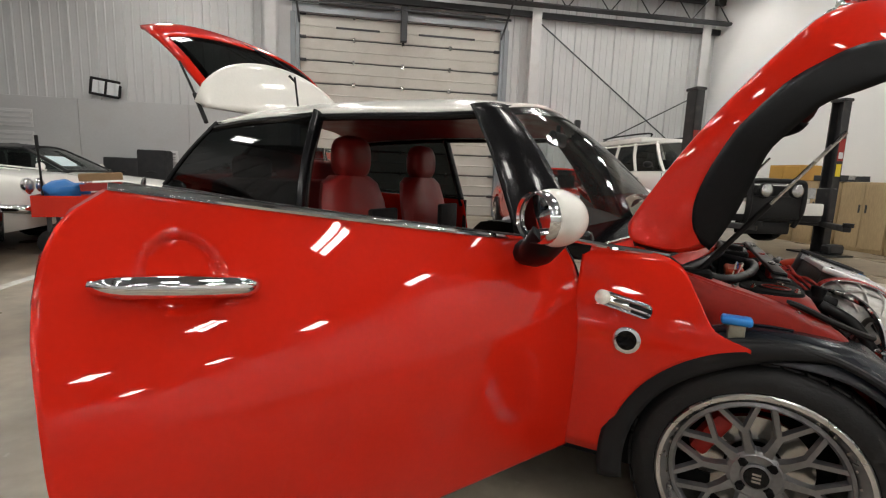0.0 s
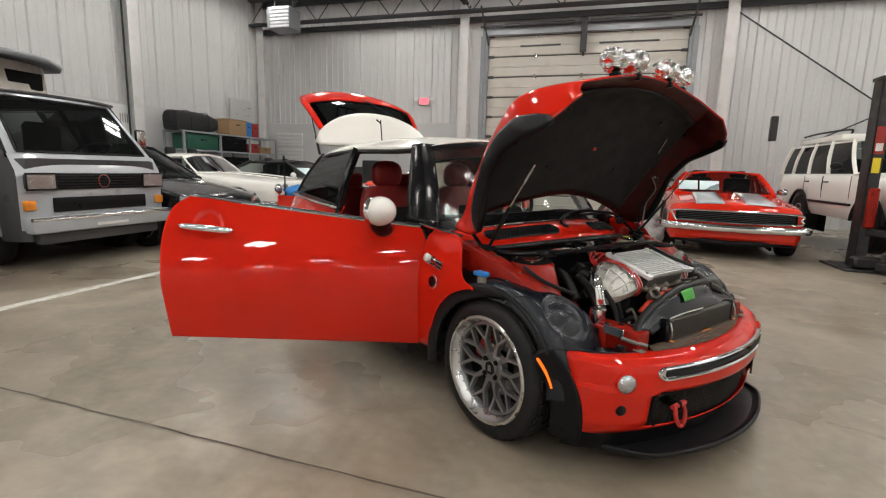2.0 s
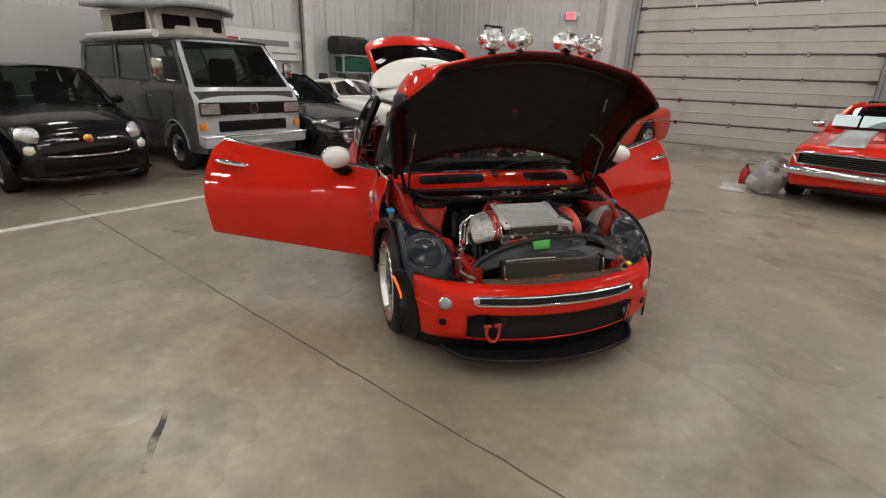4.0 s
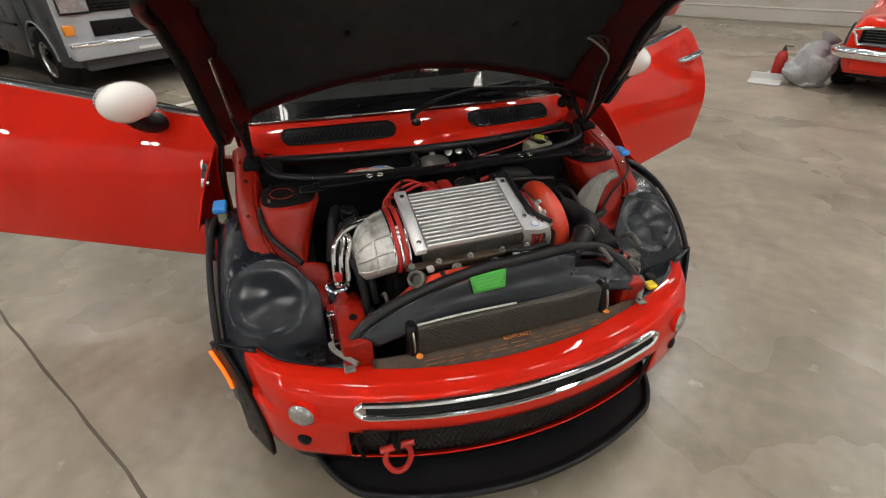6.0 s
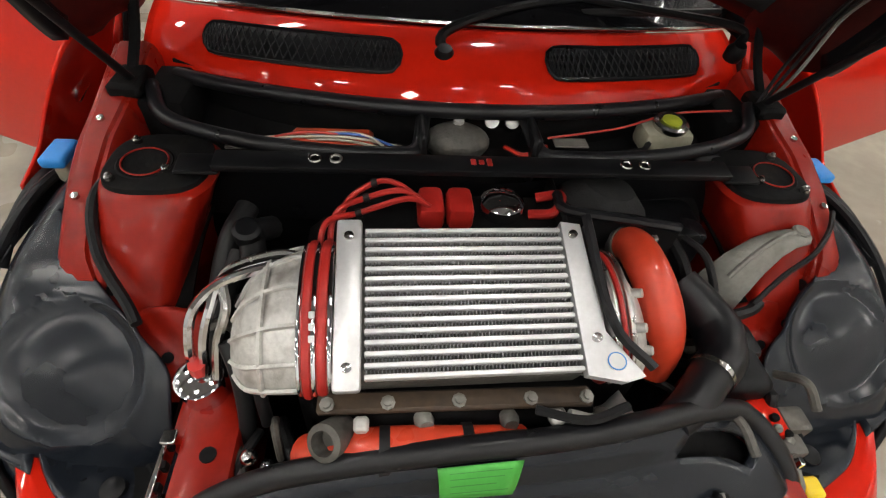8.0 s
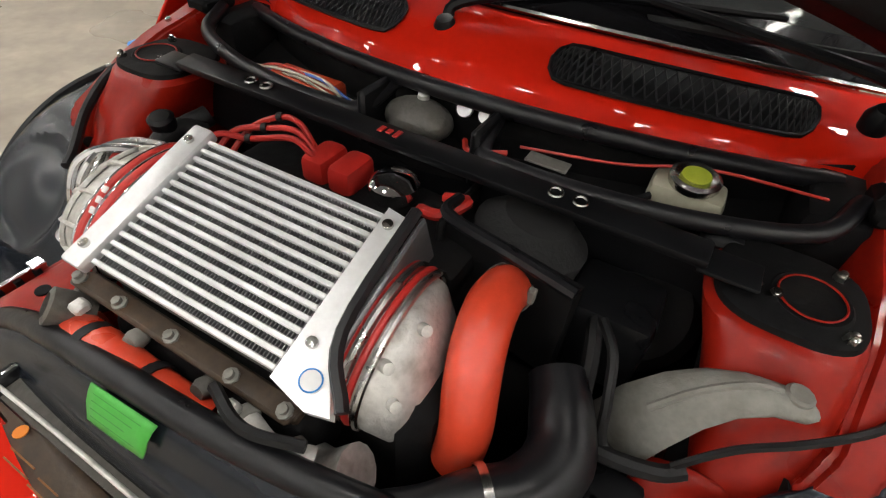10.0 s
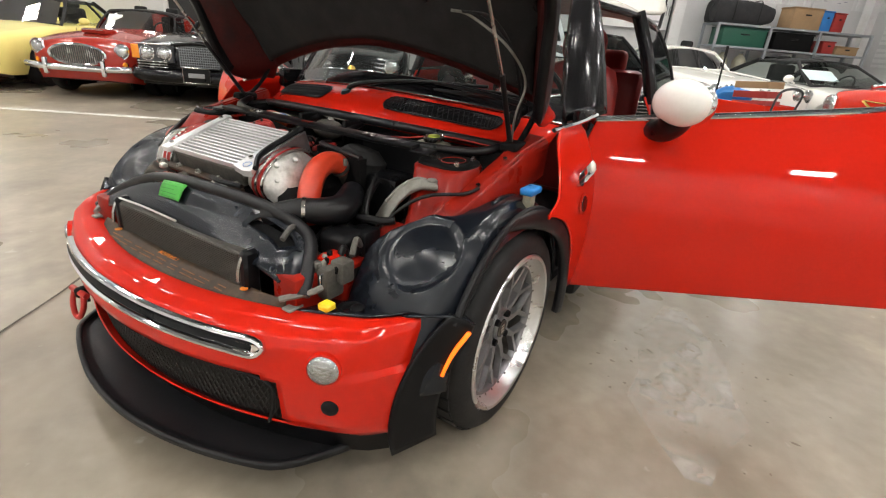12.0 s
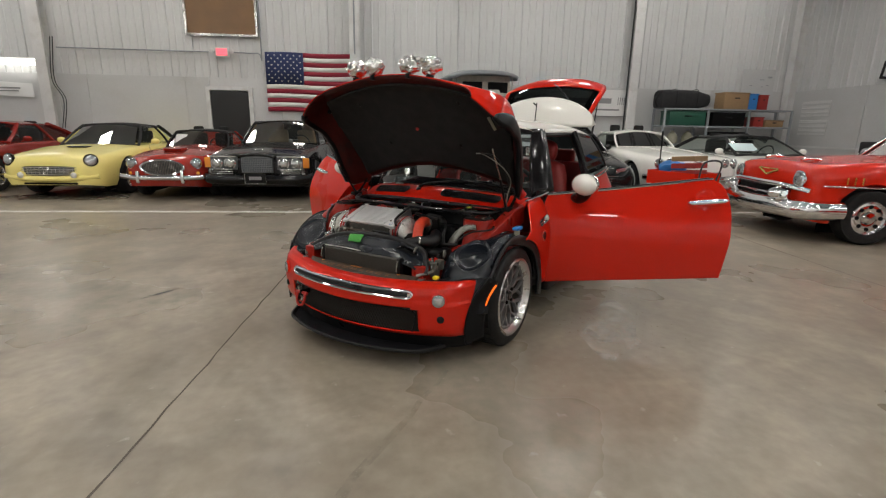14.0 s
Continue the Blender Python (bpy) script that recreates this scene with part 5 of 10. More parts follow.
prism(ep, [(-0.125, 0.148), (0.03, 0.148), (0.123, 0.148), (0.135, 0.20), (0.128, 0.228), (0.06, 0.184), (-0.12, 0.178)], 0.018, Matrix.Translation((0, 0, -0.006)))
part("end_plate", ep, ALU, ic, "bright aluminium end plate with a wing")
part("plate_badge", Lh([(0.014, 0), (0.0145, 0.002), (0.001, 0.002)], (0.105, 0.190, 0.0125), (0, 0, 1), 20), SIGN_WHITE, ic)
part("plate_badge_ring", lathe(bmesh.new(), [(0.0125 + 0.001 * math.cos(t), 0.002 + 0.001 * math.sin(t)) for t in np.linspace(0, 2 * math.pi, 6)], axis((0.105, 0.190, 0.0125), (0, 0, 1)), 20, False), BLUE_CAP, ic)
for x, y in ((-0.10, -0.168), (0.10, -0.168), (-0.10, 0.162), (0.07, 0.168)):
    part("plate_bolt", Lh([(0.007, 0), (0.007, 0.005), (0.001, 0.006)], (x, y, 0.0135), (0, 0, 1), 10), DULL_CHROME, ic)
part("edge_strip", T([(-0.13, 0.186, 0.022), (0.045, 0.192, 0.022), (0.118, 0.238, 0.018)], 0.008, 6, 5), SEAL, ic)
part("edge_wall", B(((-0.03, 0.195, -0.03), (0.2, 0.008, 0.09)), bevel=0.003), GUNMETAL, ic)
# right tank: ribbed cast elbow
tr_r = bmesh.new()
ring_loft(tr_r, [[IC @ Vector((0.0 + rx * math.cos(t) + ox, y, -0.06 + rz * math.sin(t) + oz)) for t in np.linspace(0, 2 * math.pi, 25)[:-1]]
                 for y, rx, rz, ox, oz in ((-0.19, 0.118, 0.058, 0, 0), (-0.225, 0.118, 0.062, 0, -0.004), (-0.27, 0.112, 0.064, 0.004, -0.012), (-0.31, 0.095, 0.062, 0.012, -0.03), (-0.335, 0.06, 0.05, 0.02, -0.05), (-0.345, 0.02, 0.02, 0.03, -0.07))])
tank = part("end_tank", tr_r, CAST, car, "ribbed cast aluminium end tank")
for t in np.linspace(radians(15), radians(165), 6):
    part("tank_rib", T([IC @ Vector((rx * 1.02 * math.cos(t) + ox, y, -0.06 + rz * 1.03 * math.sin(t) + oz)) for y, rx, rz, ox, oz in ((-0.222, 0.118, 0.062, 0, -0.003), (-0.27, 0.112, 0.064, 0.004, -0.012), (-0.31, 0.095, 0.062, 0.012, -0.03), (-0.335, 0.06, 0.05, 0.02, -0.05))], 0.004, 5, 4), CAST, tank)
part("tank_rib", T([IC @ Vector((0.108 * 1.03 * math.cos(t) + 0.005, -0.285, -0.06 + 0.064 * 1.04 * math.sin(t) - 0.018)) for t in np.linspace(0.1, 3.04, 12)], 0.004, 5, 2), CAST, tank)
for y, mt, r in ((-0.192, CHROME, 0.004), (-0.202, RED_CLAMP, 0.0075), (-0.213, CHROME, 0.004), (-0.223, RED_CLAMP, 0.0065), (-0.233, CHROME, 0.003)):
    part("hose_clamp", T([IC @ Vector((0.122 * math.cos(t), y, -0.058 + 0.064 * math.sin(t))) for t in np.linspace(-0.6, 3.75, 22)], r, 8, 2, 0.8), mt, tank)
for k in range(3):
    part("clamp_print", B(((0.0, -0.202, 0.002), (0.010, 0.008, 0.003)), bevel=0.001), SIGN_WHITE, tank, m=IC @ pose(0.055 - 0.016 * k, -0.012, 0.004 + 0.004 * k, 0, 28 - 8 * k, 0))
# left tank: plain cast bell with two clamps
tl = bmesh.new()
ring_loft(tl, [[IC @ Vector((ox + rx * math.cos(t), y, -0.055 + oz + rz * math.sin(t))) for t in np.linspace(0, 2 * math.pi, 25)[:-1]]
               for y, rx, rz, ox, oz in ((0.165, 0.105, 0.055, 0.005, 0), (0.205, 0.108, 0.06, 0.010, -0.002), (0.24, 0.104, 0.064, 0.014, -0.010), (0.265, 0.088, 0.060, 0.026, -0.03), (0.280, 0.055, 0.045, 0.04, -0.05), (0.284, 0.02, 0.02, 0.045, -0.06))])
tkl = part("end_tank", tl, CAST, car, "plain cast aluminium end tank")
for y, mt, r in ((0.196, RED_CLAMP, 0.005), (0.207, DULL_CHROME, 0.006), (0.219, RED_CLAMP, 0.0045), (0.231, DULL_CHROME, 0.005)):
    part("hose_clamp", T([IC @ Vector((0.109 * math.cos(t) + 0.010, y, -0.058 + 0.064 * math.sin(t))) for t in np.linspace(-0.6, 3.75, 22)], r, 8, 2, 0.9), mt, tkl)
for p in ((0.05, 0.238, -0.01), (0.078, 0.256, -0.04), (-0.01, 0.25, -0.02)):
    part("tank_stud", Lh([(0.008, 0), (0.007, 0.018), (0.001, 0.019)], IC @ Vector(p), (0.4, 0.7, 0.6), 10), CAST, tkl)
part("tank_foot", T([(0.405, 0.20, 0.655), (0.415, 0.16, 0.63), (0.40, 0.08, 0.61)], (0.034, 0.022), 14, 6), CAST, car, "cast aluminium outlet")

# -- hoses, engine block
part("boost_elbow", T([(0.138, 0.249, 0.742), (0.165, 0.249, 0.762), (0.203, 0.250, 0.768), (0.248, 0.258, 0.755), (0.284, 0.270, 0.722), (0.306, 0.280, 0.674), (0.316, 0.278, 0.62)], (0.031, 0.032, 0.033, 0.033, 0.033, 0.032, 0.031), 22, 7), SILICONE, car, "orange silicone boost elbow")
part("elbow_clamp", lathe(bmesh.new(), [(0.0322, -0.006), (0.0345, -0.006), (0.0345, 0.006), (0.0322, 0.006)], axis((0.147, 0.249, 0.750), (0.75, 0, 0.6)), 26, False), CAST_DARK, car)
part("clamp_screw", B(((0.160, 0.283, 0.770), (0.012, 0.010, 0.022)), bevel=0.002), ARM_GREY, car)
part("elbow_pipe", T([(0.15, 0.249, 0.752), (0.115, 0.249, 0.72), (0.10, 0.25, 0.66)], 0.030, 18, 5), CAST_DARK, car)
inh = part("intake_hose", T([(0.430, 0.250, 0.664), (0.405, 0.290, 0.674), (0.372, 0.325, 0.682), (0.338, 0.365, 0.680), (0.285, 0.385, 0.680), (0.235, 0.368, 0.69), (0.195, 0.345, 0.70)], (0.027, 0.030, 0.032, 0.037, 0.040, 0.038, 0.034), 18, 7), SEAL, car, "thick black intake hose")
part("hose_clamp", lathe(bmesh.new(), [(0.0335, -0.005), (0.036, -0.005), (0.036, 0.005), (0.0335, 0.005)], axis((0.365, 0.332, 0.682), (-0.6, 0.7, 0.0)), 26, False), DULL_CHROME, inh)
part("resonator", B(((0.315, 0.43, 0.605), (0.11, 0.10, 0.07)), bevel=0.02, seg=3), PLASTIC, car, "black plastic intake box")
ab = bmesh.new()
ring_loft(ab, [[Vector((x, y, z)) for x, y in ((0.115, 0.135), (0.150, 0.33), (0.125, 0.335), (0.09, 0.14))] for z in (0.62, 0.785)])
airb = part("heat_shield", ab, SOOT, car, "dark sheet heat shield with rubber edge")
part("shield_edge", T([(0.065, 0.13, 0.792), (0.110, 0.137, 0.795), (0.130, 0.24, 0.792), (0.145, 0.33, 0.787)], 0.009, 8, 6), SEAL, airb)
part("shield_side", B(((0.068, 0.132, 0.74), (0.12, 0.01, 0.10)), bevel=0.004), SOOT, airb)
part("air_filter", Lh([(0.06, 0), (0.085, 0.03), (0.085, 0.10), (0.05, 0.13), (0.001, 0.13)], (0.045, 0.22, 0.66), (-0.1, 0.15, 1), 24), CLOTH, car, "black cone air filter")
part("brake_servo", Lh([(0.05, 0), (0.09, 0.02), (0.10, 0.06), (0.08, 0.09), (0.04, 0.10), (0.001, 0.10)], (-0.05, 0.40, 0.62), (0.6, 0, 0.6), 28), SOOT, car, "black brake servo")
part("battery_box", B(((0.055, 0.375, 0.665), (0.11, 0.12, 0.14)), bevel=0.015, seg=2), PLASTIC, car, "black battery box")
part("relay_box", B(((0.27, 0.455, 0.60), (0.07, 0.07, 0.08)), bevel=0.012, seg=2), PLASTIC, car)
for pts, r in ((((0.12, 0.37, 0.74), (0.16, 0.395, 0.735), (0.20, 0.41, 0.70), (0.225, 0.425, 0.655), (0.23, 0.47, 0.64)), 0.007), (((0.10, 0.36, 0.72), (0.15, 0.375, 0.70), (0.19, 0.385, 0.66), (0.20, 0.39, 0.60)), 0.011), (((0.23, 0.40, 0.645), (0.235, 0.44, 0.652), (0.225, 0.49, 0.655), (0.21, 0.515, 0.66)), 0.011)):
    part("loom", T(pts, r, 8, 6), RUBBER, car)
arm = bmesh.new()
ring_loft(arm, [[Vector((x + 0.5 * w * math.cos(t), y + 0.6 * w * math.cos(t), z + h * math.sin(t))) for t in np.linspace(0, 2 * math.pi, 15)[:-1]] for x, y, z, w, h in ((0.185, 0.432, 0.615, 0.060, 0.030), (0.172, 0.455, 0.668, 0.056, 0.026), (0.160, 0.482, 0.712, 0.048, 0.022), (0.150, 0.512, 0.742, 0.040, 0.019), (0.142, 0.545, 0.757, 0.034, 0.016), (0.135, 0.575, 0.757, 0.032, 0.014), (0.130, 0.590, 0.755, 0.022, 0.012))])
am = part("engine_mount", arm, ARM_GREY, car, "cast aluminium engine mount arm")
part("mount_bolt", Lh([(0.015, 0), (0.015, 0.010), (0.012, 0.013), (0.001, 0.013)], (0.133, 0.577, 0.762), (0, 0, 1), 12), ARM_GREY, am)
part("mount_web", T([(0.176, 0.455, 0.694), (0.160, 0.49, 0.738), (0.146, 0.53, 0.768), (0.138, 0.56, 0.771)], 0.005, 8, 6), ARM_GREY, am)
part("engine_block", B(((0.19, -0.03, 0.55), (0.34, 0.56, 0.34)), bevel=0.03), SOOT, car, "dark engine block")
part("cam_cover", B(((0.105, -0.03, 0.735), (0.16, 0.44, 0.05)), bevel=0.018, seg=2), SOOT, car, "black cam cover")
part("supercharger", B(((0.378, -0.03, 0.64), (0.09, 0.34, 0.10)), bevel=0.03, seg=3), SOOT, car, "cast supercharger body")
fl_ = part("flange", B(((0.404, -0.07, 0.704), (0.030, 0.38, 0.012)), ((0.398, -0.03, 0.690), (0.02, 0.30, 0.02)), bevel=0.004), GUARD_BROWN, car, "scorched flange below the cooler")
for y in (-0.246, -0.166, -0.07, 0.03, 0.11):
    part("flange_bolt", Lh([(0.010, 0), (0.010, 0.004), (0.006, 0.005), (0.006, 0.011), (0.001, 0.012)], (0.408, y, 0.710), (0.25, 0, 1), 8), ARM_GREY, fl_)
for k, (y, z) in enumerate(((-0.12, 0.690), (0.00, 0.685), (0.07, 0.688), (0.14, 0.680))):
    part("valve_stub", Lh([(0.012, 0), (0.014, 0.012), (0.010, 0.022), (0.001, 0.023)], (0.418, y, z), (1, 0.25 - 0.2 * k, 0.35), 12), CAST_DARK if k % 2 else ARM_GREY, fl_)
for k, y in enumerate((-0.20, 0.06)):
    part("lug", B(((0.438, y, 0.712), (0.02, 0.02, 0.016)), bevel=0.004), CAST, car)
part("throttle_body", Lh([(0.022, 0), (0.025, 0.02), (0.025, 0.05), (0.017, 0.053), (0.015, 0.03), (0.001, 0.03)], (0.425, -0.225, 0.668), (0.55, -0.4, 0.6), 24), CAST_DARK, car, "round cast throttle neck")
part("lower_boost_hose", T([(0.43, -0.28, 0.60), (0.450, -0.225, 0.655), (0.456, -0.15, 0.675), (0.458, -0.05, 0.672), (0.452, 0.02, 0.655)], 0.030, 16, 6), SILICONE, car, "orange silicone hose")
for y, z in ((-0.17, 0.672), (-0.06, 0.673)):
    part("zip_band", lathe(bmesh.new(), [(0.0305, -0.007), (0.0325, -0.007), (0.0325, 0.007), (0.0305, 0.007)], axis((0.457, y, z), (0, 1, 0.0)), 22, False), RUBBER, car)
part("sensor", T([(0.435, 0.08, 0.70), (0.445, 0.12, 0.695), (0.43, 0.16, 0.68)], (0.014, 0.02), 10, 5), CAST, car)
for y0, y1 in ((0.03, 0.16),):
    part("injector_loom", T([(0.43, y0, 0.722), (0.45, (y0 + y1) / 2, 0.728), (0.43, y1, 0.722)], 0.007, 6, 5), RUBBER, car)
# coil, leads, cap
part("ignition_coil", B(((0.088, -0.095, 0.775), (0.07, 0.045, 0.05)), ((0.088, -0.045, 0.775), (0.07, 0.045, 0.05)), bevel=0.012, seg=2), RED_CLAMP, car, "red ignition coil pack")
for k in range(3):
    y = -0.115 + 0.01 * k
    mid = Vector((0.075 + 0.024 * k, -0.19 - 0.012 * k, 0.818 - 0.012 * k))
    part("plug_lead", T([(0.085 + 0.012 * k, y, 0.795), (0.07 + 0.02 * k, y - 0.04, 0.815), mid, (0.10 + 0.024 * k, -0.235 - 0.014 * k, 0.795), (0.15 + 0.02 * k, -0.245 - 0.012 * k, 0.755), (0.19, -0.24, 0.70)], 0.005, 8, 6), RED_CLAMP, car, "red plug lead")
    part("lead_band", lathe(bmesh.new(), [(0.0064, -0.005), (0.0078, -0.005), (0.0078, 0.005), (0.0064, 0.005)], axis(mid, (0.15, -1, -0.2)), 12, False), RUBBER, car)
part("oil_cap", Lh([(0.036, 0), (0.04, 0.01), (0.038, 0.024), (0.026, 0.034), (0.001, 0.038)], (0.082, 0.03, 0.765), (0, 0, 1), 28), CHROME, car, "polished oil filler cap")
part("cap_lead", T([(0.09, 0.08, 0.765), (0.10, 0.12, 0.78), (0.06, 0.14, 0.785), (0.05, 0.10, 0.77)], 0.009, 8, 6), RED_CLAMP, car)
# right side: coolant tank, braided lines, catch can
part("catch_can", Lh([(0.034, -0.10), (0.036, -0.005), (0.036, 0.0), (0.030, 0.004), (0.008, 0.006), (0.008, 0.016), (0.001, 0.016)], (0.318, -0.452, 0.632), (0.1, 0, 1), 28), CHROME, car, "polished catch can")
for k in range(3):
    part("steel_pipe", T([(0.315 + 0.006 * k, -0.455 + 0.018 * k, 0.645), (0.30, -0.452 + 0.02 * k, 0.70), (0.275, -0.44 + 0.022 * k, 0.745), (0.245 - 0.008 * k, -0.40, 0.77), (0.22 - 0.012 * k, -0.33, 0.775), (0.20, -0.27, 0.76)], 0.0075, 8, 7), CHROME if k < 2 else DULL_CHROME, car, "bright steel pipe")
part("pipe_fitting", Lh([(0.013, 0), (0.013, 0.02), (0.001, 0.02)], (0.318, -0.445, 0.65), (0, 0, 1), 8), RED_CLAMP, car)
for p in ((0.42, -0.37, 0.575), (0.43, -0.345, 0.56)):
    part("ball_joint", ball(bmesh.new(), p, (0.013, 0.013, 0.013), None, 14, 10), CHROME, car)
for pts, r in ((((0.30, -0.40, 0.70), (0.33, -0.385, 0.66), (0.36, -0.38, 0.60), (0.38, -0.385, 0.54)), 0.013), (((0.16, -0.40, 0.74), (0.24, -0.42, 0.70), (0.30, -0.43, 0.62)), 0.016), (((0.10, -0.36, 0.74), (0.14, -0.38, 0.76), (0.20, -0.37, 0.74)), 0.02), (((0.26, -0.35, 0.72), (0.34, -0.355, 0.66), (0.37, -0.35, 0.58)), 0.010), (((0.05, -0.41, 0.74), (0.12, -0.43, 0.72), (0.20, -0.45, 0.64)), 0.02)):
    part("bay_hose", T(pts, r, 10, 6), RUBBER, car)
part("hose_end", Lh([(0.02, 0), (0.022, 0.03), (0.016, 0.035), (0.001, 0.035)], (0.15, -0.385, 0.76), (0.2, 0.1, 1), 16), PLASTIC, car)
part("power_cable", T([(-0.02, -0.60, 0.79), (0.06, -0.64, 0.775), (0.15, -0.62, 0.735), (0.23, -0.56, 0.70), (0.26, -0.54, 0.69)], 0.009, 8, 7), RUBBER, car)
part("power_cable", T([(0.215, 0.50, 0.665), (0.19, 0.545, 0.712), (0.165, 0.60, 0.742), (0.11, 0.665, 0.748), (0.07, 0.69, 0.762)], 0.005, 6, 6), RUBBER, car)
# left front: red bracket and lamp motor
part("lamp_bracket", B(((0.40, 0.46, 0.585), (0.07, 0.05, 0.04)), ((0.44, 0.44, 0.56), (0.10, 0.04, 0.03)), bevel=0.01, seg=2), RED, car, "red painted bracket")
pump = part("abs_unit", B(((0.43, 0.480, 0.55), (0.060, 0.055, 0.085)), ((0.405, 0.505, 0.575), (0.045, 0.045, 0.06)), ((0.45, 0.462, 0.588), (0.025, 0.03, 0.03)), bevel=0.008, seg=2), CAST_DARK, car, "grey cast valve block")
random.seed(11)
for k in range(7):
    part("fitting", Lh([(0.007, 0), (0.007, 0.014), (0.004, 0.016), (0.001, 0.02)], (0.405 + 0.012 * (k % 4), 0.462 + 0.014 * (k // 2), 0.600 - 0.004 * k), (random.uniform(-0.3, 0.6), random.uniform(-0.4, 0.3), 1), 8), ARM_GREY if k % 2 else SOOT, pump)
for s in SIDES:
    part("horn_cap", B(((0.489, s * 0.534, 0.520), (0.034, 0.034, 0.02)), bevel=0.005), YELLOW_CAP if s > 0 else PLASTIC, car, "yellow plastic plug" if s > 0 else "")
for k in range(10):
    a = Vector((random.uniform(0.30, 0.42), random.uniform(0.34, 0.5), random.uniform(0.52, 0.62)))
    b = a + Vector((random.uniform(-0.1, 0.1), random.uniform(-0.08, 0.08), random.uniform(-0.02, 0.05)))
    part("pipework", T([a, (a + b) / 2 + Vector((0, 0, 0.03)), b], random.uniform(0.006, 0.014), 8, 5), RUBBER if k % 3 else CAST_DARK, car)
for k in range(10):
    a = Vector((random.uniform(0.22, 0.40), random.uniform(-0.42, -0.33), random.uniform(0.52, 0.66)))
    b = a + Vector((random.uniform(-0.12, 0.12), random.uniform(-0.06, 0.06), random.uniform(-0.05, 0.08)))
    part("pipework", T([a, (a + b) / 2 + Vector((0, 0, 0.03)), b], random.uniform(0.006, 0.013), 8, 5), RUBBER if k % 3 else CAST_DARK, car)
# plenum contents
res = part("brake_reservoir", B(((-0.124, 0.405, 0.795), (0.066, 0.105, 0.05)), bevel=0.012, seg=2), MILK, car, "milky brake fluid reservoir")
part("reservoir_cap", Lh([(0.034, 0), (0.036, 0.004), (0.036, 0.012), (0.03, 0.016), (0.026, 0.014), (0.001, 0.014)], (-0.121, 0.407, 0.822), (0.1, 0, 1), 24), DULL_CHROME, res)
part("cap_label", Lh([(0.020, 0.0143), (0.020, 0.0165), (0.001, 0.017)], (-0.121, 0.407, 0.822), (0.1, 0, 1), 22), material("cap_yellow_green", (0.35, 0.40, 0.03), 0.5, 0, 0.1, 30, 100), res)
part("wiper_motor", ball(bmesh.new(), (-0.088, -0.035, 0.795), (0.045, 0.065, 0.035)), CAST_DARK, car, "grey metal wiper motor")
part("motor_stub", Lh([(0.012, 0), (0.010, 0.022), (0.001, 0.024)], (-0.10, -0.035, 0.815), (0.1, 0.1, 1), 12), CAST, car)
for y in (0.036, 0.077):
    part("firewall_nut", Lh([(0.014, 0), (0.014, 0.008), (0.001, 0.009)], (-0.124, y, 0.820), (1, 0, 0.6), 16), ALU, car)
part("control_box", B(((-0.07, -0.27, 0.795), (0.06, 0.15, 0.035)), bevel=0.008), material("orange_plastic", (0.5, 0.06, 0.02), 0.4, 0, 0.1, 12, 90), car, "orange plastic control box")
for k in range(6):
    a = Vector((-0.09 + 0.006 * (k % 5), -0.42 + random.uniform(-0.03, 0.03), 0.785))
    mid = Vector((-0.06 + random.uniform(-0.04, 0.02), -0.28 + random.uniform(-0.05, 0.05), 0.815 + random.uniform(-0.015, 0.012)))
    b = Vector((-0.06 + random.uniform(-0.02, 0.02), -0.15 + random.uniform(-0.03, 0.03), 0.785))
    part("wire", T([a, mid, b], 0.0028, 5, 8), (WIRE_WHITE, WIRE_RED, WIRE_WHITE, WIRE_BLUE, RUBBER)[k % 5], car)
part("wire", T([(-0.10, 0.15, 0.80), (-0.12, 0.30, 0.815), (-0.15, 0.42, 0.835), (-0.19, 0.58, 0.825)], 0.0025, 5, 8), WIRE_RED, car, "red wire")
part("wire", T([(-0.08, 0.06, 0.79), (-0.04, 0.09, 0.80), (-0.07, 0.14, 0.80)], 0.005, 5, 8), WIRE_RED, car)
part("wire", T([(-0.09, 0.36, 0.80), (-0.07, 0.33, 0.795), (-0.06, 0.20, 0.785)], 0.006, 5, 8), RUBBER, car)
part("foil_label", B(((-0.075, -0.44, 0.785), (0.03, 0.05, 0.004)), bevel=0.001), ARM_GREY, car, m=pose(0, 0, 0))
part("foil_label", B(((-0.10, 0.20, 0.79), (0.03, 0.07, 0.004)), bevel=0.001), ARM_GREY, car)
part("loom_clip", B(((-0.06, 0.47, 0.785), (0.05, 0.06, 0.04)), bevel=0.01), PLASTIC, car)
part("bay_floor", B(((0.1, 0, 0.24), (0.9, 1.0, 0.04))), SOOT, car)

# -- bonnet: a clamshell hinged at the cowl
HINGE = Vector((-0.415, 0, 0.955))
TILT_UP = 53.0
BON = Matrix.Translation(HINGE) @ Euler((0, radians(-TILT_UP), 0)).to_matrix().to_4x4()


def bonnet_outline(y):
    """Rear and front edge of the shut bonnet along its own length, by half width."""
    a = abs(y)
    return 0.175 - 0.175 * min(1, a / 0.70) ** 1.6, 0.945 - 0.075 * (a / 0.6) ** 2


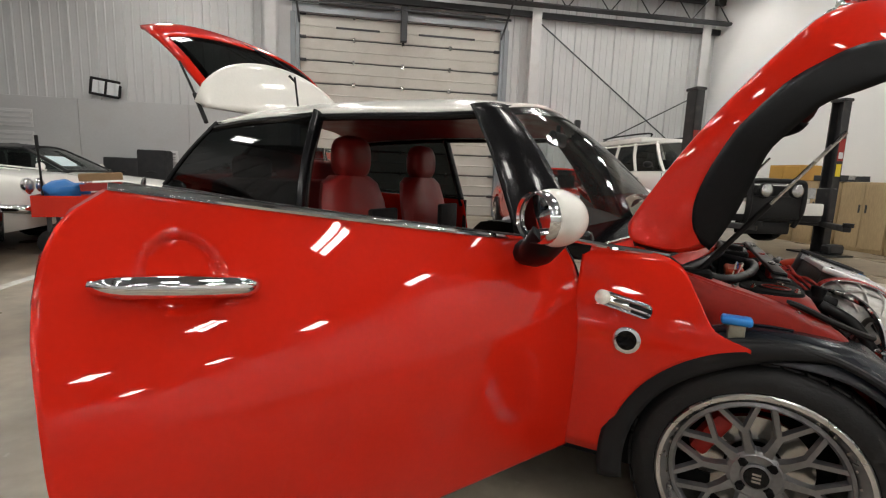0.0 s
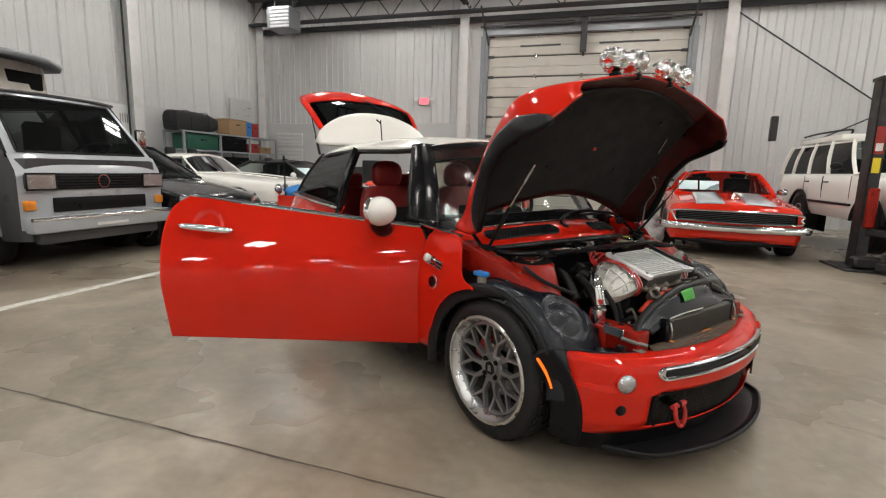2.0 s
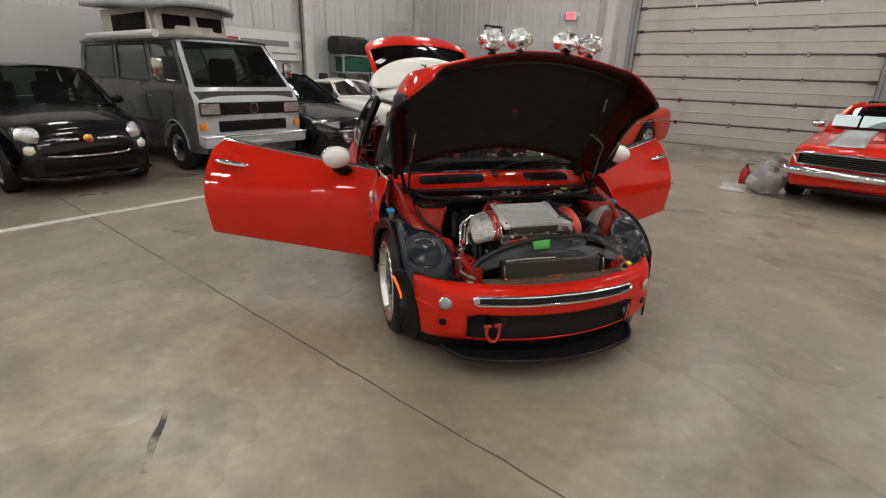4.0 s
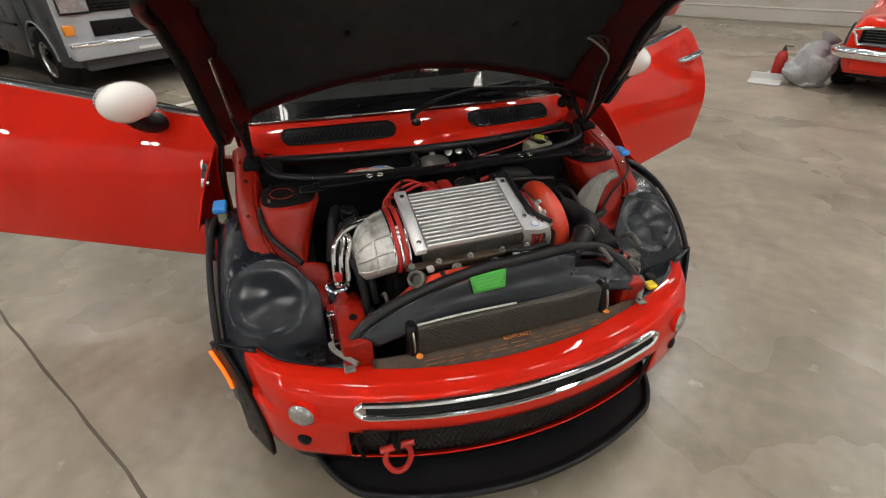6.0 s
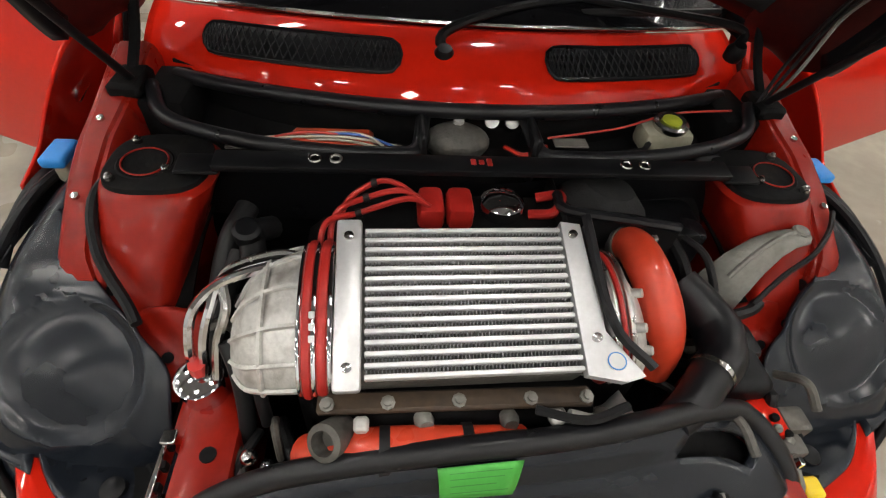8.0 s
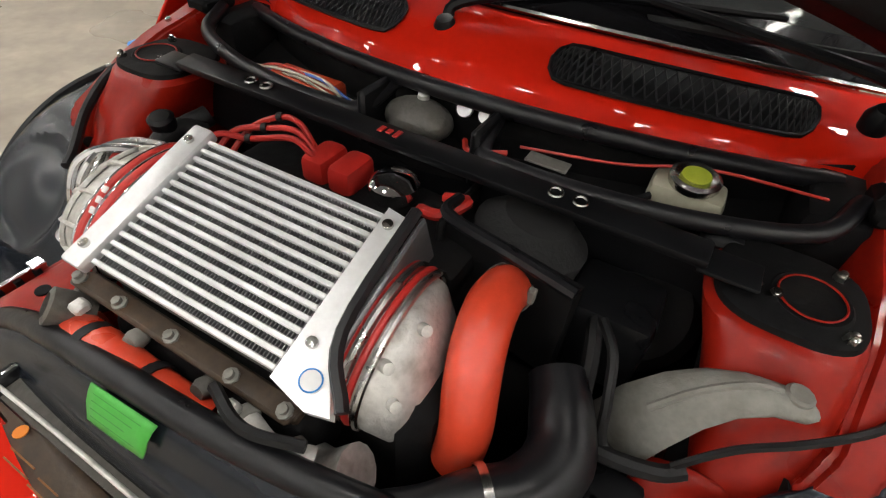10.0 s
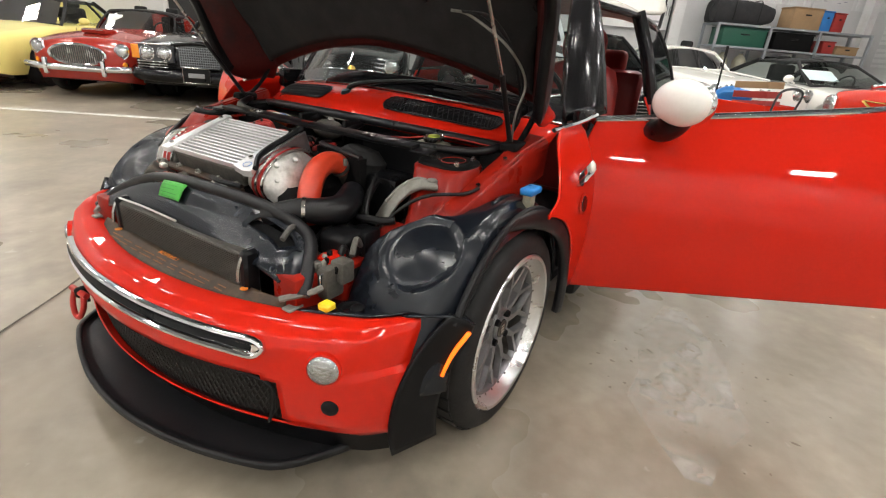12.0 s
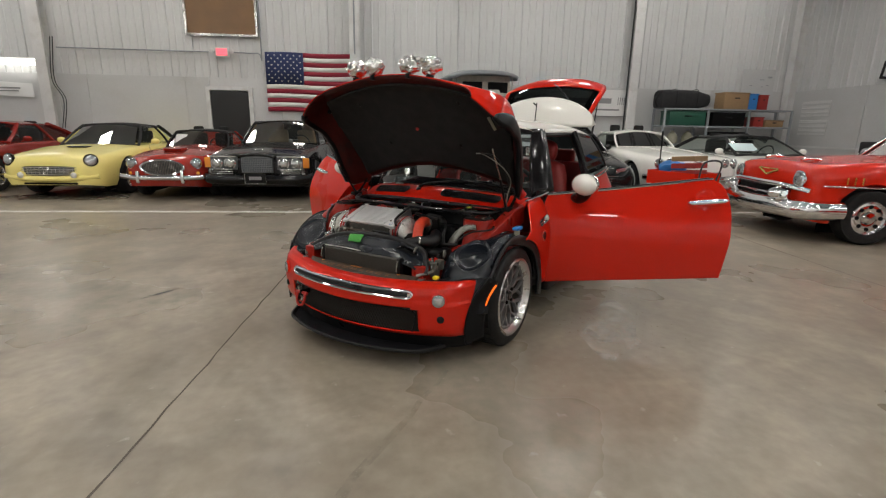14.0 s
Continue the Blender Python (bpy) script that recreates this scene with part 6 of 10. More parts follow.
def bonnet(a, b):
    """a across from right to left, b from the rear edge to the nose."""
    q = 2 * a - 1
    s = 1 if q >= 0 else -1
    k = abs(q)
    flat = min(1.0, k / 0.72)
    drop = max(0.0, (k - 0.72) / 0.28)
    w = ease(b, [0, 0.2, 0.4, 0.62, 0.78, 0.88, 0.95, 1.0], [0.715, 0.745, 0.765, 0.785, 0.792, 0.768, 0.71, 0.61])
    y = s * (w - 0.075) * flat + s * 0.075 * math.sin(drop * math.pi / 2)
    rear, front = bonnet_outline(min(abs(y), 0.76))
    x = lerp(rear, front, b)
    crown = 0.045 * math.sin(math.pi * min(1, 0.12 + 0.85 * b)) - (0.075 + 0.04 * max(0.0, min(1.0, (k - 0.15) / 0.45))) * max(0, b - 0.80) ** 2 / 0.04
    depth = ease(b, [0, 0.07, 0.15, 0.26, 0.38, 0.50, 0.63, 0.75, 0.86, 0.94, 1.0], [0.06, 0.17, 0.215, 0.205, 0.178, 0.152, 0.155, 0.195, 0.225, 0.18, 0.08])
    return Vector((x, y, crown - 0.02 * flat ** 3 - depth * drop ** 1.2))


bon = part("bonnet", S(bonnet, 80, 44), RED, car, "open red clamshell bonnet", m=BON)
thick(bon, 0.006, -1.0)


def under(f, off):
    def g(a, b):
        p = f(a, b)
        n = (f(min(a + 0.01, 1), b) - f(max(a - 0.01, 0), b)).cross(f(a, min(b + 0.01, 1)) - f(a, max(b - 0.01, 0)))
        n = n.normalized() if n.length else Vector((0, 0, 1))
        return p - (n if n.z >= 0 else -n) * off
    return g


# red inner frame ring, black quilted liner, dark arch trims
inner = under(bonnet, 0.03)
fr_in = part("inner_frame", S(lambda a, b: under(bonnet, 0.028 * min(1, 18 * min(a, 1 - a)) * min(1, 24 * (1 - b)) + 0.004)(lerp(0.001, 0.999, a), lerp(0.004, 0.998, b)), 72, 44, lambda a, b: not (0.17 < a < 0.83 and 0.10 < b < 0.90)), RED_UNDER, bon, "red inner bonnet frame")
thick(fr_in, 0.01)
pad = under(bonnet, 0.045)
lnr = part("insulation", S(lambda a, b: pad(lerp(0.13 + 0.02 * math.sin(9 * b), 0.87 - 0.02 * math.sin(9 * b), a), lerp(0.05, 0.955 - 0.03 * abs(2 * a - 1) ** 2, b)) - Vector((0, 0, 0.008 * math.sin(math.pi * a) * math.sin(math.pi * b) + 0.003 * math.sin(30 * a) * math.sin(22 * b))), 44, 34), CLOTH, bon, "black fibre insulation pad")
thick(lnr, 0.012)
for a0, b0 in ((0.5, 0.42), (0.3, 0.75), (0.7, 0.75), (0.35, 0.3), (0.66, 0.3)):
    c = pad(a0, b0) - Vector((0, 0, 0.02))
    part("pad_clip", Lh([(0.012, 0), (0.01, 0.006), (0.001, 0.007)], c, (0, 0, -1), 14), RED_CLAMP if (a0, b0) == (0.5, 0.42) else PLASTIC, lnr)
part("pad_tag", B(((0, 0, 0), (0.10, 0.018, 0.004)), bevel=0.002), MILK, lnr, m=Matrix.Translation(pad(0.80, 0.63) - Vector((0, 0, 0.022))) @ pose(0, 0, 0, 20, 0, -14))
for s in (0, 1):
    def arch_band(a, b, s=s):
        q = lerp(-0.006, 0.010 + 0.058 * max(0.0, 1 - (2 * a - 1) ** 4) ** 0.6, b)
        return under(bonnet, -0.006)(q if s == 0 else 1 - q, lerp(0.14, 0.92, a))
    bt = part("bonnet_arch_trim", S(arch_band, 36, 6), PLASTIC, bon, "dark plastic wheel arch trim")
    thick(bt, 0.028)
    part("pop_catch", B(((0, 0, 0), (0.03, 0.05, 0.02)), bevel=0.005), PLASTIC, fr_in, m=Matrix.Translation(inner(0.12 if s == 0 else 0.88, 0.80) - Vector((0, 0, 0.02))))
# front rally lamps wrapped in foil
random.seed(3)
for y in (-0.285, -0.135, 0.14, 0.285):
    lp = thing("rally_lamp", BON @ pose(0.94 - 0.2 * y * y, y, -0.06, 0, 50, 0), "round rally lamp wrapped in crinkled foil on the bonnet's nose", "rally lamp", "rally lamps")
    fb = bmesh.new()
    ball(fb, (-0.005, 0, 0.052), (0.055, 0.070, 0.050), None, 34, 26)
    for v in fb.verts:
        v.co += v.normal * 0 + Vector((noise.noise(v.co * 45 + Vector((y * 9, 0, 0))), noise.noise(v.co * 45 + Vector((7, y * 9, 0))), noise.noise(v.co * 45 + Vector((0, 3, y * 9))))) * 0.020
    part("foil_wrap", fb, FOIL, lp, "crinkled silver foil", smooth=18)
    part("bracket", B(((0.0, 0, -0.015), (0.05, 0.03, 0.03)), bevel=0.005), PLASTIC, lp)
# gas struts and hinge arms
for s in SIDES:
    st_ = part("bonnet_strut", T([(-0.20, s * 0.645, 0.83), (-0.04, s * 0.665, 1.05)], 0.008, 10), RUBBER, car, "black gas strut")
    part("strut_rod", T([(-0.04, s * 0.665, 1.05), (0.10, s * 0.668, 1.24)], 0.005, 8), DULL_CHROME, st_)
    part("hinge_arm", T([(-0.21, s * 0.66, 0.83), (-0.30, s * 0.66, 0.90), (-0.35, s * 0.665, 0.98), (-0.30, s * 0.665, 1.10)], 0.011, 8, 6, 0.6), SOOT, car, "black bonnet hinge")
    part("hinge_foot", B(((-0.20, s * 0.655, 0.835), (0.09, 0.06, 0.03)), bevel=0.008), SOOT, car)
for k in range(3):
    part("bonnet_loom", T([(-0.19, 0.63 + 0.01 * k, 0.84), (-0.21 + 0.02 * k, 0.66, 0.93), (-0.17, 0.655 + 0.012 * k, 1.03), (-0.12 + 0.012 * k, 0.645, 1.12), (-0.06, 0.60 - 0.03 * k, 1.19), (-0.06 + 0.02 * k, 0.50, 1.20)], 0.004, 6, 7), ARM_GREY if k == 2 else RUBBER, car, "loose wire loom")

# -- windscreen, pillars, roof
def screen(a, b):
    y = lerp(-1, 1, a)
    base = Vector((-0.296 - 0.245 * abs(y) ** 1.9, y * 0.70, 0.940 - 0.055 * y * y))
    top = Vector((-0.815 - 0.055 * y * y, y * 0.535, 1.392 - 0.042 * y * y))
    p = base.lerp(top, b)
    return p + Vector((0.035, 0, 0.05)) * math.sin(math.pi * b) * 0.55


ws = part("windscreen", S(screen, 24, 12), CLEAR, car, "clear curved windscreen")
ws.visible_shadow = False
part("screen_band", S(lambda a, b: screen(a, lerp(0.90, 1.0, b)) + Vector((0.002, 0, 0.004)), 24, 2), GLOSS_BLACK, ws)
part("screen_foot", S(lambda a, b: screen(a, lerp(-0.02, 0.09, b)) + Vector((0.002, 0, 0.004)), 24, 2), GLOSS_BLACK, ws)


def roof(a, b):
    x = lerp(-0.805, -2.40, a)
    y = lerp(-1, 1, b)
    w = ease(x, [-2.40, -2.0, -1.4, -0.805], [0.57, 0.605, 0.60, 0.55])
    z = ease(x, [-2.40, -2.1, -1.6, -1.15, -0.805], [1.392, 1.418, 1.435, 1.430, 1.396]) - (0.055 + 0.04 * min(1.0, a * 5)) * abs(y) ** 3.4
    return Vector((x - 0.055 * y * y * (1 - a), y * w, z))


rf = part("roof", S(roof, 30, 24), WHITE, car, "white painted roof")
thick(rf, 0.02)
for s in SIDES:
    edge = [roof(t, 0.5 + 0.5 * s) + Vector((0, s * 0.002, -0.022)) for t in np.linspace(0, 1, 12)]
    part("roof_rail", T(edge, 0.016, 8, 3), GLOSS_BLACK, rf, "black gutter rail")
    def pillar(a, b, s=s):
        p = screen(0.5 + 0.485 * s, b)
        rear = Vector((lerp(-0.72, -0.985, b), s * lerp(0.778, 0.578, b), lerp(0.915, 1.350, b) + 0.03 * math.sin(math.pi * b)))
        return p.lerp(rear, a) + Vector((0.25, 0.9 * s, 0.3)) * 0.030 * math.sin(math.pi * (0.15 + 0.7 * a))
    thick(part("front_pillar", S(pillar, 8, 16), GLOSS_BLACK, car, "flat gloss black front pillar"), 0.035)
    part("pillar_foot", B(((-0.55, s * 0.755, 0.90), (0.14, 0.05, 0.09)), bevel=0.02, seg=2), GLOSS_BLACK, car)
    part("centre_pillar", T([(-1.62, s * 0.775, 0.90), (-1.655, s * 0.70, 1.12), (-1.68, s * 0.60, 1.335)], 0.034, 10, 6, 0.5), GLOSS_BLACK, car, "gloss black centre pillar")

    def quarter_glass(a, b, s=s):
        lo = Vector((lerp(-1.62, -2.58, a), s * lerp(0.785, 0.71, a), lerp(0.935, 0.985, a)))
        hi = Vector((lerp(-1.69, -2.35, a), s * lerp(0.612, 0.570, a), 1.340 - 0.03 * a))
        p = lo.lerp(hi, b)
        p.y += s * 0.02 * math.sin(math.pi * b)
        return p
    qg = part("quarter_window", S(quarter_glass, 12, 10), TINTED, car, "dark tinted rear quarter window")
    part("quarter_seal", T([quarter_glass(t, 0) for t in np.linspace(0, 1, 8)] + [quarter_glass(1, t) for t in np.linspace(0.1, 1, 5)], 0.011, 6, 2), SEAL, qg)
    part("belt_strip", T([(-1.60, s * 0.795, 0.925), (-2.1, s * 0.785, 0.945), (-2.68, s * 0.715, 0.965)], 0.009, 6, 4), DULL_CHROME, car)

    # rear flank with its arch
    def flank(a, b, s=s):
        x = lerp(-1.60, -2.86, a)
        rx = -2.467
        arch = HUB + math.sqrt(max(0.0, 0.36 ** 2 - (x - rx) ** 2)) if abs(x - rx) < 0.36 else 0
        z = lerp(max(0.20, arch), 0.935 + 0.035 * a, b)
        taper = 1 - 0.15 * max(0, (a - 0.55) / 0.45) ** 2
        return Vector((x, s * (side_y(z) + 0.0) * taper, z))
    fq = part("rear_flank", S(flank, 50, 16), RED, car, "glossy red rear flank")
    thick(fq, 0.006)
    part("sill", B(((-1.12, s * 0.785, 0.225), (0.98, 0.08, 0.10)), bevel=0.025, seg=2), TRIM, car, "dark sill")
    part("door_frame_edge", T([(-1.60, s * 0.81, 0.28), (-1.62, s * 0.83, 0.6), (-1.61, s * 0.79, 0.92)], 0.014, 6, 5), SEAL, car)
    rt = part("rear_arch_trim", S(lambda a, b, s=s: Vector((-2.467 + math.cos(radians(lerp(-3, 183, a))) * lerp(0.335, 0.40, b), s * (0.842 - 0.05 * max(0, a - 0.55)), HUB + math.sin(radians(lerp(-3, 183, a))) * lerp(0.335, 0.40, b))), 36, 4), TRIM, fq)
    thick(rt, 0.02)
    part("rear_well", B(((-2.467, s * 0.66, 0.40), (0.7, 0.02, 0.5))), SOOT, car)

part("tail_panel", S(lambda a, b: Vector((-2.88 + 0.06 * abs(2 * a - 1) ** 2 - 0.04 * math.sin(math.pi * b), lerp(-0.70, 0.70, a), lerp(0.20, 0.66, b))), 16, 8), RED, car, "red tail panel")
part("floor_pan", B(((-1.45, 0, 0.24), (2.7, 1.44, 0.04))), SOOT, car)
part("headliner", S(lambda a, b: roof(lerp(0.02, 0.98, a), lerp(0.04, 0.96, b)) - Vector((0, 0, 0.035)), 14, 12), LEATHER, car, "red headliner")
part("rear_sill", B(((-2.72, 0, 0.68), (0.12, 1.2, 0.08)), bevel=0.02), SOOT, car)

# -- tailgate, spoiler, aerial
TG = Matrix.Translation((-2.40, 0, 1.405)) @ Euler((0, radians(43), 0)).to_matrix().to_4x4()


def gate(a, b):
    """a: from the hinge back, b: across."""
    y = lerp(-1, 1, b)
    w = ease(a, [0, 0.4, 0.75, 1], [0.45, 0.54, 0.57, 0.51])
    return Vector((-0.80 * a + 0.05 * y * y * a, y * w, 0.06 * math.sin(math.pi * a) - 0.07 * abs(y) ** 3 - 0.04 * max(0, a - 0.65) ** 2 / 0.1225))


tgm = part("tailgate", S(gate, 26, 24, lambda a, b: a > 0.24 and not (0.28 < a < 0.68 and 0.06 < b < 0.94)), RED, car, "open red tailgate", m=TG)
thick(tgm, 0.02, 0)
part("rear_window", S(lambda a, b: gate(lerp(0.26, 0.70, a), lerp(0.05, 0.95, b)) + Vector((0, 0, 0.005)), 10, 12), TINTED, tgm, "dark rear window")
part("window_border", S(lambda a, b: gate(lerp(0.25, 0.73, a), lerp(0.03, 0.97, b)) - Vector((0, 0, 0.022)), 14, 14, lambda a, b: not (0.1 < a < 0.9 and 0.1 < b < 0.9)), GLOSS_BLACK, tgm)
part("gate_lining", S(lambda a, b: gate(lerp(0.25, 0.80, a), lerp(0.03, 0.97, b)) - Vector((0, 0, 0.026)), 26, 24, lambda a, b: not (0.06 < a < 0.84 and 0.09 < b < 0.91)), PLASTIC, tgm, "black plastic tailgate lining")
part("gate_lamp", B(((-0.70, -0.30, -0.05), (0.03, 0.06, 0.02)), bevel=0.005), TAIL_RED, tgm)
part("rear_wiper", T([(-0.62, 0.0, 0.04), (-0.5, 0.1, 0.07), (-0.3, 0.26, 0.08)], 0.008, 6, 5), PLASTIC, tgm)
part("gate_handle", B(((-0.79, 0, -0.06), (0.03, 0.4, 0.03)), bevel=0.01), CHROME, tgm, "chrome grab handle")
for s in SIDES:
    part("gate_strut", T([(-2.43, s * 0.572, 1.31), (-2.525, s * 0.562, 1.455)], 0.011, 8), RUBBER, car, "black gas strut")
    part("gate_strut_rod", T([(-2.525, s * 0.562, 1.455), (-2.655, s * 0.545, 1.625)], 0.006, 8), RUBBER, car)
spl = part("roof_spoiler", S(lambda a, b: Vector((-2.46 - 0.05 * b - 0.05 * (1 - (2 * a - 1) ** 2) * b * b, lerp(-0.56, 0.56, a), 1.385 + (0.28 * math.sqrt(max(0.0, 1 - (2 * a - 1) ** 2)) + 0.02) * b)), 36, 8), WHITE, tgm, "white roof spoiler tipped up", )
spl.matrix_parent_inverse = TG.inverted()
thick(spl, 0.03)
aer = part("aerial", T([(-2.34, -0.02, 1.42), (-2.37, -0.02, 1.63)], 0.006, 6), PLASTIC, rf, "short black aerial")
part("aerial_tip", T([(-2.365, -0.02, 1.60), (-2.375, -0.06, 1.63)], 0.007, 6), PLASTIC, aer)

# -- wipers
for y0, y1 in ((-0.06, 0.44), (0.60, 0.05)):
    wp = part("wiper", T([(-0.215 - 0.25 * y0 * y0, y0, 0.905), (-0.245 - 0.25 * y0 * y0, y0 + 0.01, 0.945), (-0.33, lerp(y0, y1, 0.4), 0.975), (-0.40, y1, 0.985)], (0.012, 0.006), 8, 6), PLASTIC, car, "black windscreen wiper")
    part("wiper_cap", Lh([(0.02, 0), (0.022, 0.02), (0.014, 0.035), (0.001, 0.036)], (-0.212 - 0.25 * y0 * y0, y0, 0.893), (0.3, 0, 1), 18), PLASTIC, wp)
    part("blade", T([(-0.34 - 0.18 * (y1 + d) ** 2, y1 + d, 0.955) for d in (-0.3, -0.15, 0.0, 0.15)], 0.008, 6, 4), RUBBER, wp)

# -- doors
def build_door(s, hinge, turn, long=1.0):
    """A door leaf in its own axes: x back along the leaf, y outward, z up."""
    m = Matrix.Translation((hinge[0], hinge[1], 0)) @ Euler((0, 0, radians(turn))).to_matrix().to_4x4()
    f = -1 if s > 0 else 1

    def top(x):
        return ease(x, [0, 0.25, 0.8, 1.112], [0.903, 0.932, 1.005, 1.05])

    def leaf(a, b):
        zr = lerp(0.290, 0.412, a)
        back = ease(b, [0, 0.24, 0.45, 0.65, 0.75, 0.845, 0.925, 1.0], [1.183, 1.202, 1.216, 1.219, 1.214, 1.20, 1.175, 1.11])
        front = ease(b, [0, 0.5, 0.9, 1.0], [0.0, -0.012, -0.02, 0.0])
        x = lerp(front, back * long, a)
        z = lerp(zr, top(x), b)
        dish = max(0.0, min(1.0, (0.066 - math.hypot(x - 1.03, z - 0.918)) / 0.016))
        return Vector((x, f * (side_y(z) - 0.805 - 0.014 * dish * dish * (3 - 2 * dish)), z))
    d = part("door", S(leaf, 150, 96), RED, car, "open glossy red door", m=m)
    thick(d, 0.01, 0)
    part("door_shell", S(lambda a, b: leaf(a, b) - Vector((0, f * (0.05 + 0.06 * math.sin(math.pi * a)), 0)) if True else None, 20, 12), CLOTH, d, "dark inner door card")
    rim = [leaf(0, t) for t in np.linspace(0, 1, 8)] + [leaf(t, 1) for t in np.linspace(0.05, 1, 10)] + [leaf(1, t) for t in np.linspace(0.95, 0, 10)] + [leaf(t, 0) for t in np.linspace(0.95, 0, 8)]
    band = bmesh.new()
    lo_, hi_ = [band.verts.new(p) for p in rim], [band.verts.new(p - Vector((0, f * 0.055, 0))) for p in rim]
    for i in range(len(rim)):
        j = (i + 1) % len(rim)
        band.faces.new((lo_[i], lo_[j], hi_[j], hi_[i]))
    part("door_edge", band, RED, d)
    # added black strip paints the dark of the gap between door and wing
    part("edge_strip", T([leaf(0, t) + Vector((-0.010, -f * 0.006, 0)) for t in np.linspace(0.0, 0.98, 12)], 0.009, 8, 2), SEAL, d, "black strip standing for the shaded door gap")
    part("belt_trim", T([leaf(t, 1.0) + Vector((0, f * 0.004, 0.006)) for t in np.linspace(0.0, 1, 14)], 0.008, 8, 2, 0.9), CHROME, d, "bright belt strip")
    part("window_seal", T([leaf(t, 1.0) - Vector((0, f * 0.02, -0.006)) for t in np.linspace(0.0, 0.98, 10)], 0.012, 6, 2), SEAL, d)
    hz = 0.908
    hy = f * (side_y(hz) - 0.805)
    hd = part("door_handle", T([(0.92, hy + f * 0.012, hz - 0.016), (0.95, hy + f * 0.034, hz - 0.012), (1.04, hy + f * 0.040, hz), (1.12, hy + f * 0.032, hz + 0.008), (1.152, hy + f * 0.010, hz + 0.010)], (0.014, 0.021, 0.023, 0.020, 0.012), 14, 6, 0.85), CHROME, d, "chrome door handle")
    part("lock", Lh([(0.012, 0), (0.012, 0.01), (0.001, 0.011)], (0.945, hy + f * 0.03, hz - 0.012), (0, f, 0), 16), DULL_CHROME, hd)
    # mirror
    mm = Matrix.Translation((0.232, f * 0.085, 1.0)) @ pose(0, 0, 0, 0, 0, -f * 24)
    mir = part("wing_mirror", bmesh.new(), WHITE, d, "white capped wing mirror")
    cap = bmesh.new()
    ball(cap, (0, 0, 0), (0.078, 0.104, 0.072), None, 28, 18)
    bmesh.ops.bisect_plane(cap, geom=cap.verts[:] + cap.edges[:] + cap.faces[:], plane_co=(0.035, 0, 0), plane_no=(1, 0, 0), clear_outer=True)
    for v in cap.verts:
        v.co = mm @ v.co
    cap.to_mesh(mir.data)
    cap.free()
    mir.data.polygons.foreach_set("use_smooth", [True] * len(mir.data.polygons))
    part("mirror_ring", ring_loft(bmesh.new(), [[mm @ Vector((0.034 + dx, 0.096 * k * math.cos(t), 0.067 * k * math.sin(t))) for t in np.linspace(0, 2 * math.pi, 29)[:-1]] for dx, k in ((-0.006, 0.99), (0.014, 0.99), (0.022, 0.93), (0.016, 0.86))], True, False), CHROME, mir, "chrome surround")
    part("mirror_glass", ring_loft(bmesh.new(), [[mm @ Vector((0.044 + dx, 0.086 * k * math.cos(t), 0.060 * k * math.sin(t))) for t in np.linspace(0, 2 * math.pi, 29)[:-1]] for dx, k in ((0, 1), (0.002, 0.02))], True, True), MIRROR, mir, "mirror glass")
    part("mirror_foot", T([(0.20, f * -0.01, 0.90), (0.21, f * 0.025, 0.905), (0.228, f * 0.06, 0.93), (0.232, f * 0.085, 0.958)], (0.050, 0.056), 12, 5, 0.75), PLASTIC, mir, "black mirror foot")
    for z in (0.45, 0.72):
        part("hinge", B(((-0.03, -f * 0.03, z), (0.08, 0.05, 0.06)), bevel=0.008), RED_BAY, d)
    return d


build_door(-1, (-0.525, -0.812), 180 + 68, 1.005)
build_door(1, (-0.525, 0.812), 180 - 70, 0.968)

# -- cabin
def seat(y, x, label="red leather front seat"):
    sm = pose(x, y, 0)
    se = part("seat", B(((0, 0, 0.52), (0.50, 0.50, 0.14)), bevel=0.05, seg=3), LEATHER, car, label, m=sm)
    bk = bmesh.new()
    ring_loft(bk, [[Vector((-0.24 - 0.22 * (z - 0.55) + 0.055 * math.cos(t) * (1 + 0.5 * abs(math.sin(t))), w * math.sin(t), z)) for t in np.linspace(0, 2 * math.pi, 21)[:-1]] for z, w in ((0.50, 0.22), (0.60, 0.255), (0.80, 0.25), (0.95, 0.235), (1.04, 0.20), (1.075, 0.12))])
    part("backrest", bk, LEATHER, se, "red leather backrest")
    part("backrest_panel", B(((-0.205, 0, 0.80), (0.03, 0.22, 0.26)), bevel=0.012, seg=2), CLOTH, se, m=pose(0.05, 0, 0, 0, 0, 0))
    hr = bmesh.new()
    ring_loft(hr, [[Vector((-0.345 + dx, 0.125 * k * math.copysign(abs(math.cos(t)) ** 0.7, math.cos(t)), 1.16 + 0.105 * k * math.copysign(abs(math.sin(t)) ** 0.75, math.sin(t)))) for t in np.linspace(0, 2 * math.pi, 29)[:-1]] for dx, k in ((-0.055, 0.45), (-0.05, 0.72), (-0.03, 0.94), (0.0, 1.0), (0.03, 0.94), (0.05, 0.72), (0.055, 0.45))])
    part("headrest", hr, LEATHER, se, "red leather headrest")
    part("headrest_post", T([(-0.34, -0.05, 1.03), (-0.345, -0.05, 1.10)], 0.008, 8), DULL_CHROME, se)
    part("headrest_post", T([(-0.34, 0.05, 1.03), (-0.345, 0.05, 1.10)], 0.008, 8), DULL_CHROME, se)


